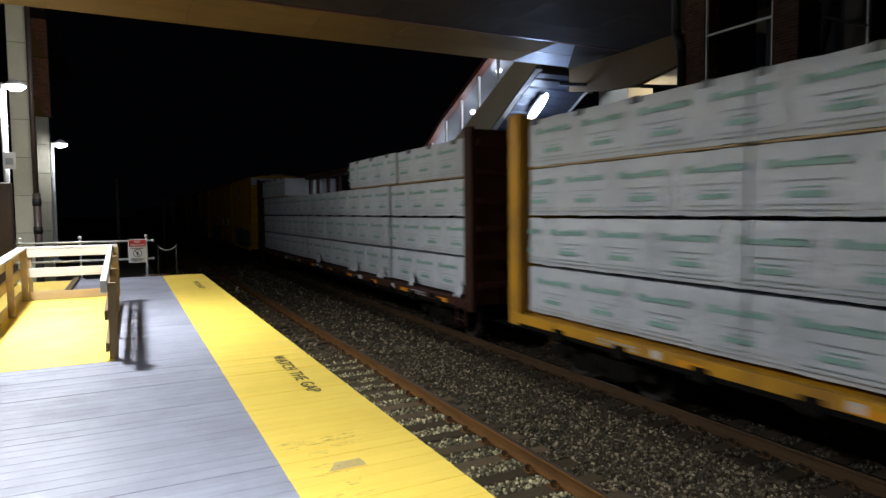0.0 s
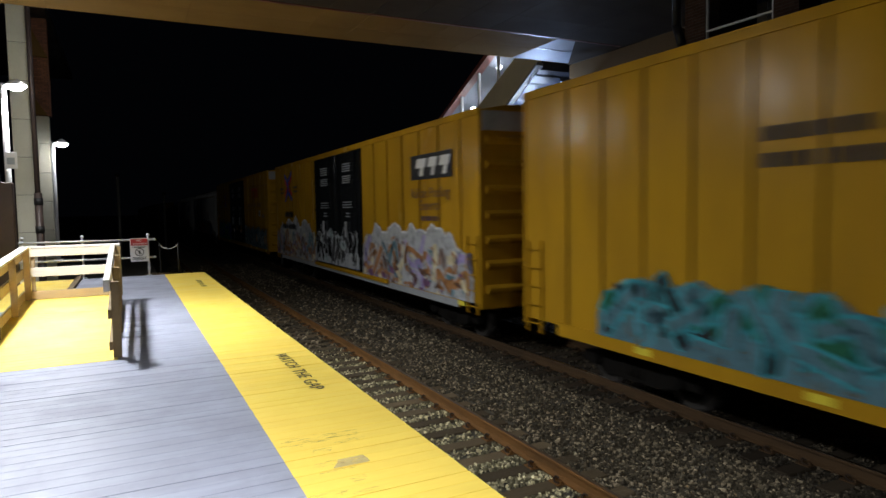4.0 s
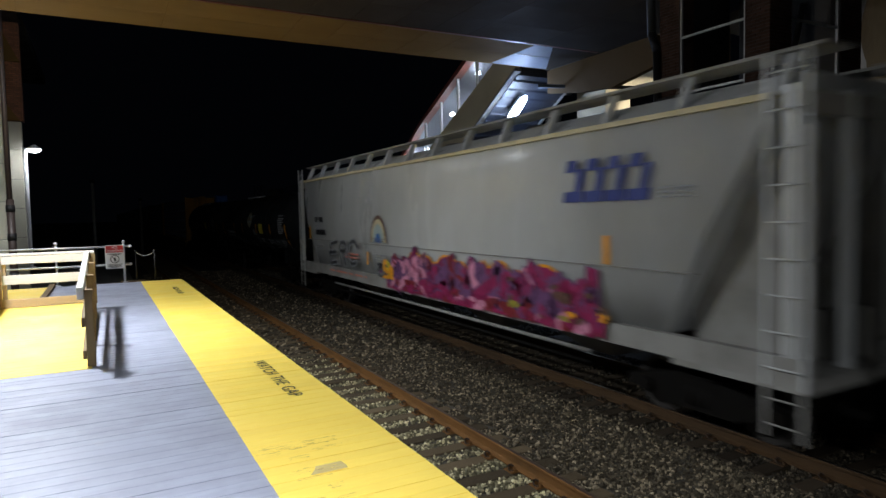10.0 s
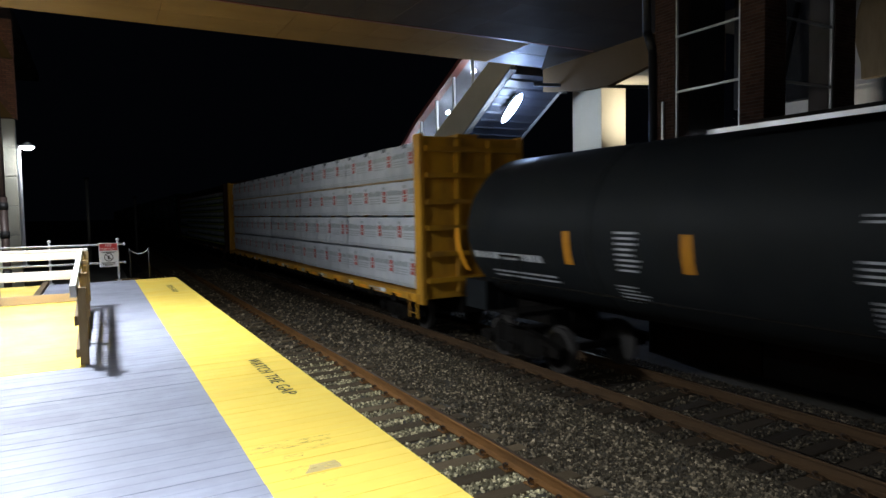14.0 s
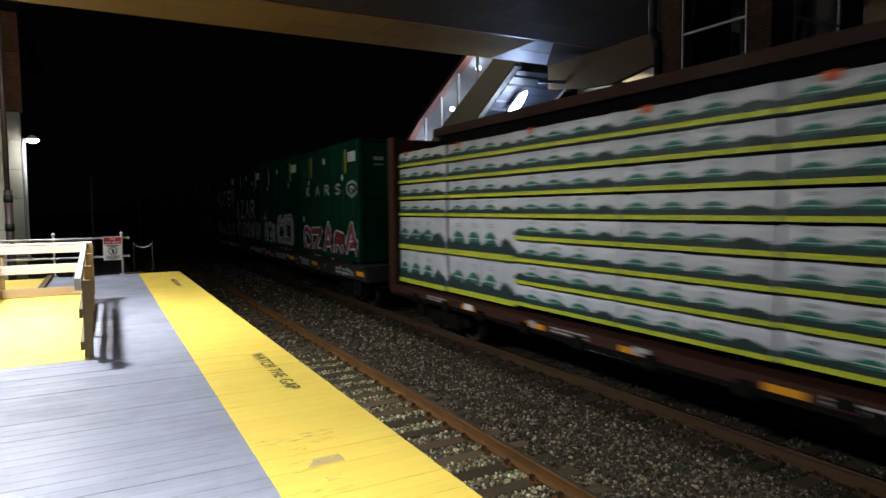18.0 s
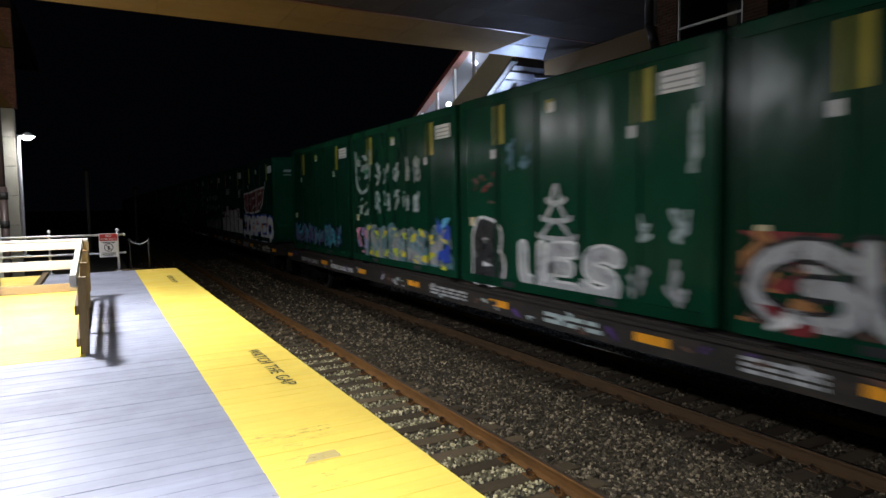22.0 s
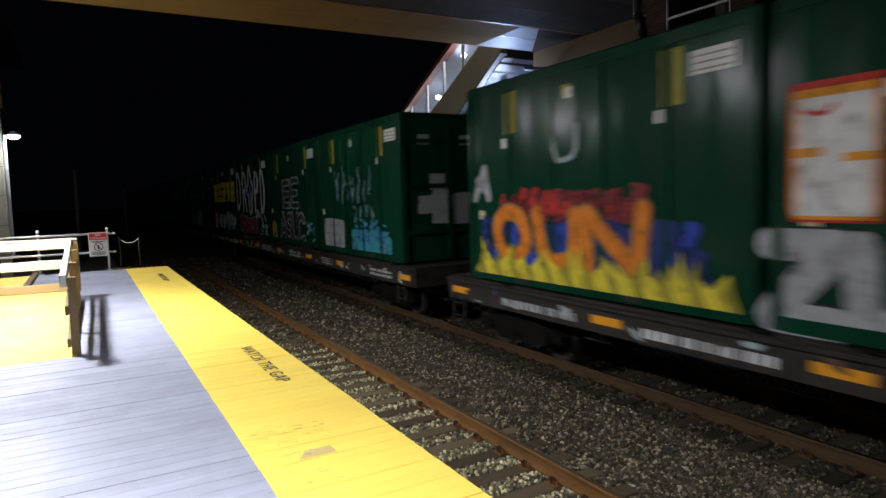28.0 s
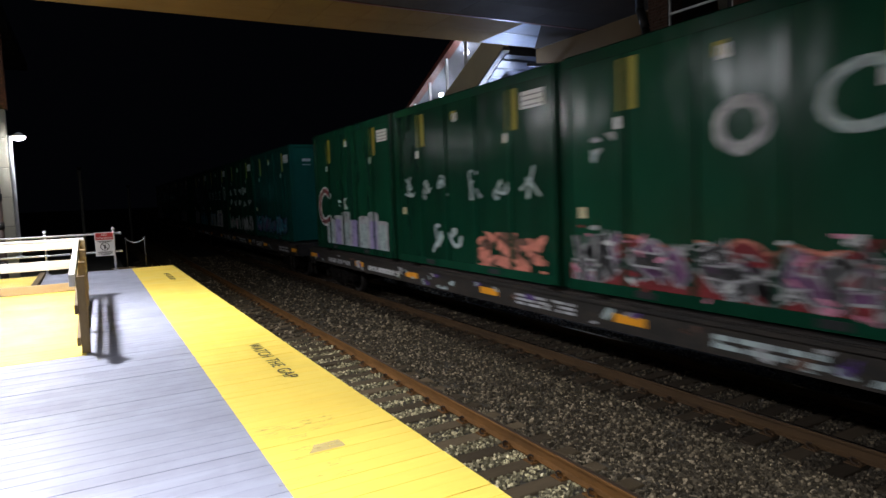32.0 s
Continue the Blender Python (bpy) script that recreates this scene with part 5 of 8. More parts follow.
for s in (-1, 1):
    x = s * 1.0
    extruded(bm, [(-1.25, 0.36), (-0.95, 0.36), (-0.55, 0.24), (0.55, 0.24), (0.95, 0.36), (1.25, 0.36), (1.25, 0.52), (0.62, 0.66), (0.30, 0.72), (-0.30, 0.72), (-0.62, 0.66), (-1.25, 0.52)], "x", x - 0.09, x + 0.09)
    for dy in (-0.88, 0.88):
        tube(bm, (x - s * 0.02, dy, 0.44), (x + s * 0.19, dy, 0.44), 0.105, 10)
    for dy in (-0.13, 0.0, 0.13):
        tube(bm, (x + s * 0.05, dy, 0.30), (x + s * 0.05, dy, 0.56), 0.06, 8)
cuboid(bm, -1.1, 1.1, -0.2, 0.2, 0.52, 0.72)
BOGIE = finish(bm, "bogie", "bogie")
bm = bmesh.new()
tube(bm, (-1.1, 0, 0), (1.1, 0, 0), 0.085, 10)
for s in (-1, 1):
    tube(bm, (s * 0.70, 0, 0), (s * 0.80, 0, 0), 0.42, 28, 1)
    tube(bm, (s * 0.685, 0, 0), (s * 0.70, 0, 0), 0.45, 28, 1)
    tube(bm, (s * 0.80, 0, 0), (s * 0.815, 0, 0), 0.33, 28, 0)
    for k in range(4):
        a = k * math.pi / 2
        tube(bm, (s * 0.815, 0.2 * math.cos(a), 0.2 * math.sin(a)), (s * 0.822, 0.2 * math.cos(a), 0.2 * math.sin(a)), 0.05, 8, 0)
WHEELSET = finish(bm, "wheelset", ["bogie", "tread"])
bm = bmesh.new()
cuboid(bm, -0.11, 0.11, -0.62, 0.0, 0.70, 0.92)
cuboid(bm, -0.15, 0.10, -0.80, -0.58, 0.68, 0.98)
tube(bm, (0.22, -0.5, 0.7), (0.30, -0.75, 0.45), 0.03, 8)
tube(bm, (0.30, -0.75, 0.45), (0.1, -0.82, 0.5), 0.03, 8)
COUPLER = finish(bm, "coupler", "bogie")


def car(name, label, u, length, centres):
    t = thing(name, label, "railcar", "cars of the goods train")
    t["u"] = u
    for y in centres:
        b = part("bogie", BOGIE, None, t, at=(0, y, 0))
        for dy in (-0.88, 0.88):
            w = part("wheelset", WHEELSET, None, b, at=(0, dy, 0.42))
            WHEELS.append((w, dy, u))
    part("coupler", COUPLER, None, t, at=(0, 0, 0))
    part("coupler", COUPLER, None, t, at=(0, length, 0, 0, 0, 180))
    RIDERS.append((t, u, 0.0, 0.0))
    return t


def ladder(parent, x, y, z0, z1, rungs, material, width=0.42, name="ladder"):
    bm = bmesh.new()
    for s in (0, width):
        cuboid(bm, x - 0.05, x - 0.02, y + s - 0.02, y + s + 0.02, z0, z1)
    for k in range(rungs):
        z = z0 + (z1 - z0) * (k + 0.5) / rungs
        tube(bm, (x - 0.06, y, z), (x - 0.06, y + width, z), 0.012, 6)
    return part(name, bm, material, parent)


def reflectors(parent, x, ys, z0, z1, w=0.5, mat="amber"):
    for y in ys:
        bm = bmesh.new()
        decal(bm, x, y, y + w, z0, z1)
        part("reflector", bm, mat, parent, "amber reflector strip")


# -- boxcars --
def boxcar(label, u, length, door, door_mat, ribs, belts, seed):
    W, LOW, TOP = 1.58, 0.98, 5.0
    t = car("boxcar", label, u, length, (2.3, length - 2.3))
    bm = bmesh.new()
    extruded(bm, [(-W, LOW), (W, LOW), (W, TOP), (0.9, TOP + 0.13), (0, TOP + 0.17), (-0.9, TOP + 0.13), (-W, TOP)], "y", 0.06, length - 0.06)
    body = part("body", bm, "box_yellow", t)
    part("side_sill", box(-W - 0.025, -W + 0.05, 1.0, length - 1.0, 0.80, 1.02), "box_yellow", t)
    part("side_sill", box(W - 0.05, W + 0.025, 1.0, length - 1.0, 0.80, 1.02), "box_yellow", t)
    part("underframe", box(-0.35, 0.35, 0.1, length - 0.1, 0.62, LOW), "bogie", t)
    part("top_rail", box(-W - 0.03, -W + 0.04, 0.03, length - 0.03, TOP - 0.10, TOP + 0.035), "box_yellow", t)
    for y0, y1 in ((0.0, 0.05), (length - 0.05, length)):
        part("corner_frame", box(-W - 0.02, W + 0.02, y0, y1 + 0.01, LOW - 0.1, TOP), "box_yellow", t)
    for k in range(7):
        z = 1.25 + k * 0.52
        bm = bmesh.new()
        extruded(bm, [(-0.09, z), (-0.09, z + 0.06), (0.0, z + 0.13), (0.0, z - 0.07)], "x", -W + 0.12, W - 0.12)
        part("end_corrugation", bm, "box_yellow", t)
    part("end_cap", box(-W + 0.05, W - 0.05, -0.03, 0.0, TOP - 0.42, TOP - 0.02), "silver", t, "bare galvanised panel at the top of the end")
    for y in ribs:
        part("side_post", box(-W - 0.035, -W + 0.01, y - 0.035, y + 0.035, LOW, TOP - 0.08), "box_yellow", t)
    for z in belts:
        for a, b in ((0.1, door[0] - 0.05), (door[1] + 0.05, length - 0.1)):
            part("side_belt", box(-W - 0.03, -W + 0.01, a, b, z - 0.03, z + 0.03), "box_yellow", t)
    # dark strips painted where ribs and belts throw shade
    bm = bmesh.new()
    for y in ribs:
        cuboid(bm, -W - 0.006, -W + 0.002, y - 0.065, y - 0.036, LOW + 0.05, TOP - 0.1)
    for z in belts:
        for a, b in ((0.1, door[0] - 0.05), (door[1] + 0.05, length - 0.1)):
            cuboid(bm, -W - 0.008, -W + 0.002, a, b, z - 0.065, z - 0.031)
    tagged(part("grime", bm, "grime", t, "painted shade lines along the ribs and belts"), kind="stuff")
    mid = (door[0] + door[1]) / 2
    for a, b in ((door[0], mid - 0.015), (mid + 0.015, door[1])):
        d = part("door", box(-W - 0.075, -W + 0.02, a, b, LOW + 0.06, TOP - 0.14, bevel=0.02), door_mat, t)
        for z in (1.9, 3.0, 4.0):
            part("door_rib", box(-W - 0.11, -W - 0.07, a + 0.06, b - 0.06, z - 0.05, z + 0.05), door_mat, d)
        for y in (a + 0.35, b - 0.35):
            bm = bmesh.new()
            tube(bm, (-W - 0.12, y, LOW + 0.1), (-W - 0.12, y, TOP - 0.2), 0.022, 6)
            part("lock_rod", bm, door_mat, d)
        part("door_handle", box(-W - 0.16, -W - 0.11, (a + b) / 2 - 0.04, (a + b) / 2 + 0.04, 2.1, 2.6), "silver", d, "bright steel door handle")
    part("door_track", box(-W - 0.12, -W, door[0] - 2.2, door[1] + 0.1, LOW - 0.06, LOW + 0.05), "box_yellow", t)
    ladder(t, -W, 0.12, 0.75, 2.4, 5, "box_yellow")
    ladder(t, -W, length - 0.55, 0.75, 2.4, 5, "box_yellow")
    bm = bmesh.new()
    cuboid(bm, -0.3, 0.3, -0.1, length + 0.1, TOP + 0.19, TOP + 0.22)
    part("roof_walk", bm, "silver", t)
    reflectors(t, -W - 0.03, [0.7 + 2.6 * k for k in range(int(length / 2.6))], 0.86, 0.96, 0.3, "yellow")
    return t, W


def cross_logo(parent, x, yc, zc, s):
    """A cross of red arms with blue edges, as plain shapes."""
    arms = [("blue", [(-0.95, 0.78), (-0.30, 0.42), (-0.04, 0.12), (-0.04, -0.16), (-0.30, -0.46), (-0.92, -0.92)]), ("blue", [(0.10, 0.40), (0.92, 0.92)]), ("blue", [(0.14, -0.42), (0.92, -0.84)]),
            ("red", [(-1.0, 0.45), (-0.42, 0.10)]), ("red", [(-0.42, -0.10), (-1.0, -0.58)]), ("red", [(0.20, 0.14), (1.0, 0.58)]), ("red", [(0.20, -0.14), (1.0, -0.50)])]
    for k, (mat, pts) in enumerate(arms):
        bm = bmesh.new()
        stroke(bm, [(yc - p * s, zc + q * s) for p, q in pts], 0.2 * s, x - 0.006 - 0.0015 * k, 0)
        part("emblem_arm", bm, mat, parent, mat + " arm of a crossed emblem")


def bars(parent, x, ya, yb, z0, z1, rows, mat, seed, fill=0.55):
    bm = bmesh.new()
    print_bars(bm, x, ya, yb, z0, z1, rows, 0, seed, fill)
    return tagged(part("print", bm, mat, parent), kind="stuff")


def door_prints(t, x, door, seed):
    mid = (door[0] + door[1]) / 2
    for a in (door[0] + 0.75, mid + 0.75):
        bars(t, x, a, a + 0.8, 4.22, 4.52, 4, "silver", seed + 1, 0.5)
        bars(t, x, a, a + 0.8, 3.85, 4.12, 4, "silver", seed + 2, 0.5)
        bars(t, x, a - 0.1, a + 0.85, 3.05, 3.3, 3, "grey", seed + 3, 0.4)
        bars(t, x, a + 0.1, a + 0.5, 2.75, 2.95, 2, "grey", seed + 4, 0.4)
        bm = bmesh.new()
        decal(bm, x, a + 0.05, a + 0.35, 1.62, 1.86, 0)
        decal(bm, x, a + 0.38, a + 0.52, 1.66, 1.82, 1)
        part("data_plate", bm, ["white", "orange"], t, "small white and orange plate")
        bars(t, x, a, a + 0.4, 1.25, 1.5, 4, "grey", seed + 5, 0.35)


t, W = boxcar("yellow boxcar with yellow doors and dark green graffiti", 37.5, 19.45, (7.0, 11.6), "box_yellow", [0.9 + 0.86 * k for k in range(7)] + [12.2 + 0.86 * k for k in range(8)], (), 1)
X = -W - 0.04
wildstyle(t, X, 0.4, 5.8, 0.98, 2.25, ("black", "dgreen", "black", "dgreen", "black"), "mist", "black", 3, "white", bold=1.0, dense=4)
smear(t, X - 0.012, 0.3, 2.2, 0.98, 1.35, ("teal2", "sky", "blue"), 14, 103, 0.22)
wildstyle(t, X, 12.6, 17.4, 1.0, 2.2, ("dgreen", "steel", "black"), "teal2", "steel", 5)
bm = bmesh.new(); decal(bm, X - 0.004, 3.55, 4.0, 3.75, 4.55, 0); decal(bm, X - 0.008, 3.6, 3.95, 3.8, 4.1, 1)
part("emblem_plate", bm, ["black", "salmon"], t, "small dark and pink emblem plate")
bars(t, X, 13.2, 14.6, 3.4, 4.0, 2, "black", 6)

t, W = boxcar("yellow boxcar with black doors and orange and white graffiti", 58.55, 19.65, (7.3, 12.45), "box_black", [0.9 + 1.07 * k for k in range(6)] + [13.2 + 1.07 * k for k in range(6)], (), 2)
X = -W - 0.04
bm = bmesh.new(); decal(bm, X - 0.002, 1.2, 3.45, 3.7, 4.3, 0)
for k, (a, w) in enumerate(((1.35, 0.5), (2.0, 0.45), (2.6, 0.55))):
    decal(bm, X - 0.006, a, a + w, 3.98, 4.2, 1, 0.08); decal(bm, X - 0.006, a + w * 0.25, a + w * 0.6, 3.78, 3.98, 1, 0.06)
part("emblem_plate", bm, ["black", "white"], t, "black plate with slanted white shapes")
words("slogan", "Railcar Pooling", 0.34, "brownp", t, pose(X - 0.003, 2.4, 3.36, 90, 0, -90), 0.001, "brown painted slogan")
words("slogan", "Experts", 0.34, "brownp", t, pose(X - 0.003, 2.4, 3.06, 90, 0, -90), 0.001, "brown painted slogan")
bars(t, X, 1.9, 2.9, 2.70, 2.84, 1, "brownp", 8, 0.8)
door_prints(t, -W - 0.125, (7.3, 12.45), 20)
for a, b, seed in ((0.3, 7.25, 3), (12.55, 19.5, 12)):
    wildstyle(t, X + 0.003, a, b, 0.98, 2.85, ("silver",), "silver", "silver", seed, "white", dense=0)
    wildstyle(t, X, a, b, 0.98, 2.35, ("rust", "rust", "brownp", "cream", "rust", "lilac", "steel"), "silver", None, seed + 1, bold=0.8, dense=8)
    smear(t, X - 0.012, a, b, 0.98, 1.55, ("rust", "brownp", "cream", "rust", "plum"), 44, seed + 2, 0.26)
wildstyle(t, -W - 0.125, 7.35, 12.4, 1.1, 2.45, ("box_black", "black", "box_black", "mist"), "silver", "silver", 6, bold=1.1, dense=6)
part("side_sill_stripe", box(-W - 0.035, -W - 0.03, 1.0, 18.6, 0.80, 0.96), "grey", t)
cross_logo(t, X, 16.92, 4.02, 0.66)
bars(t, X, 15.35, 15.98, 3.75, 4.1, 2, "black", 30, 0.5); bars(t, X, 17.9, 18.5, 3.75, 4.1, 2, "black", 31, 0.5)
bars(t, X - 0.016, 16.2, 17.65, 2.70, 2.96, 1, "black", 32, 0.9); bars(t, X - 0.018, 15.65, 18.1, 2.18, 2.42, 1, "black", 33, 0.9)

t, W = boxcar("yellow ribbed boxcar with black doors and blue and green graffiti", 80.13, 19.8, (7.2, 12.5), "box_black", [0.85 + 1.25 * k for k in range(6)] + [12.9 + 1.25 * k for k in range(6)], (2.1, 3.12, 4.37), 3)
X = -W - 0.045
for k, (a, w) in enumerate(((2.78, 0.52), (3.38, 0.52), (3.98, 0.6))):
    bm = bmesh.new()
    if k > 0:
        decal(bm, X, a, a + w, 4.10, 4.25); decal(bm, X, a + w * 0.35, a + w * 0.65, 3.70, 4.10)
    else:
        stroke(bm, [(a, 3.74), (a + w, 4.2)], 0.14, X, 0); stroke(bm, [(a, 4.2), (a + w, 3.74)], 0.14, X - 0.002, 0)
    part("emblem", bm, "red", t, "red block-shaped emblem")
words("slogan", "RAILCAR POOLING EXPERTS", 0.335, "brownp", t, pose(X - 0.003, 3.65, 3.29, 90, 0, -90), 0.001, "brown painted slogan")
bm = bmesh.new(); decal(bm, X, 2.1, 2.5, 2.7, 3.0)
plate = part("data_plate", bm, "white", t)
bm = bmesh.new(); decal(bm, X - 0.004, 2.15, 2.45, 2.75, 2.95)
part("plate_face", bm, "black", plate)
bm = bmesh.new(); decal(bm, X, 1.0, 1.6, 2.62, 2.8)
part("data_plate", bm, "brownp", t)
door_prints(t, -W - 0.125, (7.2, 12.5), 50)
reflectors(t, -W - 0.13, (9.6, 7.9), 1.75, 2.1, 0.12, "amber")
wildstyle(t, X, 0.4, 7.2, 0.98, 2.2, ("steel", "slate", "slate", "mist"), "black", "steel", 21, "plum", bold=0.75, dense=9)
reflectors(t, X - 0.02, (0.83, 3.14), 1.26, 1.70, 0.15, "amber")
wildstyle(t, X, 12.2, 19.05, 1.0, 2.42, ("green2", "green2", "blue", "lilac", "blue"), "navy", "green2", 22, "blue", bold=1.0, dense=6)
smear(t, -W - 0.13, 11.9, 12.5, 1.1, 1.9, ("blue", "lilac", "blue"), 9, 122, 0.2)
cross_logo(t, X, 15.07, 3.75, 0.52)
bars(t, X, 13.5, 14.0, 3.55, 3.9, 2, "black", 60, 0.5); bars(t, X, 16.3, 16.8, 3.5, 3.85, 2, "black", 61, 0.5)
for k, (a, b, z0, z1, m) in enumerate(((19.24, 19.6, 3.64, 3.88, "brownp"), (18.4, 18.85, 3.66, 3.85, "brownp"), (19.24, 19.6, 3.25, 3.45, "brownp"), (18.4, 18.8, 3.25, 3.45, "brownp"), (17.5, 17.85, 3.27, 3.44, "steel"), (19.2, 19.62, 2.73, 2.95, "grey"), (17.5, 17.9, 2.78, 2.88, "brownp"), (18.3, 18.85, 2.86, 2.92, "brownp"))):
    bars(t, X, a, b, z0, z1, 2, m, 62 + k, 0.8)
reflectors(t, X, (18.3,), 2.56, 2.72, 0.55, "amber")
smear(t, X - 0.002, 18.75, 18.95, 3.72, 3.86, ("white",), 3, 71, 0.12)
part("side_sill_stripe", box(-W - 0.035, -W - 0.03, 5.0, 12.0, 0.84, 0.96), "cb_yellow", t)


# -- covered hoppers --
def hopper(label, u, length, curved, paint="hopper"):
    W, EAVE, LOW = 1.57, 4.22, 1.32
    t = car("covered_hopper", label, u, length, (1.9, length - 1.9))
    sec = [(-W + 0.10, LOW), (-W, 1.9), (-W - (0.06 if curved else 0.0), 2.7), (-W, 3.5), (-W + 0.12, EAVE), (-0.9, 4.55), (0.9, 4.55), (W - 0.12, EAVE), (W, 3.5), (W + (0.06 if curved else 0.0), 2.7), (W, 1.9), (W - 0.10, LOW)]
    bm = bmesh.new()
    def back(z):  # how far the sloping end sheet lies behind the body's end at a height
        return 0.55 + max(0.0, min(1.0, (3.95 - z) / 2.5)) * 1.55
    lo = [bm.verts.new((x, back(z), z)) for x, z in sec]
    hi = [bm.verts.new((x, length - back(z), z)) for x, z in sec]
    n = len(sec)
    for i in range(n):
        f = bm.faces.new((lo[i], lo[(i + 1) % n], hi[(i + 1) % n], hi[i]))
        f.smooth = i in (0, 1, 2, 3, 7, 8, 9, 10)
    bm.faces.new(lo[::-1]); bm.faces.new(hi)
    bmesh.ops.recalc_face_normals(bm, faces=bm.faces)
    part("body", bm, paint, t)
    for k in range(4):  # outlet funnels
        y = 2.9 + (length - 5.8) * (k + 0.5) / 4
        bm = bmesh.new()
        v = [bm.verts.new(p) for p in ((-1.3, y - 1.4, LOW), (1.3, y - 1.4, LOW), (1.3, y + 1.4, LOW), (-1.3, y + 1.4, LOW), (-0.35, y - 0.35, 0.45), (0.35, y - 0.35, 0.45), (0.35, y + 0.35, 0.45), (-0.35, y + 0.35, 0.45))]
        for q in ((0, 1, 5, 4), (1, 2, 6, 5), (2, 3, 7, 6), (3, 0, 4, 7), (4, 5, 6, 7)):
            bm.faces.new([v[i] for i in q])
        part("outlet_funnel", bm, "hopper_frame", t)
    part("side_sill", box(-W - 0.008, -W + 0.12, 0.1, length - 0.1, 1.04, LOW + 0.02), "hopper_frame" if curved else paint, t)
    part("side_sill", box(W - 0.12, W + 0.03, 0.1, length - 0.1, 1.02, LOW + 0.02), paint, t)
    part("eave_strip", box(-W + 0.03, -W + 0.11, 0.55, length - 0.55, EAVE - 0.03, EAVE + 0.04), "cream", t)
    for y0 in (0.08, length - 1.9):
        part("end_deck", box(-W, W, y0, y0 + 1.82, 0.96, 1.10), "hopper_frame", t)
    for s, y in ((1, 0.3), (-1, length - 0.3)):
        for x in (-W + 0.05, -0.5, 0.5, W - 0.05):
            part("end_post", box(x - 0.05, x + 0.05, y - 0.06, y + 0.06, 1.1, 4.3), paint, t)
        for x in (-1.15, 1.15):
            bm = bmesh.new()
            extruded(bm, [(y, 1.15), (y + s * 1.5, 1.15), (y + s * 1.7, 1.9), (y + s * 0.25, 3.9), (y, 3.9)], "x", x - 0.02, x + 0.02)
            part("end_gusset", bm, "hopper_frame", t)
        part("end_brace", box(-W + 0.1, W - 0.1, y - 0.05, y + 0.05, 4.0, 4.25), "hopper_frame", t)
        part("brake_box", box(-0.3, 0.5, y + s * 0.35 - 0.15, y + s * 0.35 + 0.15, 1.1, 1.7), "hopper_frame", t)
    ladder(t, -W + 0.02, 0.10, 1.0, 4.65, 9, paint, 0.46)
    ladder(t, -W + 0.02, length - 0.60, 1.0, 4.65, 9, paint, 0.46)
    ladder(t, -W + 0.02, 0.12, 0.42, 1.0, 2, "hopper_frame", 0.44, "step")
    ladder(t, -W + 0.02, length - 0.56, 0.42, 1.0, 2, "hopper_frame", 0.44, "step")
    ladder(t, -0.2, 0.10, 1.1, 4.6, 8, "hopper_frame", 0.02)
    for y in (0.55 + (length - 1.1) * k / 13 for k in range(14)):
        bm = bmesh.new()
        extruded(bm, [(-W + 0.16, EAVE + 0.02), (-1.18, 4.72), (-1.08, 4.72), (-W + 0.34, EAVE + 0.1)], "y", y - 0.06, y + 0.06)
        part("running_board_bracket", bm, paint, t)
    part("running_board", box(-1.28, -0.70, 0.15, length - 0.15, 4.72, 4.76), "hopper_frame", t)
    part("running_board", box(0.70, 1.28, 0.15, length - 0.15, 4.72, 4.76), "hopper_frame", t)
    for y in (3.0, 6.5, 10.0, 13.5, 17.0):
        bm = bmesh.new()
        tube(bm, (0, y, 4.53), (0, y, 4.70), 0.42, 16)
        part("hatch", bm, "hopper_frame", t)
    if not curved:
        reflectors(t, -W - 0.040, (1.6, 6.2, 8.8, 13.0, 16.6), 1.07, 1.19, 0.9, "amber")
    return t, W


t, W = hopper("pale grey covered hopper with colourful graffiti along its side", 101.25, 19.6, False, "hopper_pale")
X = -W - 0.012
wildstyle(t, X, 12.7, 16.3, 1.06, 2.22, ("maroon", "plum", "salmon", "black", "plum", "maroon"), "black", "plum", 31, "lime", dense=7, bold=0.9)
wildstyle(t, X, 7.9, 12.5, 1.06, 2.2, ("salmon", "rust", "plum", "salmon", "purple"), "purple", "salmon", 32, dense=9, bold=0.9)
r = random.Random(33)
for cy, cz in ((14.35, 2.2), (12.6, 1.9), (11.75, 2.05), (10.9, 2.15), (9.4, 2.1), (8.6, 2.0), (15.9, 2.0), (7.7, 2.05)):
    bm = bmesh.new()
    for k in range(5):
        a = radians(50 + 20 * k + r.uniform(-8, 8))
        ribbon(bm, [(cy, cz - 0.15), (cy + 0.25 * math.cos(a), cz + 0.2 * math.sin(a)), (cy + 0.45 * math.cos(a), cz + 0.42 * math.sin(a) * r.uniform(0.7, 1.1))], 0.12, X - 0.013 - 0.0004 * k, 0, 0.5)
    part("graffiti", bm, "spray_hood", t, "fan of sprayed blue spikes")
wildstyle(t, X, 3.1, 7.9, 1.06, 2.3, ("lilac", "cream", "cream", "mist", "plum"), "black", "lilac", 34, dense=7, bold=1.1)
smear(t, X - 0.01, 2.7, 4.6, 1.1, 1.9, ("sky", "hood", "white"), 22, 35, 0.32)
smear(t, X - 0.012, 2.4, 17.2, 1.05, 1.34, ("white", "pink", "lilac", "plum", "hood"), 60, 36, 0.26)
smear(t, X - 0.002, 18.0, 18.6, 2.95, 3.35, ("mist", "silver"), 9, 37, 0.18)
bars(t, X, 15.5, 15.8, 2.30, 2.60, 3, "grey", 38, 0.3)
bm = bmesh.new()
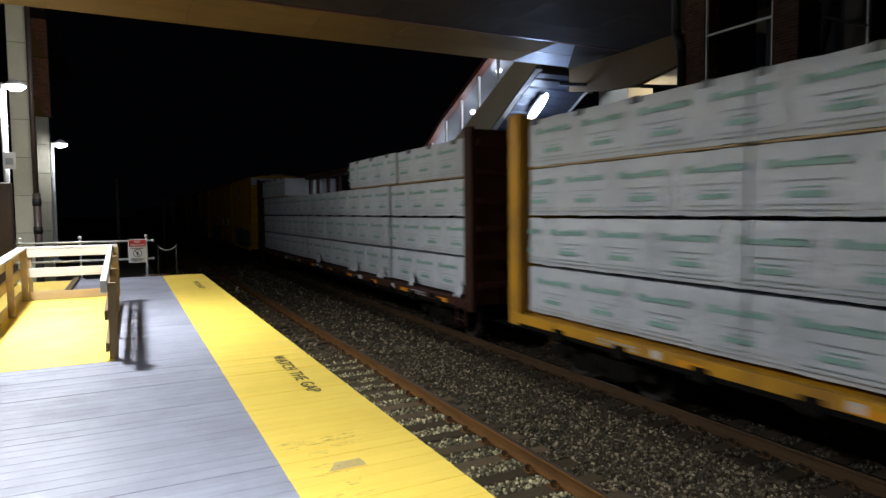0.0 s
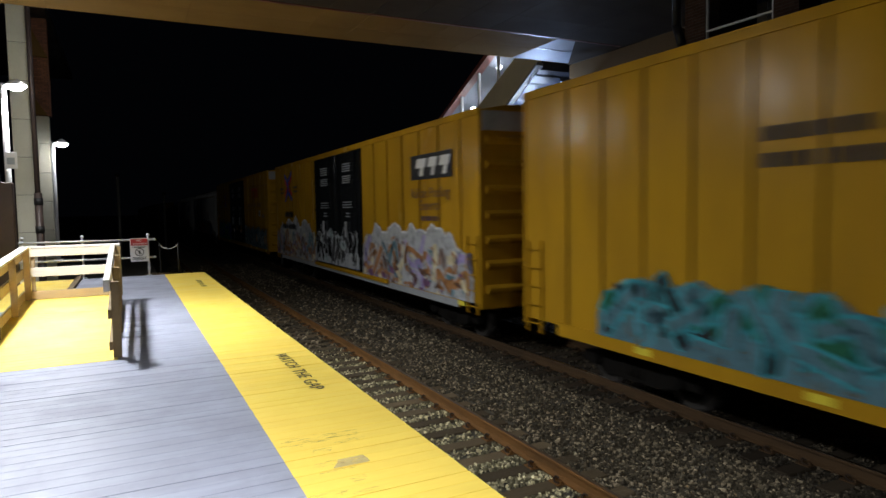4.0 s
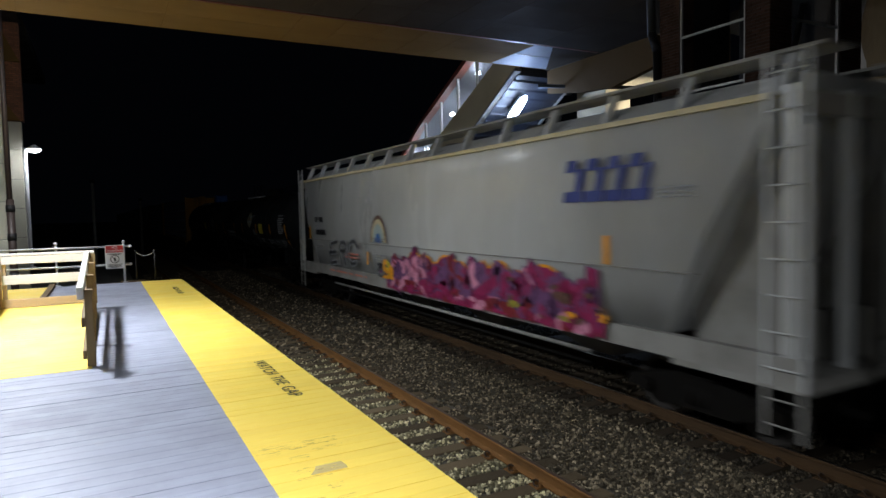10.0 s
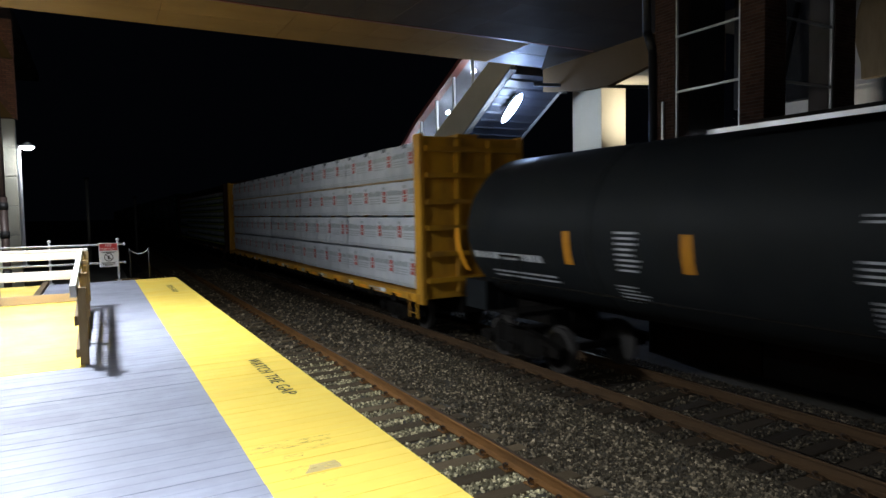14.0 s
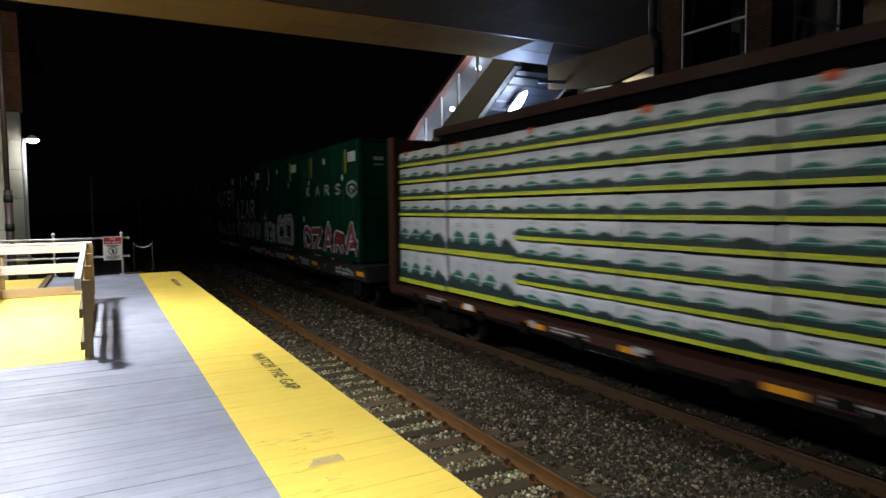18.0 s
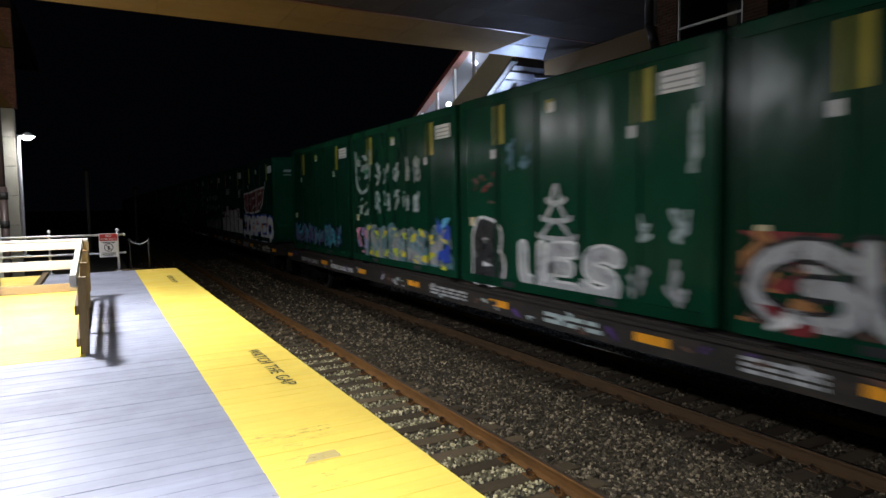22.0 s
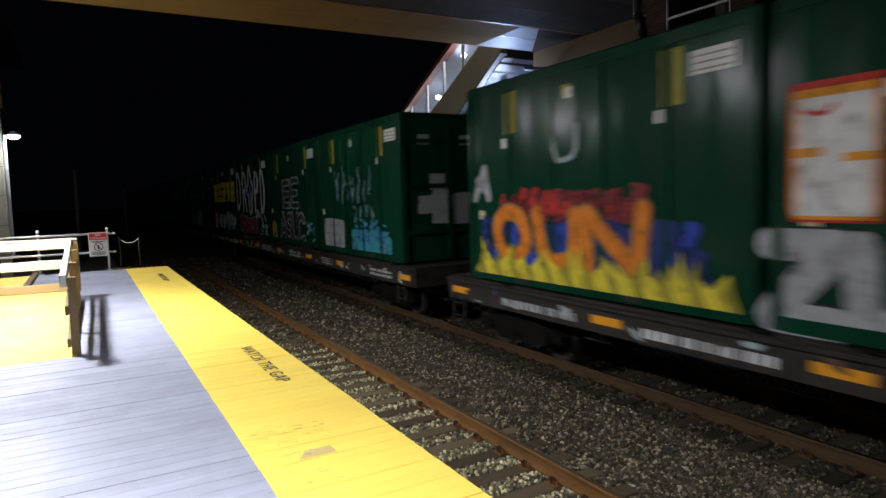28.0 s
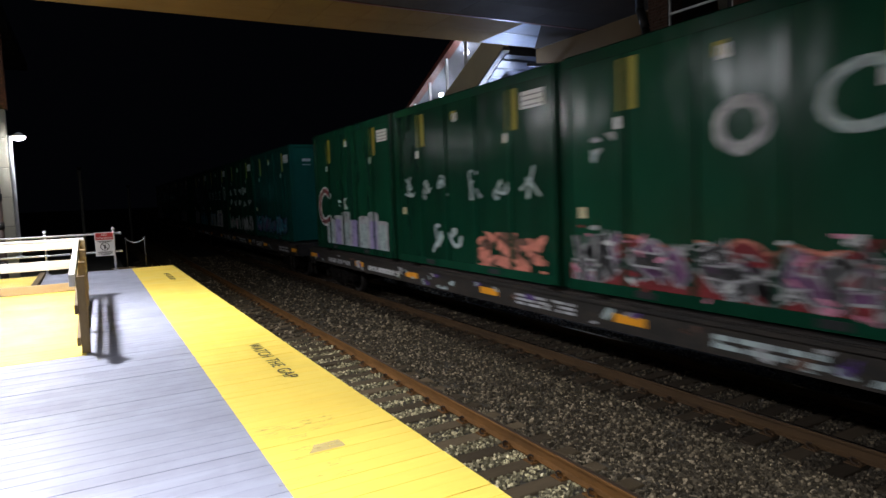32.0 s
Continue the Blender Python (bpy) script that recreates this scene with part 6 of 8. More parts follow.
for rr, mi in ((0.62, 0), (0.50, 1), (0.34, 2)):
    f = bm.faces.new([bm.verts.new((X - 0.004 - 0.003 * mi, 10.1 + rr * math.cos(a * math.pi / 12), 2.12 + rr * 1.25 * math.sin(a * math.pi / 12))) for a in range(13)])
    f.material_index = mi
part("emblem", bm, ["brownp", "tan", "cream"], t, "arched tan and brown emblem")
bars(t, X, 17.0, 17.9, 2.7, 2.9, 1, "black", 70, 0.9); bars(t, X, 17.0, 17.9, 2.3, 2.5, 1, "black", 71, 0.9)
bars(t, X, 16.9, 17.9, 1.9, 2.2, 3, "grey", 72, 0.4); bars(t, X, 4.6, 6.4, 2.35, 2.95, 5, "black", 73, 0.3)

t, W = hopper("pale curved covered hopper with maroon and yellow graffiti", 122.0, 19.5, True)
X = -W - 0.068
for a, w in ((2.24, 0.42), (2.70, 0.40), (3.14, 0.40), (3.58, 0.44)):
    bm = bmesh.new()
    decal(bm, X - 0.004, a, a + w, 3.12, 3.28, 0, 0.04); decal(bm, X - 0.004, a + 0.02, a + w * 0.42, 3.28, 3.62, 0, 0.09); decal(bm, X - 0.004, a + w * 0.5 - 0.08, a + w - 0.06, 3.58, 3.76, 0, 0.05)
    part("emblem", bm, "indigo", t, "dark blue slanted block shapes")
bars(t, X - 0.004, 1.5, 2.05, 3.14, 3.32, 3, "grey", 80, 0.4)
wildstyle(t, X - 0.003, 3.1, 11.2, 1.10, 2.2, ("maroon", "rose", "plum", "plum", "pink", "rose"), "plum", "rose", 41, "amber", dense=7, bold=1.1)
smear(t, X - 0.02, 3.2, 10.9, 1.08, 1.40, ("rose", "pink", "maroon", "rose"), 50, 44, 0.3)
smear(t, X - 0.022, 2.9, 5.6, 1.2, 2.05, ("amber", "strip", "brownp"), 14, 144, 0.22)
graffiti(t, X, 13.3, 15.8, 1.45, 2.28, "ERC", "black", "silver", None, 0.10, 0.05, 42, 0.14)
bars(t, X, 13.2, 14.5, 1.70, 1.90, 2, "salmon", 83, 0.6)
bars(t, -W - 0.034, 12.7, 15.9, 1.20, 1.29, 1, "salmon", 183, 0.6)
bars(t, X, 11.2, 12.0, 1.74, 1.95, 3, "grey", 184, 0.7)
bars(t, X, 16.4, 17.2, 1.86, 2.04, 2, "grey", 185, 0.5)
part("side_seam", box(-W - 0.055, -W - 0.03, 1.5, 18.2, 2.165, 2.18), "hopper_frame", t)
smear(t, X - 0.02, 11.4, 11.8, 1.32, 1.72, ("black", "grey", "plum"), 9, 186, 0.18)
smear(t, X - 0.025, 10.7, 11.36, 1.32, 1.82, ("amber", "yellow", "amber"), 12, 187, 0.25)
bm = bmesh.new()
for rr, mi in ((0.50, 0), (0.43, 1), (0.34, 2), (0.17, 3)):
    f = bm.faces.new([bm.verts.new((X - 0.006 - 0.003 * mi, 11.70 + rr * 1.14 * math.cos(a * math.pi / 12), 2.24 + rr * 1.45 * math.sin(a * math.pi / 12))) for a in range(13)])
    f.material_index = mi
part("emblem", bm, ["brownp", "cream", "mist", "hood"], t, "arched cream and blue emblem")
bars(t, X, 16.45, 17.3, 2.76, 2.95, 1, "black", 84, 0.9); bars(t, X, 16.2, 17.25, 2.35, 2.53, 1, "black", 85, 0.9)
bm = bmesh.new()
decal(bm, X - 0.018, 11.30, 11.98, 2.27, 2.29, 0)
decal(bm, X - 0.018, 11.30, 12.15, 2.33, 2.345, 0)
part("emblem_line", bm, "brownp", t)
reflectors(t, X - 0.002, (3.0, 17.85), 2.2, 2.62, 0.12, "amber")
reflectors(t, X - 0.002, (12.45,), 1.60, 1.96, 0.12, "amber")
for z in (0.62, 0.80):
    bm = bmesh.new()
    tube(bm, (-W + 0.1, 3.6, z), (-W + 0.1, 15.8, z), 0.035, 8)
    part("brake_pipe", bm, "hopper_frame" if z > 0.7 else "bogie", t)


# -- tank cars --
# amber strips (y, lower angle, width), hazard panel (from, to), print (from, to, lower and upper angle, rows, paint, cover)
TANK_MARKS = {
    False: dict(amber=((15.6, -28, 0.14), (12.0, -20, 0.11), (9.68, -19, 0.11), (6.30, -16, 0.12), (3.44, -17, 0.13), (0.72, -36, 0.14)), hazard=(4.9, 5.68),
                print=((12.1, 14.7, -21, -15, 1, "silver", 0.85), (12.3, 14.5, -29, -23, 2, "grey", 0.5), (6.55, 7.15, -20, -9, 4, "silver", 0.4), (9.65, 10.3, -46, -30, 4, "silver", 0.3),
                       (5.05, 5.75, -34, -25, 3, "silver", 0.4), (3.95, 4.45, -36, -25, 4, "silver", 0.3), (6.5, 7.1, 14, 19, 2, "silver", 0.4), (0.9, 1.9, -14, 13, 9, "silver", 0.45), (1.0, 1.9, 15, 18, 1, "silver", 0.4))),
    True: dict(amber=((15.8, -36, 0.14), (12.3, -20, 0.11), (9.92, -19, 0.11), (6.30, -18, 0.12), (3.95, -17, 0.13), (0.73, -36, 0.14)), hazard=(5.25, 6.04),
               print=((12.95, 15.2, -21, -15, 1, "silver", 0.85), (12.7, 14.7, -36, -28, 2, "silver", 0.4), (10.75, 11.2, -21, 4, 8, "silver", 0.4), (10.8, 11.35, -43, -29, 5, "silver", 0.35),
                      (7.1, 7.75, 8, 13, 2, "silver", 0.4), (7.1, 7.8, -16, -5, 4, "silver", 0.4), (7.3, 7.7, -38, -22, 6, "grey", 0.5), (5.6, 6.1, -28, -20, 3, "silver", 0.4), (5.6, 6.2, -42, -33, 3, "silver", 0.4),
                      (1.55, 2.9, -8, 11.5, 8, "silver", 0.5), (2.35, 2.9, 16.2, 18, 1, "silver", 0.5), (1.85, 2.88, -23, -11.5, 4, "silver", 0.4), (2.65, 3.1, -41, -38, 1, "silver", 0.7))),
}


def tank_car(label, u, length, seed, drum):
    R, ZC, L = 1.47, 2.60, length
    t = car("tank_car", label, u, L, (1.75, L - 1.75))
    bm = bmesh.new()
    rings = [(0.0, 0.25), (0.06, 0.7), (0.20, 1.08), (0.42, 1.34), (0.70, R)]
    body = rings + [(0.72 + (L - 1.44) * k / 12, R) for k in range(1, 12)] + [(L - y, r) for y, r in rings[::-1]]
    turned(bm, body, 40)
    bmesh.ops.translate(bm, verts=bm.verts, vec=(0, 0, ZC))
    bmesh.ops.recalc_face_normals(bm, faces=bm.faces)
    part("shell", bm, "tank", t)
    for y in (4.2, L - 4.2):
        bm = bmesh.new()
        turned(bm, [(y - 0.04, R + 0.003), (y - 0.035, R + 0.014), (y + 0.035, R + 0.014), (y + 0.04, R + 0.003)], 40)
        bmesh.ops.translate(bm, verts=bm.verts, vec=(0, 0, ZC))
        part("weld_band", bm, "tank", t)
    for y0 in (-0.35, L - 2.5):
        part("stub_sill", box(-0.33, 0.33, y0, y0 + 2.85, 0.72, 1.12), "bogie", t)
        part("saddle", box(-1.15, 1.15, y0 + 1.7, y0 + 2.5, 0.95, 1.55), "tank", t)
        part("end_step", box(-1.5, 1.5, y0 + 0.1, y0 + 0.75, 1.05, 1.13), "bogie", t)
        for x in (-1.45, 1.45):
            bm = bmesh.new()
            for yy in (y0 + 0.15, y0 + 0.7):
                tube(bm, (x, yy, 1.1), (x, yy, 2.15), 0.018, 6)
            tube(bm, (x, y0 + 0.15, 2.15), (x, y0 + 0.7, 2.15), 0.018, 6)
            tube(bm, (x, y0 + 0.15, 1.65), (x, y0 + 0.7, 1.65), 0.018, 6)
            part("handrail", bm, "bogie", t)
        ladder(t, -1.48, y0 + 0.2, 0.4, 1.1, 2, "bogie", 0.42, "step")
    mid = L / 2
    bm = bmesh.new()
    tube(bm, (0, mid, ZC + R - 0.05), (0, mid, ZC + R + 0.32), 0.42, 20)
    part("dome", bm, "tank", t)
    for x in () if drum else (-0.85, 0.85):
        for yy in (mid - 1.2, mid - 0.4, mid + 0.4, mid + 1.2):
            bm = bmesh.new()
            tube(bm, (x, yy, ZC + R - 0.35), (x, yy, ZC + R + 0.45), 0.02, 6)
            part("railing_post", bm, "bogie", t)
        for z in (0.22, 0.45):
            bm = bmesh.new()
            tube(bm, (x, mid - 1.2, ZC + R + z), (x, mid + 1.2, ZC + R + z), 0.02, 6)
            part("railing_bar", bm, "bogie", t)
    part("top_platform", box(-1.0, 1.0, mid - 1.3, mid + 1.3, ZC + R - 0.08, ZC + R - 0.03), "bogie", t)
    part("walkway_edge", box(-1.03, -1.002, mid - 1.9, mid + 1.9, ZC + R - 0.14, ZC + R - 0.08), "galvanised", t, "pale steel edge of the walkway")
    if drum:
        part("valve_hood", box(-0.42, 0.42, mid - 1.0, mid - 0.2, ZC + R + 0.02, ZC + R + 0.55, bevel=0.06), "hood", t, "blue valve hood")
    bm = bmesh.new()
    tube(bm, (-1.5, 1.4, ZC - 0.9), (-1.5, L - 1.4, ZC - 0.9), 0.018, 6)
    part("grab_rail", bm, "bogie", t)
    def on_shell(y0, y1, a0, a1, mat, name, lab="", off=0.006):
        bm = bmesh.new()
        n = max(1, int(abs(a1 - a0) / 6))
        rows = []
        for k in range(n + 1):
            a = radians(a0 + (a1 - a0) * k / n)
            rows.append([bm.verts.new((-(R + off) * math.cos(a), y, ZC + (R + off) * math.sin(a))) for y in (y0, y1)])
        for p, q in zip(rows, rows[1:]):
            bm.faces.new((p[0], p[1], q[1], q[0]))
        bmesh.ops.recalc_face_normals(bm, faces=bm.faces)
        return part(name, bm, mat, t, lab)
    marks = TANK_MARKS[drum]
    for y, low, wide in marks["amber"]:
        on_shell(y - wide / 2, y + wide / 2, low, 1.5, "amber", "reflector", "amber reflector strip")
    y0, y1 = marks["hazard"]
    on_shell(y0, y1, -16.5, 0.8, "yellow", "hazard_plate", "yellow hazard panel")
    for k in range(6):
        on_shell(y0 + 0.05, y1 - 0.05, -15 + 2.6 * k, -14.2 + 2.6 * k, "strip", "print", off=0.010)
    r = random.Random(seed)
    for y0, y1, low, high, rows, m, fill in marks["print"]:
        pitch = (high - low) / rows
        for k in range(rows):
            end = y0 + (y1 - y0) * (r.uniform(0.0, 0.35) if rows > 1 else 0.0)
            y = y1
            while y > end + 0.03:
                w = r.uniform(0.10, 0.24) if rows == 1 else r.uniform(0.3, 0.9)
                on_shell(max(end, y - w), y, low + pitch * k, low + pitch * (k + fill), m, "print")
                y -= w + (0.06 if rows == 1 else 0.04)
    return t, on_shell, R, ZC


for u, label, drum, seed in ((143.4, "black tank car with grey markings and pale graffiti", False, 5), (161.0, "black tank car with yellow panels and a blue valve hood", True, 9)):
    t, on_shell, R, ZC = tank_car(label, u, 16.0, seed, drum)
    r = random.Random(seed)
    if not drum:
        bm = bmesh.new()
        for y0, y1, low, high, count in ((0.6, 3.7, -42, -26, 60), (4.5, 5.0, -47, -35, 12), (5.9, 6.6, -39, -18, 16), (7.8, 8.3, -50, -23, 12), (10.6, 12.7, -46, -25, 34)):
            for k in range(count):  # wisps of white spray along the shell
                y, a, size = r.uniform(y0, y1), radians(r.uniform(low, high)), r.uniform(0.10, 0.26)
                tilt = r.uniform(-0.9, 0.9)
                c = Vector((-(R + 0.004 + k * 0.00005) * math.cos(a), y, ZC + (R + 0.004 + k * 0.00005) * math.sin(a)))
                up = Vector((math.sin(a), 0, math.cos(a)))
                d = Vector((0, math.cos(tilt), 0)) + up * math.sin(tilt)
                e = Vector((0, -math.sin(tilt), 0)) + up * math.cos(tilt)
                f = bm.faces.new([bm.verts.new(c + d * size * p + e * size * q) for p, q in ((-1, -0.10), (-0.3, -0.28), (0.5, -0.2), (1, 0.02), (0.6, 0.2), (0, 0.12), (-0.7, 0.18))])
                f.normal_update()
                if f.normal.x > 0:
                    f.normal_flip()
        tagged(part("graffiti", bm, "spray_wisp", t, "thin wisps of white spray along the shell"), kind="stuff")
        for k in range(12):  # a pale sprayed head
            s_ = 0.62 * math.sin(math.pi * (k + 0.7) / 12.6)
            on_shell(7.72 - s_, 7.72 + s_ * 0.8, -7 + 2.6 * k, -4.2 + 2.6 * k, "spray_tan" if k % 4 else "spray_mist", "graffiti", off=0.009)
        for k in range(4):
            on_shell(7.45 + 0.1 * k, 7.62 + 0.12 * k, 2 + 4 * k, 4.5 + 4 * k, "black", "graffiti", off=0.012)


# -- centre-beam flatcars with lumber --
def centre_beam(label, u, length, mat, load_at, chord=4.86):
    """The load starts load_at behind the leading end."""
    t = car("centre_beam_flatcar", label, u - load_at, length, (2.2, length - 2.2))
    part("deck", box(-1.42, 1.42, 0.1, length - 0.1, 0.92, 1.02), mat, t)
    for s in (-1, 1):
        part("side_sill", box(s * 1.42 - 0.05, s * 1.42 + 0.05, 0.1, length - 0.1, 0.86, 1.03), mat, t)
        part("sill_flange", box(s * 1.42 - 0.03, s * 1.42 + 0.03, 0.1, length - 0.1, 0.78, 0.858), "bogie", t)
    part("centre_sill", box(-0.35, 0.35, 0.1, length - 0.1, 0.5, 0.92), "bogie", t)
    for y0, y1, s in ((0.1, 0.28, -1), (length - 0.28, length - 0.1, 1)):
        part("bulkhead", box(-1.36, 1.36, y0, y1, 1.02, 4.75), mat, t)
        for x in (-1.40, 1.40):
            part("corner_post", box(x - 0.06, x + 0.06, y0 - 0.06, y1 + 0.10, 0.8, 4.8, bevel=0.01), mat, t)
        for k in range(6):
            z = 1.35 + 0.62 * k
            yy = y0 - 0.12 if s < 0 else y1
            part("bulkhead_rib", box(-1.30, 1.30, yy, yy + 0.12, z - 0.05, z + 0.07), mat, t)
        for x in (-0.45, 0.45):
            yy = y0 - 0.11 if s < 0 else y1
            part("bulkhead_stiffener", box(x - 0.05, x + 0.05, yy, yy + 0.11, 1.05, 4.7), mat, t)
    part("top_chord", box(-0.28, 0.28, 0.3, length - 0.3, chord - 0.2, chord), mat, t)
    # dark panel added under the chord, so that the unlit gap looks black
    if chord > 5:
        part("chord_web", box(-0.10, 0.10, 0.3, length - 0.3, chord - 0.62, chord - 0.202), "bogie", t)
    n = 14
    for k in range(n + 1):
        y = 0.5 + (length - 1.0) * k / n
        part("beam_post", box(-0.06, 0.06, y - 0.07, y + 0.07, 1.02, chord - 0.2), mat, t)
    ladder(t, -1.46, 0.25, 0.45, 1.0, 2, mat, 0.42, "step")
    reflectors(t, -1.475, [1.2 + 2.3 * k for k in range(int((length - 2) / 2.3))], 0.87, 0.96, 0.5, "amber")
    bm = bmesh.new()
    for k in range(5):
        y = 2.4 + k * 4.6
        print_bars(bm, -1.476, y, y + 0.9, 0.89, 1.0, 2, 0, k)
    tagged(part("print", bm, "silver", t), kind="stuff")
    r = random.Random(int(u))
    for k in range(8):
        y = 1.9 + k * (length - 3.4) / 8 + r.uniform(-0.3, 0.3)
        part("label_plate", box(-1.482, -1.471, y, y + r.uniform(0.12, 0.34), 0.885, 0.995), r.choice(["silver", "white", "bogie"]), t)
    for k in range(15):
        bm = bmesh.new()
        y = 1.6 + k * (length - 3.2) / 14
        cuboid(bm, -1.50, -1.44, y - 0.12, y + 0.12, 0.74, 0.93)
        tube(bm, (-1.47, y - 0.14, 0.76), (-1.47, y + 0.14, 0.76), 0.05, 8)
        part("strap_winch", bm, "bogie", t)
    return t


BUNDLES = {}


def hill_line(r, ya, yb, base, peak, step):
    """A wooded ridge: a mound with uneven pointed tree tops."""
    pts = [(yb, base), (ya, base)]
    n = max(4, int((yb - ya) / step))
    for i in range(n + 1):
        f = i / n
        env = math.sin(math.pi * (0.10 + 0.80 * f)) ** 0.8
        z = base + (peak - base) * env * r.uniform(0.78, 1.0)
        y = ya + (yb - ya) * f
        pts.append((y, z))
        if i < n:
            pts.append((y + (yb - ya) * 0.5 / n, z - (peak - base) * r.uniform(0.06, 0.22)))
    return pts


def bundle_mesh(length, height, style, k):
    """Wrapped lumber: a wrinkled sheet in lapped lengths over the pack, with its print as sheets of their own."""
    key = (round(length, 2), round(height, 2), style, k)
    if key in BUNDLES:
        return BUNDLES[key]
    r = random.Random(repr(key))
    w = 1.27
    bm = bmesh.new()
    off = r.uniform(0, 50)
    pitch = 1.29
    start = {"hills": 0.0, "red": 0.40 + 0.36 * k}.get(style, 0.30 + 0.42 * k)
    laps = []
    y = start
    while y < length - 0.1:
        if y > 0.1:
            laps.append(y)
        y += pitch
    cols = {0.015, length - 0.015}
    for y in laps:
        cols |= {y - 0.006, y + 0.006}
    n = max(6, int(length / 0.13))
    for j in range(1, n):
        y = length * j / n
        if all(abs(y - q) > 0.05 for q in laps):
            cols.add(y)
    cols = sorted(cols)
    nz = 8
    grid = []
    for i in range(nz + 1):
        row = []
        for j, y in enumerate(cols):
            z = 0.02 + (height - 0.045) * i / nz
            d = 0.012 * noise.noise(Vector((y * 1.7 + off, z * 2.5, 0))) + 0.008 * noise.noise(Vector((y * 6 + off, z * 5, 3)))
            d += 0.006 * max(0.0, noise.noise(Vector((y * 3 + z * 5 + off, z * 3 - y * 2, 7)))) ** 0.5
            lap = sum(1 for q in laps if y > q) % 2
            edge = 0.025 if i in (0, nz) or j in (0, len(cols) - 1) else 0.0
            dz = 0.016 * noise.noise(Vector((y * 2.2 + off, 0, 9))) if i in (0, nz) else 0
            row.append(bm.verts.new((-w + d + edge + 0.010 * lap, y, z + dz)))
        grid.append(row)
    for a, b in zip(grid, grid[1:]):
        for j in range(len(cols) - 1):
            bm.faces.new((a[j], b[j], b[j + 1], a[j + 1])).smooth = True
    cuboid(bm, -w + 0.045, -0.08, 0.02, length - 0.02, 0.03, height - 0.035)
    wrap = finish(bm, "wrap", "wrap")
    bm = bmesh.new()
    x = -w - 0.021

    def strip(y0, y1, f0, f1, mi, lift=0.0):
        y0, y1 = max(0.02, y0), min(length - 0.02, y1)
        if y1 - y0 > 0.02:
            decal(bm, x - lift, y0, y1, height * f0, height * f1, mi)

    y = start - pitch
    if style == "green":
        while y < length:
            strip(y + 0.16, y + 0.30 + 0.62, 0.655, 0.725, 0)
            strip(y + 0.16, y + 0.60, 0.735, 0.75, 0)
            strip(y + 0.96, y + 1.10, 0.645, 0.765, 0)
            strip(y + 0.22, y + 0.98, 0.475, 0.488, 1)
            strip(y + 0.38, y + 0.86, 0.265, 0.345, 0)
            strip(y + 0.42, y + 0.80, 0.385, 0.40, 0)
            strip(y + 0.10, y + 1.08, 0.165, 0.178, 1)
            strip(y + 0.04, y + 1.24, 0.10, 0.112, 1)
            y += pitch
        mats = ["printgreen", "printgrey"]
    elif style == "red":
        while y < length:
            strip(y + 1.06, y + 1.26, 0.40, 0.73, 1)
            strip(y + 1.08, y + 1.23, 0.50, 0.53, 2, 0.003)
            strip(y + 1.08, y + 1.23, 0.58, 0.61, 2, 0.003)
            strip(y + 1.10, y + 1.26, 0.78, 0.86, 0)
            q = y + 0.96
            while q > y + 0.14:
                e = q - r.uniform(0.07, 0.17)
                strip(e, q, 0.60, r.uniform(0.70, 0.77), 0)
                q = e - 0.015
            for f in (0.50, 0.43, 0.36):
                strip(y + r.uniform(0.10, 0.2), y + r.uniform(0.88, 0.98), f, f + 0.035, 3)
            strip(y, y + pitch, 0.115, 0.127, 0)
            strip(y, y + pitch, 0.07, 0.08, 0)
            y += pitch
        mats = ["printgrey", "printred", "white", "printpale"]
    else:
        lime = 0.078 if height < 0.6 else 0.12
        strip(0.0, length, 0.012 / height, lime / height, 0)
        base = lime + 0.008
        q = 0.02
        while q < length - 0.15:
            e = min(length - 0.02, q + r.uniform(0.50, 0.72))
            facing(bm, x - 0.0015, hill_line(r, q, e, base, height * r.uniform(0.52, 0.64), 0.04), 1)
            q = e + 0.002
        strip(0.02, length - 0.02, base / height, base / height + 0.17, 1, 0.003)
        while y < length:
            for c in (y + 0.22, y + 0.86):
                if 0.25 < c < length - 0.25:
                    facing(bm, x - 0.006, [(c - 0.22, height * 0.49), (c + 0.22, height * 0.49), (c + 0.11, height * 0.60), (c, height * 0.66), (c - 0.11, height * 0.60)], 2)
                    strip(c - 0.20, c + 0.20, 0.465, 0.485, 3, 0.006)
                    strip(c - 0.17, c + 0.17, 0.38, 0.45, 2, 0.006)
                    strip(c - 0.10, c + 0.08, 0.76, 0.79, 4, 0.003)
                    strip(c - 0.10, c + 0.08, 0.82, 0.85, 4, 0.003)
            y += pitch
        mats = ["lime", "hillgreen", "hillteal", "white", "printgrey"]
    BUNDLES[key] = (wrap, finish(bm, "print", mats))
    return BUNDLES[key]


def pads_of(length):
    """Where dark corner pads lie under the straps of a top pack."""
    out = []
    y = 0.55
    while y < length - 0.2:
        out.append((y, y + 0.17))
        y += 1.29
    return out


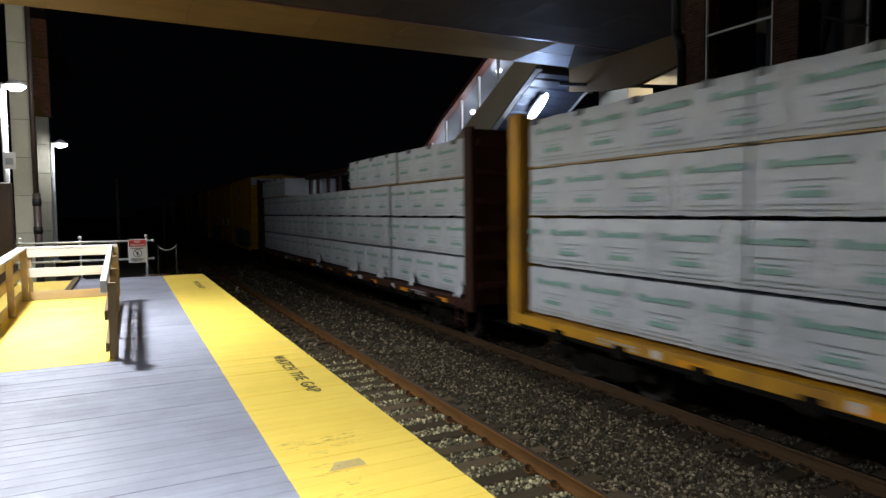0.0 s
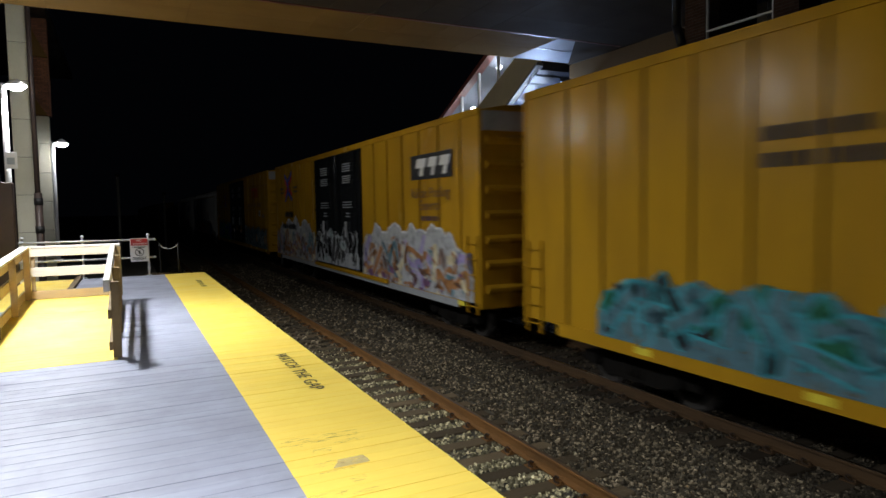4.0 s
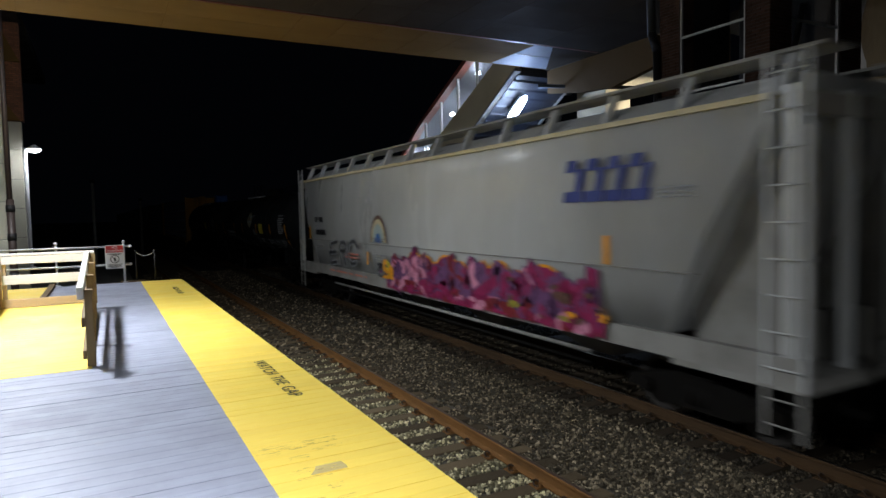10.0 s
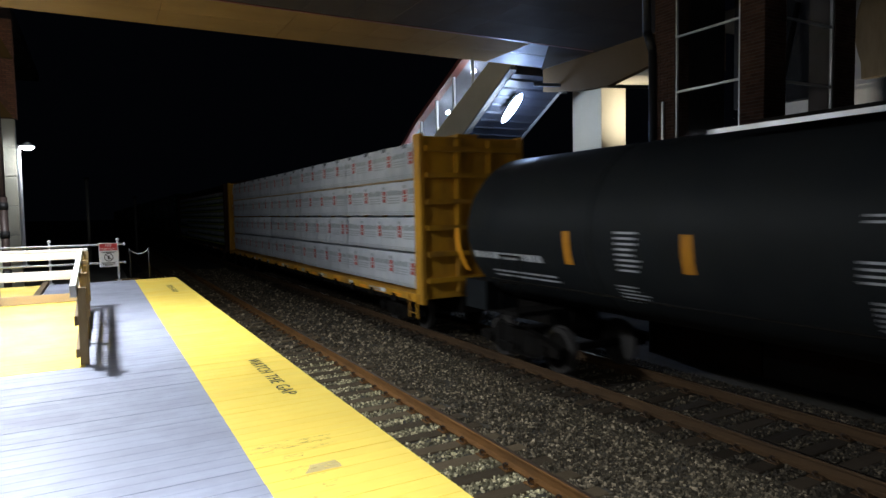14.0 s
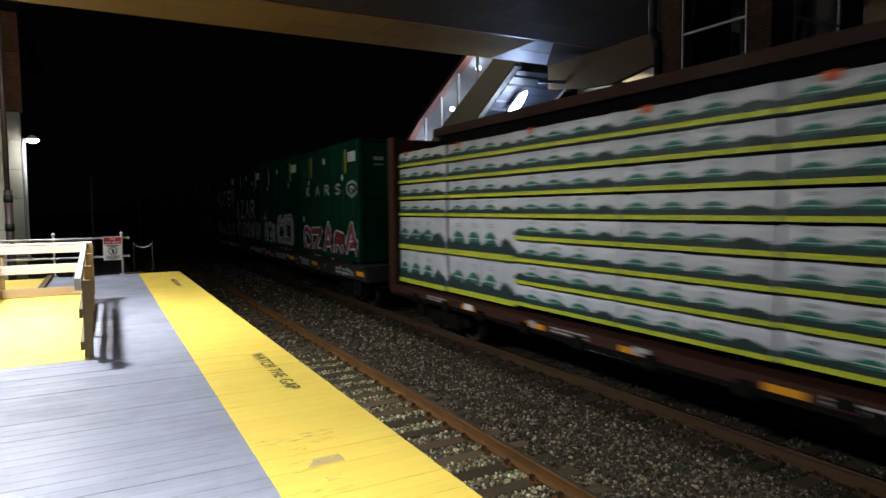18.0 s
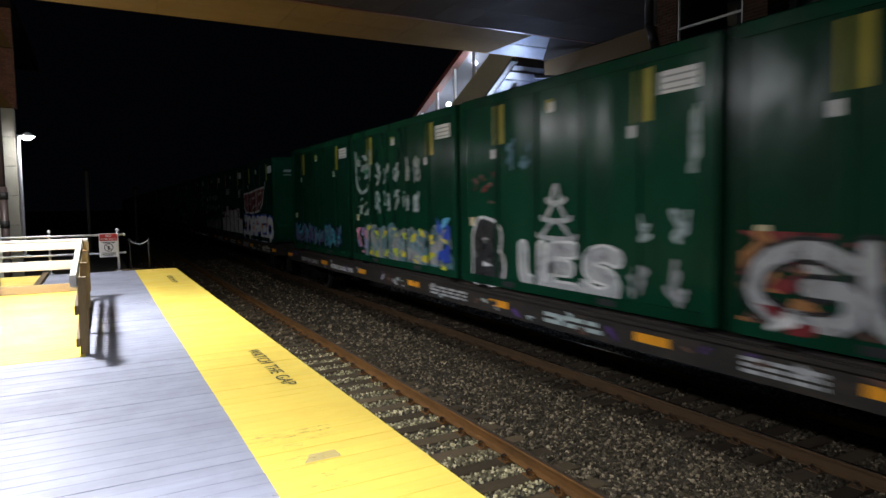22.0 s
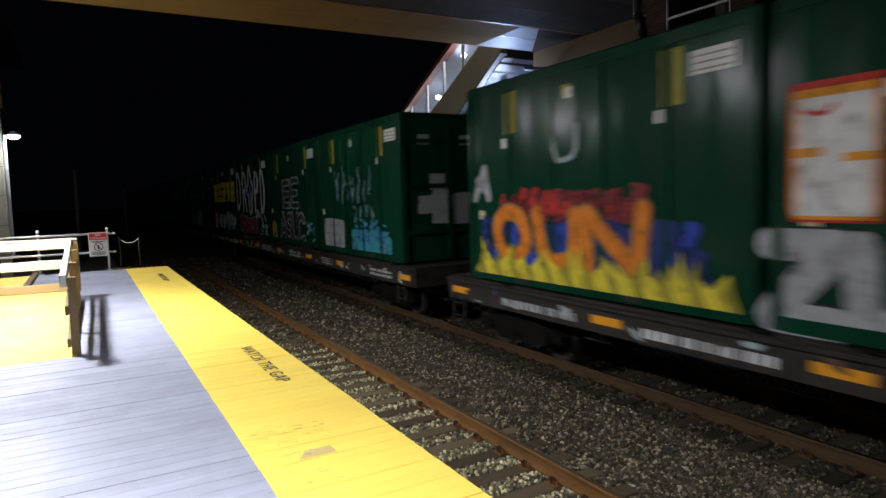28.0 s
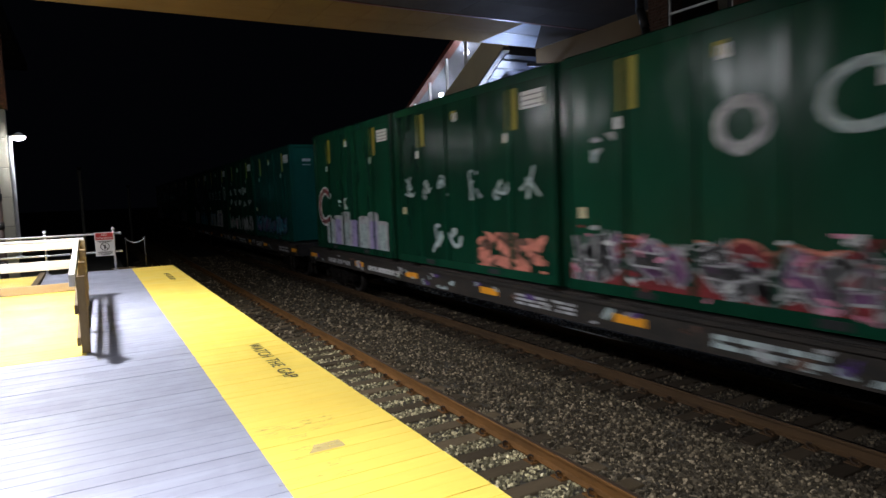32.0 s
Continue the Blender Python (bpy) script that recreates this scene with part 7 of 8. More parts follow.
def load(u, rows, style, group, label):
    """rows: (bottom, height, [(from, to), ...]) along the load. Two packs side by side, back to back over the beam."""
    k = 0
    top = max(z for z, h, s in rows)
    jut = random.Random(int(u) + 40)
    shift = {}  # each stack stands a little in or out
    for z, h, spans in rows:
        for a, b in spans:
            for side in (0, 1):
                wrap, pr = bundle_mesh(b - a, h, style, k % 3)
                t = thing("lumber_bundle", label, "lumber", group)
                w = part("wrap", wrap, None, t)
                tagged(part("print", pr, None, w), kind="stuff")
                if z == top and style != "hills":
                    for y0, y1 in pads_of(b - a):
                        part("corner_pad", box(-1.292, -1.12, y0, y1, h - 0.12, h - 0.018, bevel=0.006), "padgrey", t)
                    part("spacer", box(-1.240, -0.1, 0.1, b - a - 0.1, -0.016, 0.012), "wood_end", t, "pale sawn board under the pack")
                elif z == top:
                    part("chalk_mark", box(-1.29, -1.284, b - a - 0.62, b - a - 0.46, h * 0.70, h * 0.98, bevel=0.002), "orange_mark", t, "orange spray mark")
                if side:
                    RIDERS.append((t, u + b, 0.03, z, 180))
                else:
                    RIDERS.append((t, u + a, shift.setdefault(a, jut.uniform(-0.035, 0.03)), z))
            k += 1


def spans(*cuts):
    return list(zip(cuts, cuts[1:]))


FIVE = spans(0, 4.68, 9.36, 14.04, 18.72, 23.42)
LATE = spans(0.2, 4.75, 9.4, 14.05, 18.7, 23.3)
centre_beam("yellow centre-beam flatcar with wrapped lumber", -13.45, 24.3, "cb_yellow", 0.45)
load(-13.45, [(1.07 + 0.905 * k, 0.895, FIVE) for k in range(4)], "green", "white bundles with green print", "white-wrapped lumber bundle with faint green print")
t = centre_beam("oxide-brown centre-beam flatcar with torn lumber wrap", 12.3, 24.4, "cb_brown", 0.45, 4.74)
load(12.3, [(1.06 + 0.90 * k, 0.885, LATE) for k in range(3)] + [(1.06 + 2.71, 0.885, [(0.2, 4.2), (4.2, 8.3), (18.0, 20.7), (20.7, 23.3)])], "green", "white bundles with green print", "white-wrapped lumber bundle with faint green print")
r = random.Random(4)
for y, wide, drop in ((0.7, 0.4, 0.0), (3.4, 0.3, 0.06), (5.58, 0.6, 0.16), (7.95, 0.85, 0.05), (12.4, 0.5, 0.0)):
    # loose flaps of wrap hanging over the sill
    bm = bmesh.new()
    sheets = []
    fall = [drop * r.uniform(0.35, 1.15) + r.uniform(-0.12, 0.04) for i in range(9)]
    for side in (0, 1):
        rows = []
        for i in range(6):
            f = i / 5
            rows.append([bm.verts.new((-1.295 - 0.07 * f * f - 0.05 * noise.noise(Vector((y + j * 0.3, f * 2.5, 4))) * f + 0.004 * side, y + wide * (j / 8) + 0.10 * f * noise.noise(Vector((j * 0.5, f * 2, y))), 1.34 - f * (0.34 + fall[j]))) for j in range(9)])
        sheets.append(rows)
        for p, q in zip(rows, rows[1:]):
            for j in range(8):
                bm.faces.new((p[j], p[j + 1], q[j + 1], q[j])[::-1 if side else 1]).smooth = True
    part("torn_wrap", bm, "wrap", t, "torn flap of white wrap")
    bm = bmesh.new()
    facing(bm, -1.302, [(y - 0.30, 1.10), (y + 0.02, 1.14), (y + 0.12, 1.42), (y - 0.04, 1.30), (y - 0.18, 1.18)], 0)
    part("tear", bm, "black_print", t, "dark tear in the wrap")
centre_beam("yellow centre-beam flatcar with neat white lumber", 178.95, 24.3, "cb_yellow", 0.5)
load(178.95, [(1.08 + 0.905 * k, 0.89, spans(0.08, 5.0, 10.0) + spans(10.25, 14.8, 19.2, 23.2)) for k in range(4)], "red", "white bundles with red marks", "white-wrapped lumber bundle with red and grey marks")
centre_beam("oxide-brown centre-beam flatcar with striped lumber bundles", 204.4, 23.9, "cb_brown", 0.5, 5.05)
SHORT = spans(0, 2.6, 5.12, 7.72, 10.15, 12.67, 15.21, 17.93)
load(204.4, [(1.16 + 0.407 * k, 0.40, SHORT + (spans(17.93, 20.6, 23.2) if k > 3 else [])) for k in range(8)] + [(1.10, 0.84, spans(17.93, 20.6, 23.2)), (1.955, 0.83, spans(17.93, 20.6, 23.2))],
     "hills", "white bundles with green hills and yellow stripe", "white-wrapped lumber bundle with green hills and a yellow stripe")


# -- flatcars with green refuse containers --
def flatcar(u, seed):
    L = 27.0
    t = car("container_flatcar", "long grimy flatcar with amber reflectors, loaded with green containers", u - 0.6, L, (2.0, L - 2.0))
    part("deck", box(-1.38, 1.38, 0.0, L, 1.20, 1.33), "flat_frame", t)
    part("side_sill", box(-1.42, -1.32, 0.0, L, 0.86, 1.30), "flat_frame", t)
    part("side_sill", box(1.32, 1.42, 0.0, L, 0.86, 1.30), "flat_frame", t)
    part("sill_lip", box(-1.47, -1.42, 0.0, L, 1.23, 1.29), "flat_frame", t)
    part("centre_sill", box(-0.35, 0.35, 0.0, L, 0.6, 1.2), "bogie", t)
    part("end_sill", box(-1.40, 1.40, -0.08, 0.0, 0.86, 1.33), "flat_frame", t)
    for k in range(9):
        y = 2.8 + k * 2.6
        part("cross_bearer", box(-1.3, 1.3, y, y + 0.16, 0.9, 1.2), "bogie", t)
    ladder(t, -1.45, 0.3, 0.42, 0.95, 2, "flat_frame", 0.42, "step")
    ladder(t, -1.45, L - 0.75, 0.42, 0.95, 2, "flat_frame", 0.42, "step")
    reflectors(t, -1.426, (0.15, 4.6, 7.7, 11.5, 15.2, 18.6, 22.0, 26.2), 1.0, 1.13, 0.62, "amber")
    r = random.Random(seed)
    for a, b, rows, m in ((1.2, 2.6, 2, "silver"), (5.6, 6.6, 3, "silver"), (9.0, 10.4, 2, "mist"), (13.0, 14.6, 3, "silver"), (19.6, 21.6, 1, "white"), (23.0, 25.0, 1, "silver")):
        bars(t, -1.426, a, b, 0.95, 1.17, rows, m, r.randrange(999), 0.6)
    smear(t, -1.424, 0.6, L - 0.6, 0.9, 1.2, ("mist", "silver", "brownp", "flat_frame", "cream") if seed % 2 else ("silver", "purple", "mist", "flat_frame", "brownp"), 70, seed, 0.17, "paint_smear")
    for y in (0.55, 6.85, 13.1, 19.4):
        for dy in (0.3, 5.4):
            part("container_latch", box(-1.44, -1.36, y + dy, y + dy + 0.28, 1.33, 1.37), "bogie", t)
    return t


CL, CW, CH = 6.27, 1.36, 3.66


def container(mat, seed, painted, end_paint=None):
    """A tall closed refuse container with panel seams, yellow strip pairs and labels."""
    t = thing("refuse_container", painted, "container", "green containers on the flatcars")
    b = bmesh.new()
    cuboid(b, -CW + 0.03, CW - 0.03, 0.06, CL - 0.06, 0.02, CH - 0.08)
    part("body", b, mat, t)
    for y in (0.0, CL - 0.16):
        for x in (-CW, CW - 0.16):
            part("corner_post", box(x, x + 0.16, y, y + 0.16, 0.0, CH, bevel=0.012), mat, t)
    for s in (-1, 1):
        x0, x1 = (-CW, -CW + 0.1) if s < 0 else (CW - 0.1, CW)
        part("bottom_rail", box(x0, x1, 0.16, CL - 0.16, 0.0, 0.17), mat, t)
        part("top_rail", box(x0, x1, 0.16, CL - 0.16, CH - 0.16, CH), mat, t)
    for y in (1.33, 2.55, 3.72, 4.92):
        part("panel_seam", box(-CW + 0.005, -CW + 0.035, y - 0.05, y + 0.05, 0.17, CH - 0.16), mat, t)
    r = random.Random(seed)
    part("lid", box(-CW + 0.02, CW - 0.02, 0.03, CL - 0.03, CH - 0.07, CH + 0.03, bevel=0.02), mat, t)
    for z in (0.75, 1.9, 3.0):
        part("end_rib", box(-CW + 0.16, CW - 0.16, -0.005, 0.06, z - 0.05, z + 0.05), mat, t)
    part("door_bar", box(-0.05, 0.05, -0.02, 0.06, 0.1, CH - 0.2), mat, t)
    for y in (1.75, 4.35):
        part("fork_pocket", box(-CW - 0.003, -CW + 0.05, y, y + 0.36, 0.03, 0.13), "black", t)
    X = -CW + 0.022
    for y in (1.42, 5.03):
        for dy in (0.0, 0.20):
            bm = bmesh.new()
            decal(bm, X - 0.006, y - 0.34 + dy, y - 0.20 + dy, CH - 0.95, CH - 0.22)
            part("reflector_strip", bm, "strip", t, "dull yellow strip")
    bm = bmesh.new(); decal(bm, X, 0.30, 0.95, CH - 0.62, CH - 0.32)
    part("placard", bm, "white", t, "white placard")
    bm = bmesh.new()
    for k in range(3):
        decal(bm, X - 0.004, 0.36, 0.9, CH - 0.58 + 0.085 * k, CH - 0.555 + 0.085 * k)
    part("print", bm, "grey", t)
    for y, z, m in ((1.35, CH - 1.15, "white"), (3.2, CH - 0.55, "white"), (4.95, CH - 1.2, "white"), (3.25, CH - 0.5, "strip"), (5.75, 1.15, "cream")):
        bm = bmesh.new(); decal(bm, X - 0.002, y, y + 0.16, z, z + 0.17)
        part("small_label", bm, m, t)
    for x in (-0.85, 0.35):
        bm = bmesh.new()
        cuboid(bm, x, x + 0.32, 0.045, 0.055, CH - 0.75, CH - 0.5)
        part("placard", bm, "silver", t)
    if end_paint:
        bm = bmesh.new()
        for k in range(16):
            x, z = r.uniform(-0.9, 0.5), r.uniform(0.9, 1.9)
            cuboid(bm, x, x + r.uniform(0.2, 0.5), 0.035 - 0.0004 * k, 0.05, z, z + r.uniform(0.2, 0.5))
        part("graffiti", bm, end_paint, t, "pale paint block on the end")
    return t, X - 0.006


def art_maroon_word(t, X):
    graffiti(t, X, 0.15, 5.9, 0.08, 0.98, "OZARA", "maroon", "white", None, 0.22, 0.06, 51, 0.14)
    for ch, y in zip("KARS", (5.35, 4.25, 3.2, 2.1)):
        letter(t, X, ch, y - 0.42, y, 2.08, 2.40, ("silver",), 0.07)
    letter(t, X, "@", 0.15, 1.05, 1.98, 2.45, ("silver",), 0.09)

def art_white_number(t, X):
    letter(t, X, "C", 2.45, 3.3, 0.15, 1.2, ("white", "black", "silver"), 0.18, 0.07)
    letter(t, X, "I", 1.85, 2.35, 0.15, 1.2, ("white", "black", "silver"), 0.18, 0.07)
    letter(t, X, "J", 1.05, 1.8, 0.15, 1.2, ("white", "black", "silver"), 0.18, 0.07)
    graffiti(t, X, 3.75, 5.75, 0.1, 0.95, "BER", "grey", None, None, 0.30, 0, 55, 0.05)
    smear(t, X, 5.15, 5.75, 1.15, 1.6, ("rust", "brownp"), 7, 56, 0.22)

def art_tall_letters(t, X):
    for ch, y, w in (("A", 6.05, 0.80), ("Z", 4.85, 0.72), ("A", 3.6, 0.82), ("R", 2.3, 0.85)):
        letter(t, X, ch, y - w, y, 1.2, 2.05, ("mist",), 0.17)
    smear(t, X, 0.2, 6.1, 0.95, 1.15, ("maroon", "brownp"), 22, 58, 0.25)
    wildstyle(t, X, 0.2, 6.1, 0.08, 1.1, ("grey", "black", "grey", "black", "plum"), "grey", "black", 59, "silver", dense=7, bold=0.9)
    smear(t, X, 0.2, 1.0, 0.1, 0.9, ("salmon", "silver", "pink"), 10, 159, 0.2)
    scrawl(t, X, 0.8, 2.2, 2.6, 3.1, 2, "mist", 0.06, 60)

def art_white_word(t, X):
    for ch, y, w, z in (("A", 5.95, 0.75, 1.95), ("D", 4.85, 0.62, 1.9), ("Z", 3.85, 0.62, 1.92), ("E", 2.3, 0.8, 1.88), ("U", 1.1, 0.6, 2.0)):
        letter(t, X, ch, y - w, y, z, z + 0.78, ("white",), 0.15)
    smear(t, X, 0.4, 5.6, 1.72, 1.86, ("white", "mist"), 14, 62, 0.10)
    bm = bmesh.new()
    for k, y in enumerate((5.78, 5.42, 5.06, 4.70, 4.34, 3.98, 3.60, 3.24)):
        top = (0.88, 0.92, 0.84, 0.90, 0.62, 0.58, 0.60, 0.52)[k]
        ribbon(bm, [(y + 0.03, 0.06), (y, top * 0.5), (y - 0.02, top)], 0.40, X - 0.002 - 0.001 * k, 0)
        ribbon(bm, [(y + 0.03, 0.08), (y, top * 0.5), (y - 0.02, top - 0.04)], 0.33, X - 0.012, 1 + k % 2)
    sprayed_part("graffiti", bm, ["mist", "grey", "silver"], t, "row of sprayed rounded bars in ")
    bm = bmesh.new()
    for k, y in enumerate((2.62, 2.28, 1.82, 0.86, 0.52)):
        ribbon(bm, [(y + 0.02, 0.04), (y, 0.45), (y + 0.02, 0.82 - 0.06 * (k % 2))], 0.30, X - 0.003, 0)
        ribbon(bm, [(y + 0.02, 0.04), (y, 0.45), (y + 0.02, 0.79 - 0.06 * (k % 2))], 0.18, X - 0.006, 1 + k % 2)
    for ya, yb, z in ((2.70, 1.75, 0.42), (0.98, 0.15, 0.46)):
        ribbon(bm, [(ya, z + 0.02), ((ya + yb) / 2, z), (yb, z - 0.03)], 0.40, X - 0.009, 0)
        ribbon(bm, [(ya, z + 0.02), ((ya + yb) / 2, z), (yb, z - 0.03)], 0.30, X - 0.012, 3)
    sprayed_part("graffiti", bm, ["white", "green2", "slate", "indigo"], t, "sprayed blocks in ")
    smear(t, X - 0.010, 0.1, 2.9, 0.03, 0.22, ("white", "green2", "slate", "white"), 16, 64, 0.2)
    smear(t, X, 1.75, 2.95, 0.92, 1.48, ("lilac", "indigo", "lilac"), 12, 65, 0.3)
    smear(t, X, 1.05, 1.75, 1.0, 1.5, ("dgreen", "slate"), 8, 68, 0.25)
    smear(t, X, 0.1, 1.1, 1.32, 1.8, ("maroon", "maroon", "brownp"), 12, 66, 0.3)

def art_white_red(t, X):
    smear(t, X, 0.2, 6.1, 0.55, 1.25, ("maroon", "maroon", "rust", "maroon"), 90, 67, 0.36)
    smear(t, X - 0.002, 0.2, 6.1, 0.1, 0.9, ("black", "brownp", "silver", "rust"), 60, 267, 0.26)
    for ch, y, w in (("G", 6.05, 1.25), ("U", 4.75, 1.05), ("D", 3.55, 1.0), ("M", 2.4, 1.1), ("P", 1.15, 0.9)):
        letter(t, X - 0.004, ch, y - w, y - 0.1, 0.2, 1.1, ("black", "silver"), 0.20, 0.06)
    smear(t, X - 0.02, 0.4, 5.9, 0.1, 0.4, ("white", "silver", "maroon", "grey"), 26, 167, 0.22)
    scrawl(t, X, 0.5, 2.0, 2.1, 2.7, 1, "mist", 0.09, 69)

def art_drawings(t, X):
    graffiti(t, X, 1.7, 4.2, 0.12, 0.85, "UES", "silver", "white", None, 0.30, 0.06, 70, 0.06)
    for k, (w, z) in enumerate(((1.0, 1.0), (0.75, 1.3), (0.45, 1.6))):  # a stepped figure in white line
        bm = bmesh.new()
        ribbon(bm, [(3.15 + w / 2, z + 0.1), (3.15 + w / 2, z), (3.15 - w / 2, z), (3.15 - w / 2, z + 0.1)], 0.08, X - 0.004, 0)
        ribbon(bm, [(3.15 + w / 2 - 0.1, z + 0.02), (3.15, z + 0.38), (3.15 - w / 2 + 0.1, z + 0.02)], 0.08, X - 0.005, 0)
        sprayed_part("graffiti", bm, ["silver"], t, "stepped figure drawn in ")
    letter(t, X, "B", 4.8, 5.6, 0.15, 1.15, ("white", "black"), 0.36, 0.06)
    scrawl(t, X, 0.3, 1.5, 1.0, 1.55, 2, "mist", 0.06, 73)
    scrawl(t, X, 0.3, 1.6, 0.15, 0.9, 2, "grey", 0.08, 173)
    smear(t, X, 5.0, 5.8, 1.6, 2.2, ("maroon", "brownp"), 8, 74, 0.2)
    scrawl(t, X, 3.8, 4.7, 2.15, 2.8, 2, "steel", 0.07, 75)
    scrawl(t, X, 0.2, 0.5, 1.9, 2.9, 1, "mist", 0.05, 76)

def art_blue_block(t, X):
    wildstyle(t, X, 0.2, 5.3, 0.12, 1.2, ("steel", "slate", "steel", "grey"), "grey", "steel", 77, bold=1.2)
    r = random.Random(78)
    for k in range(18):
        y, z = 0.5 + 0.55 * (k % 9) + r.uniform(-0.1, 0.1), (0.32, 0.85)[k // 9] + r.uniform(-0.1, 0.12)
        smear(t, X - 0.014, y - 0.15, y + 0.15, z - 0.11, z + 0.11, ("lime", "yellow"), 4, 300 + k, 0.18)
    smear(t, X - 0.016, 5.1, 6.0, 0.12, 0.95, ("pink", "lilac", "pink"), 18, 79, 0.22)
    smear(t, X - 0.018, 0.3, 0.9, 0.3, 1.3, ("blue", "sky", "blue"), 12, 76, 0.3)
    letter(t, X, "U", 4.8, 5.9, 1.9, 3.1, ("mist",), 0.09)
    smear(t, X, 4.9, 5.8, 2.3, 3.0, ("mist", "grey", "dgreen"), 16, 81, 0.22)
    scrawl(t, X, 1.6, 4.6, 1.35, 2.0, 5, "mist", 0.07, 82)
    scrawl(t, X, 1.6, 4.6, 2.05, 2.8, 5, "mist", 0.07, 83)
    smear(t, X, 4.9, 5.7, 1.3, 1.8, ("mist", "silver"), 9, 84, 0.18)

def art_teal_word(t, X):
    wildstyle(t, X, 0.8, 6.0, 0.2, 1.05, ("steel", "teal2", "steel", "plum"), "navy", None, 81, dense=7, bold=0.7)

def art_slant_word(t, X):
    bm = bmesh.new()
    outer = [(6.12, 2.25), (6.12, 1.50), (5.75, 1.24), (4.75, 1.20), (3.6, 1.24), (2.6, 1.34), (2.05, 1.65), (1.6, 2.48), (3.0, 2.42), (4.6, 2.30)]
    mid = (sum(p for p, q in outer) / 10, sum(q for p, q in outer) / 10)
    facing(bm, X - 0.001, outer, 0)
    facing(bm, X - 0.003, [(p - 0.09 * (1 if p > mid[0] else -1), q - 0.09 * (1 if q > mid[1] else -1)) for p, q in outer], 1)
    for a, b, c, d in ((5.62, 1.55, 5.58, 1.9), (5.15, 1.33, 5.1, 2.15), (4.65, 1.6, 4.6, 2.0), (4.15, 1.45, 3.5, 1.66), (4.1, 1.95, 3.6, 2.0), (3.3, 1.38, 3.25, 2.25), (2.9, 1.6, 2.4, 1.8), (2.85, 2.12, 2.2, 2.22)):
        ribbon(bm, [(a, b), ((a + c) / 2 + 0.05, (b + d) / 2), (c, d)], 0.10, X - 0.005, 0)
    sprayed_part("graffiti", bm, ["white", "maroon"], t, "slanting sprayed word in ")
    for ch, y, w in (("J", 6.25, 1.0), ("O", 5.3, 0.95), ("R", 4.3, 0.95), ("P", 3.3, 0.95), ("E", 2.3, 1.0), ("O", 1.2, 1.1)):
        letter(t, X - 0.006, ch, y - w + 0.1, y, 0.12, 0.98, ("blue", "white"), 0.34, 0.09)
    r = random.Random(85)
    for k in range(6):
        bm = bmesh.new()
        y, z = 5.9 - 0.95 * k + r.uniform(-0.2, 0.2), r.uniform(0.3, 0.85)
        facing(bm, X - 0.030, [(y + 0.15 * math.cos(a * math.pi / 5), z + 0.13 * math.sin(a * math.pi / 5)) for a in range(10)], 0)
        sprayed_part("graffiti", bm, ["orange"], t, "sprayed dot in ")

def art_white_bubbles(t, X):
    for y, w, top in ((5.75, 0.62, 0.95), (5.05, 0.60, 1.30), (4.40, 0.58, 1.62), (3.65, 0.70, 1.42), (2.90, 0.72, 1.40), (2.15, 0.72, 1.42), (1.35, 0.80, 1.50), (0.70, 0.80, 0.95)):
        bm = bmesh.new()
        ribbon(bm, [(y, 0.03), (y, 0.5), (y, top)], w + 0.12, X - 0.002, 0)
        ribbon(bm, [(y, 0.03), (y, 0.5), (y, top - 0.05)], w, X - 0.004, 1)
        sprayed_part("graffiti", bm, ["pink", "white"], t, "round-topped sprayed bubble in ")
    for a, b, c, d in ((1.75, 1.02, 0.75, 0.98), (1.6, 0.8, 1.0, 0.72), (4.7, 1.0, 4.1, 1.02), (4.9, 0.3, 4.9, 0.8), (3.3, 0.2, 3.3, 1.2), (2.5, 0.2, 2.5, 1.2)):
        bm = bmesh.new()
        ribbon(bm, [(a, b), ((a + c) / 2, (b + d) / 2 + 0.05), (c, d)], 0.05, X - 0.008, 0)
        sprayed_part("graffiti", bm, ["maroon" if abs(a - c) > 0.3 else "mist"], t, "thin sprayed line in ")
    letter(t, X - 0.004, "@", 0.95, 1.45, 1.05, 1.35, ("maroon",), 0.05)
    graffiti(t, X, 0.45, 1.15, 2.05, 2.5, "SUP", "silver", None, None, 0.20, 0, 87, 0.12)
    letter(t, X, "S", 3.6, 4.7, 2.3, 2.55, ("silver",), 0.10)

def art_faded(t, X):
    scrawl(t, X, 1.1, 5.8, 1.95, 2.3, 4, "mist", 0.07, 90)
    scrawl(t, X, 0.3, 5.8, 1.35, 1.72, 5, "mist", 0.08, 190)
    letter(t, X, "@", 1.9, 2.5, 1.95, 2.3, ("mist",), 0.07)
    wildstyle(t, X, 0.3, 3.0, 0.12, 1.0, ("silver", "grey", "black"), "silver", None, 89, bold=0.6, dense=7)
    wildstyle(t, X, 3.0, 6.0, 0.12, 0.95, ("grey", "pink", "grey", "dgreen"), "mist", None, 91, bold=0.6, dense=6)

def art_blue_cream(t, X):
    wildstyle(t, X, 0.6, 5.4, 0.12, 1.2, ("navy", "blue", "navy", "black"), "tan", "navy", 92, "tan", bold=1.0, dense=4)
    smear(t, X, 0.3, 1.6, 1.4, 2.7, ("mist", "grey", "steel"), 10, 93, 0.25)
    letter(t, X, "S", 4.6, 5.0, 1.4, 2.2, ("mist",), 0.08)

def art_lilac(t, X):
    graffiti(t, X, 0.2, 4.6, 0.12, 1.2, "WMVE", "lilac", "blue", "white", 0.30, 0.06, 95, 0.1, ("lilac", "blue", "white", "navy"))
    graffiti(t, X, 2.6, 5.4, 1.4, 2.0, "EV", "mist", "strip", None, 0.1, 0.03, 96, 0.1)

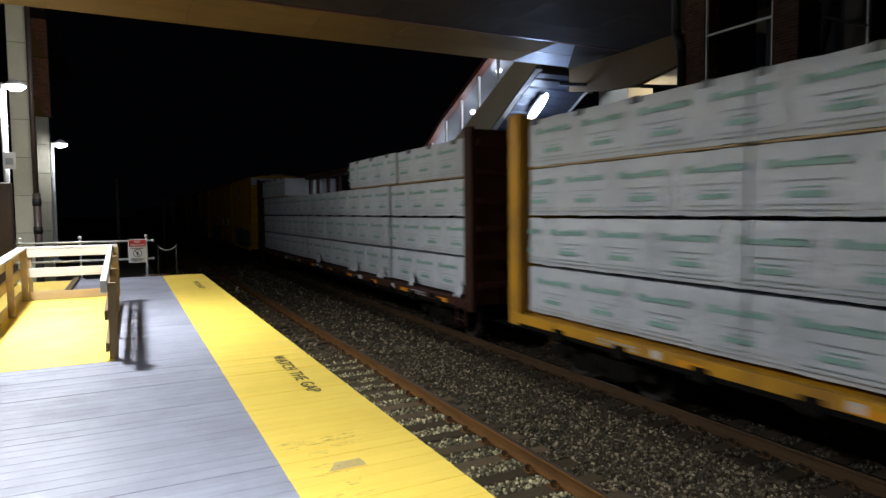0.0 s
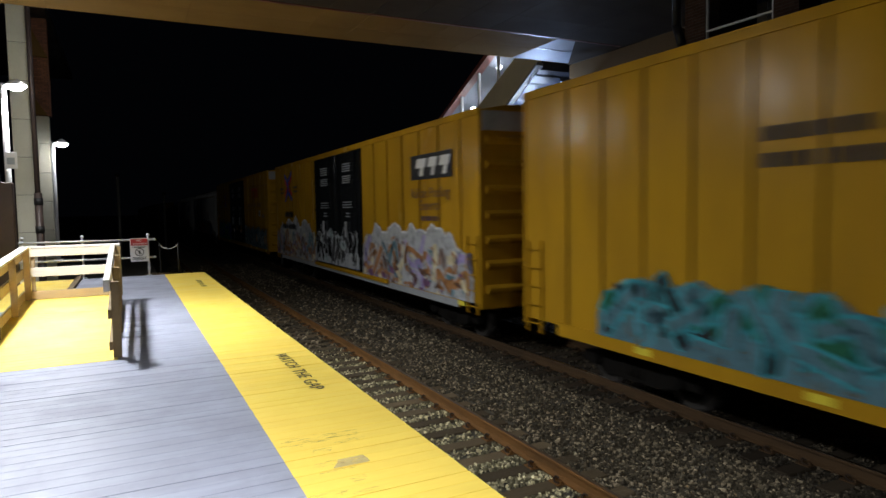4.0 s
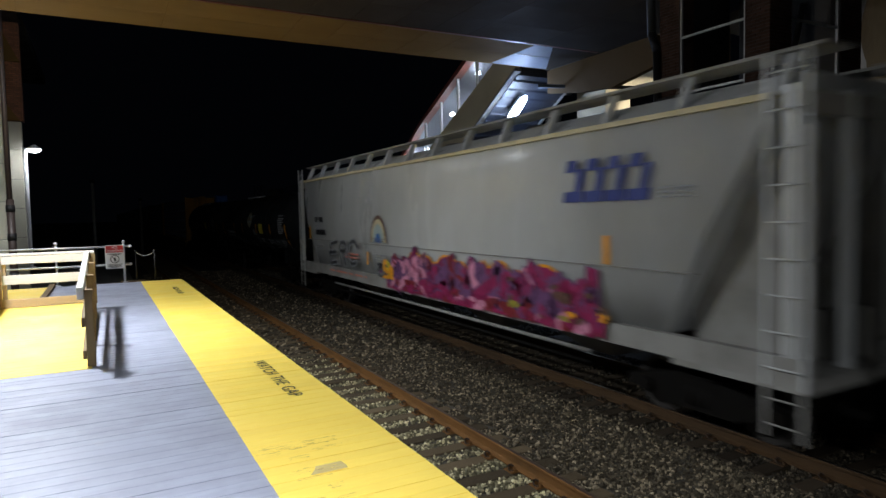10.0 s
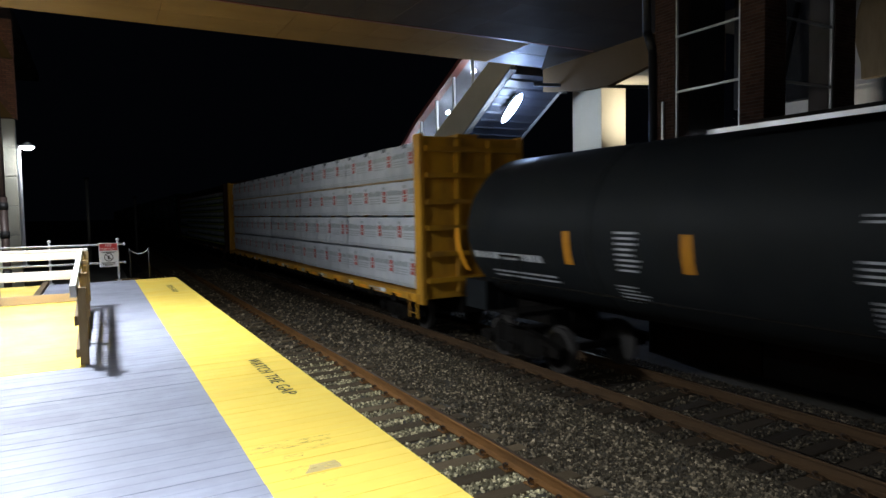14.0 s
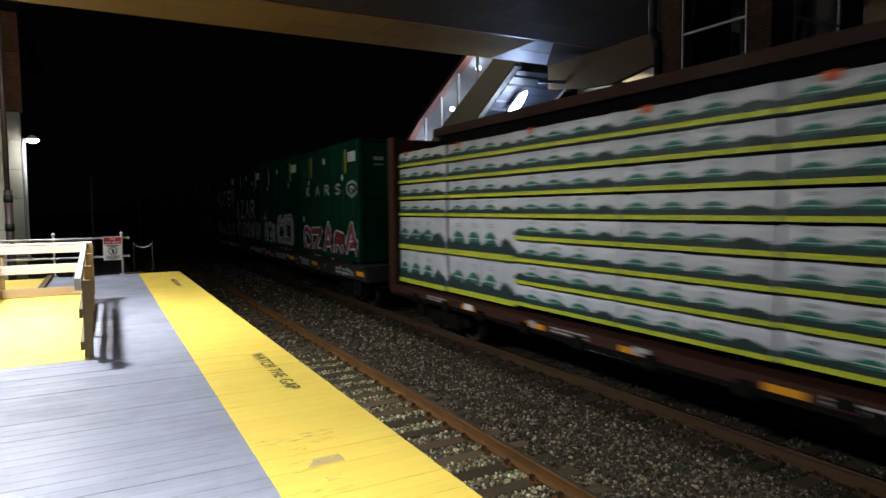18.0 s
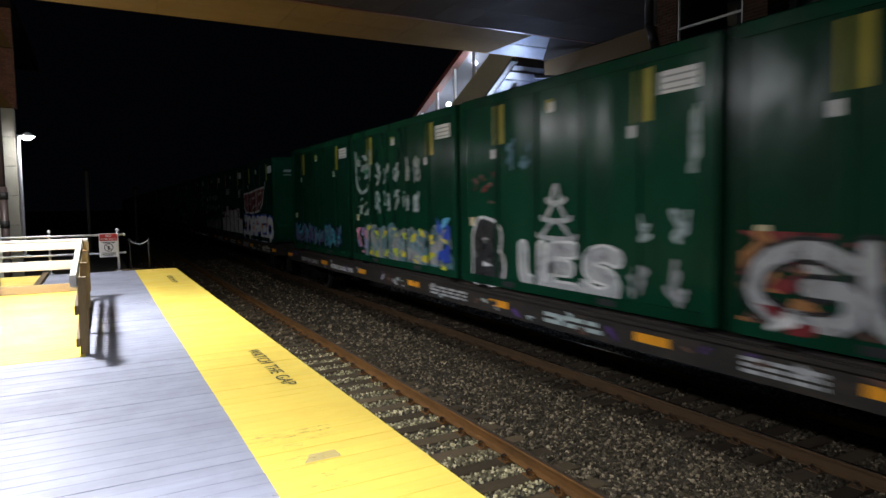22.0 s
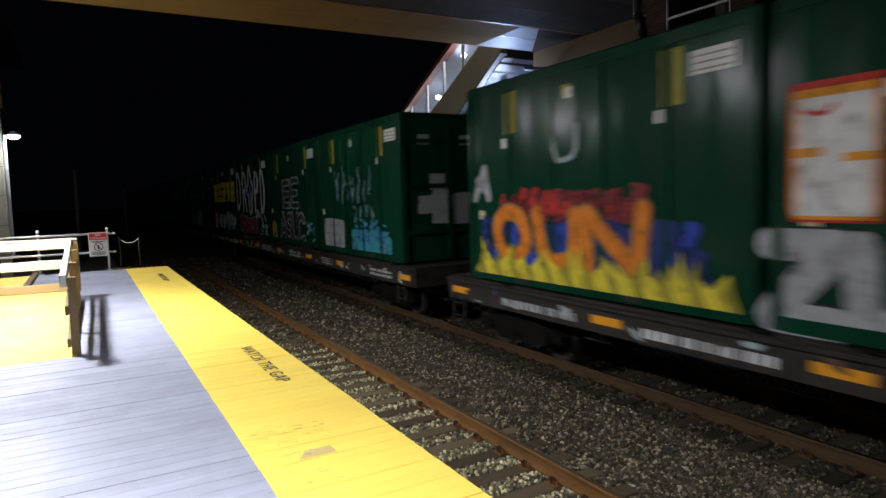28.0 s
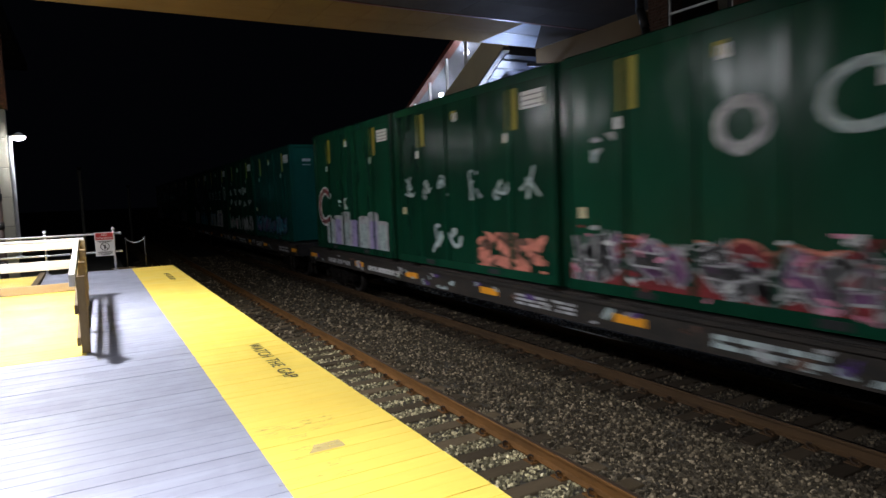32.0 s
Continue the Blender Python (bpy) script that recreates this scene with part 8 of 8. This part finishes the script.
def art_framed_boxes(t, X):
    shapes = [("T", 5.2, 6.0, 1.30, 2.54), ("H", 4.01, 4.75, 1.31, 2.49), ("E", 2.92, 3.6, 1.32, 2.49), ("L", 1.69, 2.46, 1.27, 2.52), ("L", 0.35, 1.29, 1.23, 2.55)]
    for k, (ch, ya, yb, z0, z1) in enumerate(shapes):
        bm = bmesh.new()
        for j, d in enumerate((0.07, 0.04, 0.0)):
            a, b, lo, hi = ya - d, yb + d, z0 - d, z1 + (d + 0.05 * (2 - j))
            if ch == "L":
                m = yb - 0.52 * (yb - ya)
                facing(bm, X - 0.002 - 0.004 * j, [(b, lo), (a, lo), (a, z0 + 0.55 * (z1 - z0) + d), (m - d, z0 + 0.55 * (z1 - z0) + d), (m - d, hi), (b, hi)], j)
            else:
                facing(bm, X - 0.002 - 0.004 * j, [(b, lo), (a, lo), (a, hi), (b, hi)], j)
        cuts = {"T": ((0.0, 0.35, 0.5, 0.58), (0.62, 1.0, 0.45, 0.52)), "H": ((0.38, 0.58, 0.0, 0.4), (0.38, 0.58, 0.68, 1.0)), "E": ((0.5, 1.0, 0.22, 0.36), (0.5, 1.0, 0.56, 0.68)), "L": ()}[ch]
        for a, b, lo, hi in cuts:
            facing(bm, X - 0.016, [(yb - a * (yb - ya), z0 + lo * (z1 - z0)), (yb - b * (yb - ya), z0 + lo * (z1 - z0)), (yb - b * (yb - ya), z0 + hi * (z1 - z0)), (yb - a * (yb - ya), z0 + hi * (z1 - z0))], 1 if ch in "TH" else 3)
        ribbon(bm, [(yb - 0.05, z1 - 0.12), ((ya + yb) / 2 + 0.1, z1 - 0.2), ((ya + yb) / 2, z1 - 0.08)], 0.05, X - 0.018, 0)
        part("graffiti", bm, ["spray_red", "spray_amber", "spray_white", "spray_maroon"], t, "white sprayed block letter with red and orange frame")
        smear(t, X, (ya + yb) / 2 - 0.12, (ya + yb) / 2 + 0.12, 1.08, 1.18, ("lime", "strip"), 4, 400 + k, 0.15)
        if k < 4:
            smear(t, X, ya - 0.35, ya - 0.1, 2.0, 2.4, ("strip", "lime"), 4, 410 + k, 0.15)
    smear(t, X, 1.8, 2.4, 2.5, 2.9, ("white", "silver", "mist"), 14, 420, 0.25)
    smear(t, X, 0.4, 1.2, 2.6, 2.85, ("mist", "silver"), 10, 421, 0.25)
    for ch, y, w in (("Z", 6.35, 0.9), ("U", 5.4, 0.85), ("N", 4.5, 0.95), ("T", 3.5, 0.85), ("H", 2.6, 0.85), ("L", 1.7, 0.7), ("E", 0.95, 0.85)):
        letter(t, X - 0.002, ch, y - w + 0.08, y - 0.08, 0.16, 0.98, ("black", "silver"), 0.36, 0.03)
    smear(t, X - 0.012, 0.1, 4.2, 0.06, 0.3, ("silver", "grey"), 18, 422, 0.25)

def art_sunset_word(t, X):
    wildstyle(t, X + 0.002, 0.6, 5.9, 0.12, 1.35, ("navy", "navy", "blue"), "navy", "navy", 98)
    wildstyle(t, X - 0.004, 1.6, 5.2, 1.15, 1.75, ("maroon", "red"), "maroon", "maroon", 198)
    graffiti(t, X - 0.014, 1.7, 5.4, 0.42, 1.35, "OUN", "orange", "rust", None, 0.26, 0.05, 298, 0.06)
    r = random.Random(99)
    for k in range(34):
        bm = bmesh.new()
        y = 0.4 + 5.6 * k / 34
        facing(bm, X - 0.024 - 0.0003 * k, [(y - 0.22, 0.12), (y + 0.22, 0.12), (y + 0.10, 0.35), (y + r.uniform(-0.35, 0.35), r.uniform(0.5, 0.85)), (y - 0.12, 0.33)], 0)
        part("graffiti", bm, "spray_yellow" if k % 3 else "spray_strip", t, "sprayed yellow flame")
    graffiti(t, X, 5.5, 6.1, 1.4, 2.4, "A", "silver", None, None, 0.2, 0, 101, 0.2)
    graffiti(t, X, 3.0, 3.7, 2.1, 2.7, "U", "mist", None, None, 0.14, 0, 102, 0.2)

def art_scribble(t, X):
    smear(t, X, 0.7, 3.4, 0.10, 0.75, ("teal2", "hood", "teal2", "steel"), 120, 103, 0.30)
    smear(t, X - 0.004, 1.0, 3.1, 0.5, 1.05, ("hood", "teal2"), 40, 107, 0.16)
    scrawl(t, X, 1.8, 4.8, 1.7, 2.6, 5, "slate", 0.035, 104)
    scrawl(t, X, 2.2, 4.7, 1.45, 2.2, 6, "slate", 0.035, 106)
    scrawl(t, X, 1.6, 3.3, 0.9, 1.5, 4, "slate", 0.035, 204)
    bm = bmesh.new()
    ribbon(bm, [(5.75, 0.55), (4.9, 0.56), (4.05, 0.5)], 0.95, X - 0.003, 0)
    for ch, y in zip("HEI", (5.75, 5.15, 4.55)):
        for line in GLYPHS[ch]:
            stroke(bm, [(y - p * 0.45, 0.28 + q * 0.55) for p, q in line], 0.07, X - 0.006, 1)
    sprayed_part("graffiti", bm, ["silver", "grey"], t, "sprayed block with letters in ")

def art_black_silver(t, X):
    for ch, y, w in (("A", 4.6, 0.75), ("S", 3.8, 0.7), ("U", 3.05, 0.7), ("C", 2.3, 0.7)):
        letter(t, X, ch, y - w, y, 0.12, 1.1, ("silver", "black"), 0.18, 0.06)
    letter(t, X, "E", 3.3, 4.1, 1.45, 2.3, ("silver", "black"), 0.16, 0.06)
    letter(t, X, "E", 2.2, 3.0, 1.45, 2.35, ("silver", "black"), 0.16, 0.06)
    letter(t, X, "B", 5.2, 5.8, 0.1, 0.75, ("strip",), 0.20)
    smear(t, X, 0.4, 1.3, 0.2, 0.9, ("steel", "mist"), 12, 110, 0.22)

def art_outlined(t, X):
    letter(t, X, "D", 5.3, 6.05, 1.35, 3.05, ("white",), 0.20)
    letter(t, X, "R", 4.05, 4.75, 1.2, 3.0, ("white",), 0.20)
    bm = bmesh.new()
    ribbon(bm, [(3.55, 1.9), (3.9, 2.0), (3.9, 2.35), (3.55, 2.45), (3.5, 3.1), (3.2, 3.15), (3.05, 2.75), (2.95, 2.5), (2.72, 2.45), (2.72, 1.95), (2.95, 1.85), (3.0, 1.2), (3.25, 1.08), (3.5, 1.25), (3.52, 1.7), (3.55, 1.9)], 0.19, X - 0.004, 0)
    sprayed_part("graffiti", bm, ["white"], t, "sprayed outline of a cross in ")
    bm = bmesh.new()
    facing(bm, X - 0.006, [(3.38, 1.42), (3.10, 1.42), (3.10, 2.36), (3.38, 2.36)], 0)
    facing(bm, X - 0.007, [(3.52, 1.80), (2.94, 1.80), (2.94, 2.15), (3.52, 2.15)], 0)
    sprayed_part("graffiti", bm, ["hood"], t, "sprayed cross in ")
    letter(t, X, "P", 1.72, 2.32, 1.25, 2.9, ("white",), 0.24)
    letter(t, X, "D", 0.62, 1.22, 1.2, 2.95, ("white",), 0.22)
    graffiti(t, X, 2.15, 5.7, 0.08, 0.85, "ZENKO", "maroon", "rose", "silver", 0.26, 0.06, 113, 0.10)
    smear(t, X, 1.5, 2.4, 0.85, 1.28, ("mist", "silver", "grey"), 18, 214, 0.22)
    smear(t, X, 0.2, 1.6, 0.15, 1.05, ("mist", "grey", "silver"), 34, 114, 0.2)

BLOCKS = {"M": "111 111 111 111 111", "E": "111 110 111 100 111", "S": "111 100 111 001 111", "P": "111 101 111 100 100", "A": "111 101 111 101 101", "R": "111 101 111 110 101"}
CELLS, BANDS = (0.38, 0.24, 0.38), (0.26, 0.14, 0.22, 0.12, 0.26)


def block_letter(bm, X, left, width, z0, z1, rows):
    """A stout letter of filled cells, read against y."""
    z = z1
    for row, band in zip(rows.split(), BANDS):
        y = left
        for cell, c in zip(row, CELLS):
            if cell == "1":
                decal(bm, X, y - c * width, y, z - band * (z1 - z0), z, 0)
            y -= c * width
        z -= band * (z1 - z0)


def art_yellow_blocks(t, X):
    rq = random.Random(8)
    for k, ch in enumerate("MESPAR"):
        bm = bmesh.new()
        w = 0.86 + rq.uniform(-0.03, 0.03)
        block_letter(bm, X, 6.06 - 0.975 * k, w + 0.05 * (ch == "M"), 1.66 + rq.uniform(-0.03, 0.03), 2.72 + rq.uniform(-0.05, 0.05), BLOCKS[ch])
        bmesh.ops.remove_doubles(bm, verts=bm.verts, dist=0.002)
        part("graffiti", bm, "yellow", t, "yellow sprayed block letter")
    graffiti(t, X, 0.12, 5.0, 0.14, 1.18, "WSOWSW", "white", "grey", "black", 0.36, 0.03, 116, 0.06, ("silver", "white", "silver"))
    bm = bmesh.new()
    decal(bm, X - 0.002, 5.25, 6.16, 0.02, 1.12, 0); decal(bm, X - 0.006, 5.38, 6.03, 0.09, 1.0, 1); decal(bm, X - 0.010, 5.42, 5.84, 0.14, 0.93, 3)
    for k in range(18):
        y, z = rq.uniform(5.42, 5.72), rq.uniform(0.15, 0.8)
        decal(bm, X - 0.012 - 0.0004 * k, y, y + rq.uniform(0.05, 0.16), z, z + rq.uniform(0.02, 0.08), rq.choice((2, 4, 1, 2)))
    part("graffiti", bm, ["red", "white", "orange", "amber", "black"], t, "red sprayed square with yellow swirls")

def art_tags(t, X):
    for ch, y in zip("XMXS", (5.9, 4.75, 3.6, 2.4)):
        letter(t, X, ch, y - 0.5, y, 1.75, 2.25, ("mist",), 0.06)
    letter(t, X, "@", 0.35, 1.1, 1.75, 2.45, ("mist",), 0.10)
    bm = bmesh.new()
    facing(bm, X - 0.003, [(3.55, 0.15), (1.75, 0.12), (1.65, 0.9), (2.0, 1.15), (3.3, 1.12), (3.6, 0.8)], 0)
    for ch, y in zip("SE", (3.3, 2.5)):
        for line in GLYPHS[ch]:
            stroke(bm, rounded([(y - p * 0.55, 0.3 + q * 0.6) for p, q in line]), 0.07, X - 0.006, 1)
    sprayed_part("graffiti", bm, ["white", "lilac"], t, "sprayed bubble with letters in ")
    wildstyle(t, X, 3.9, 6.0, 0.1, 1.05, ("sky", "silver", "mist"), "silver", "mist", 120, bold=0.8, dense=4)

def art_red_white_black(t, X):
    wildstyle(t, X, 0.3, 6.1, 0.1, 1.0, ("black", "plum", "black"), "silver", "maroon", 121, "salmon", bold=1.0, dense=5)
    smear(t, X - 0.014, 0.2, 6.1, 0.1, 1.05, ("white", "pink", "maroon", "silver"), 60, 221, 0.13)
    letter(t, X, "O", 2.7, 3.35, 2.0, 2.6, ("silver",), 0.16)
    letter(t, X, "C", 1.3, 2.1, 2.1, 2.8, ("mist",), 0.12)
    smear(t, X, 5.1, 5.6, 2.0, 2.6, ("mist", "silver"), 6, 125, 0.2)

def art_salmon_block(t, X):
    smear(t, X, 0.3, 2.6, 0.12, 0.85, ("salmon", "salmon", "salmon", "brownp"), 60, 126, 0.3)
    scrawl(t, X, 3.0, 4.6, 0.3, 0.95, 2, "mist", 0.09, 127)
    scrawl(t, X, 3.4, 5.9, 1.5, 2.1, 3, "mist", 0.05, 128)
    scrawl(t, X, 0.3, 3.0, 1.4, 2.1, 3, "mist", 0.05, 129)

def art_lilac_block(t, X):
    for k, y in enumerate((4.9, 4.2, 3.5, 2.8, 2.1, 1.4, 0.8)):
        bm = bmesh.new()
        ribbon(bm, [(y, 0.05), (y, 0.4), (y, 0.95 + 0.12 * (k % 3))], 0.72, X - 0.002 - 0.0005 * k, 0)
        ribbon(bm, [(y, 0.08), (y, 0.4), (y, 0.85 + 0.1 * (k % 2))], 0.50, X - 0.006 - 0.0005 * k, 1)
        sprayed_part("graffiti", bm, ["silver", "lilac" if k % 2 else "mist"], t, "round-topped sprayed bubble in ")
    letter(t, X, "C", 4.9, 5.9, 0.8, 1.9, ("white", "maroon"), 0.14, 0.06)
    smear(t, X, 3.0, 4.2, 1.25, 1.6, ("white",), 6, 132, 0.15)


G, T = "green", "teal"
FLATS = [
    (230.2, [(G, art_maroon_word, "green container with maroon and white sprayed letters"), (G, art_white_number, "green container with a white sprayed block"), (G, art_tall_letters, "green container with tall pale letters over grey graffiti"), (G, art_white_word, "green container with white letters and blue blocks")]),
    (258.6, [(G, art_white_red, "green container with a white and red graffiti band"), (G, art_drawings, "green container with pink and black sprayed drawings"), (G, art_blue_block, "green container with a blue block and mixed blots"), (G, art_teal_word, "green container with teal sprayed letters")]),
    (287.3, [(G, art_slant_word, "green container with a slanting maroon word and white bubbles"), (G, art_white_bubbles, "green container with large white bubble letters"), (G, art_faded, "green container with faded grey tags"), (G, art_blue_cream, "green container with blue and cream letters")]),
    (315.9, [(G, art_lilac, "green container with lilac and white letters"), (G, art_faded, "green container with faded grey tags"), (G, art_framed_boxes, "green container with five framed white letter blocks"), (G, art_sunset_word, "green container with red, orange and yellow letters")]),
    (344.6, [(G, art_scribble, "green container with thin scribbles and teal patches"), (G, art_black_silver, "green container with black and silver letters"), (G, art_outlined, "green container with tall white outlined letters"), (G, art_yellow_blocks, "green container with yellow block letters")]),
    (373.25, [(G, art_tags, "green container with pale tags and white letters"), (G, art_red_white_black, "green container with red, white and black letters"), (G, art_salmon_block, "green container with a salmon block and scribbles"), (G, art_lilac_block, "green container with a lilac and white block")]),
    (401.8, [(T, art_teal_word, "teal-green container with teal sprayed letters"), (G, art_faded, "green container with faded grey tags"), (G, art_tags, "green container with pale tags and white letters"), (G, art_scribble, "green container with thin scribbles")]),
    (430.3, [(G, art_drawings, "green container with sprayed drawings"), (G, art_faded, "green container with faded grey tags"), (G, art_teal_word, "green container with teal sprayed letters"), (G, art_white_bubbles, "green container with white bubble letters")]),
]
for n, (u, boxes) in enumerate(FLATS):
    flatcar(u, n + 1)
    for k, (mat, art, label) in enumerate(boxes):
        t, X = container(mat, n * 4 + k, label, "silver" if (n, k) == (4, 0) else None)
        art(t, X)
        RIDERS.append((t, u + 6.44 * k, 0.0, 1.375))

# ---- pieces of the setting: ties and deck boards ----
bm = bmesh.new()
cuboid(bm, -1.3, 1.3, -0.115, 0.115, -0.18, 0.0, bevel=0.012)
TIE = finish(bm, "tie", "tie")
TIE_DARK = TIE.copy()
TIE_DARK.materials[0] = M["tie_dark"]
bm = bmesh.new()
for s in (-1, 1):
    cuboid(bm, s * 0.755 - 0.17, s * 0.755 + 0.17, -0.09, 0.09, 0.001, 0.016, bevel=0.003)
    for dx in (-0.10, 0.10):
        for dy in (-0.055, 0.055):
            cuboid(bm, s * 0.755 + dx - 0.016, s * 0.755 + dx + 0.016, dy - 0.016, dy + 0.016, 0.016, 0.042)
    for dx in (-0.115, 0.115):  # spring clips that hold the rail's foot
        ring = [(s * 0.755 + dx + 0.032 * math.cos(a * math.pi / 3), 0.045 * math.sin(a * math.pi / 3), 0.040 + 0.028 * math.sin(a * math.pi / 3 + 0.6)) for a in range(6)]
        for p, q in zip(ring, ring[1:]):
            tube(bm, p, q, 0.012, 5, 1, caps=False)
PLATE = finish(bm, "tie_plate", ["rail_rust", "clip"])
PLATE_DARK = PLATE.copy()
PLATE_DARK.materials[0] = M["rail_brown"]
rr = random.Random(2)
for track, c in TRACKS:
    for k in range(-20, 128):
        y = 5.797 + 0.523 * k
        tie = part("tie", TIE if c == C1 else TIE_DARK, None, track, at=pose(c + rr.uniform(-0.05, 0.05), y + rr.uniform(-0.02, 0.02), TIE_TOP + rr.uniform(-0.012, 0.004), 0, 0, rr.uniform(-0.8, 0.8)))
        if -8 < k < 60:
            part("tie_plate", PLATE if c == C1 else PLATE_DARK, None, tie, at=(c - tie.location.x, 0, 0))

PITCH, GAP = 0.1435, 0.002


def board_mesh(segments, gap=GAP):
    bm = bmesh.new()
    for x0, x1, mi in segments:
        lo = [(0.0, -0.045), (PITCH - gap, -0.045), (PITCH - gap, -0.002), (PITCH - gap - 0.003, 0.0), (0.003, 0.0), (0.0, -0.002)]
        extruded(bm, lo, "x", x0, x1, mi)
    return finish(bm, "deck_board", ["deck_grey", "deck_yellow"])


PLAIN = [board_mesh([(-6.0, INNER, 0), (INNER, EDGE, 1)], g) for g in (0.002, 0.002, 0.003, 0.009)]
RAMP = board_mesh([(LX - 0.09, RX - 0.0, 1)])
FAR_END = board_mesh([(-6.0, -1.26, 1), (-1.26, INNER, 0), (INNER, EDGE, 1)])
k = 0
while BEGIN + k * PITCH < END - PITCH:
    y = BEGIN + k * PITCH
    me = FAR_END if y >= 13.2 else rr.choice(PLAIN)
    part("deck_board", me, None, platform, at=pose(rr.uniform(-0.004, 0.0), y, rr.uniform(-0.0025, 0.0)))
    k += 1
for k in range(34):
    part("ramp_board", RAMP, None, ramp, at=pose(rr.uniform(-0.003, 0.0), k * PITCH, rr.uniform(-0.002, 0.0)))


# ---- movement ----
def motions():
    for rider in RIDERS:
        t, u, x, z = rider[:4]
        turn = rider[4] if len(rider) > 4 else 0
        walk(t, [(s, pose(C2 + x, u - SPEED * s, ZR + z, 0, 0, turn)) for s in (-1, 0, 32, 33)])
    step = math.degrees(SPEED / FPS / 0.42)
    for w, dy, u in WHEELS:
        first, last = max(0, int((u - 34) / SPEED * FPS)), min(32 * FPS, int((u + 24) / SPEED * FPS))
        rows = [(f / FPS, pose(0, dy, 0.42, (f - first) * step % 360)) for f in range(first, last + 1)]
        if first > 0:
            rows.insert(0, (0.0, pose(0, dy, 0.42)))
        if rows and last < 32 * FPS:
            rows.append((32.0, rows[-1][1]))
        walk(w, rows or [(0.0, pose(0, dy, 0.42)), (32.0, pose(0, dy, 0.42))])


motions()
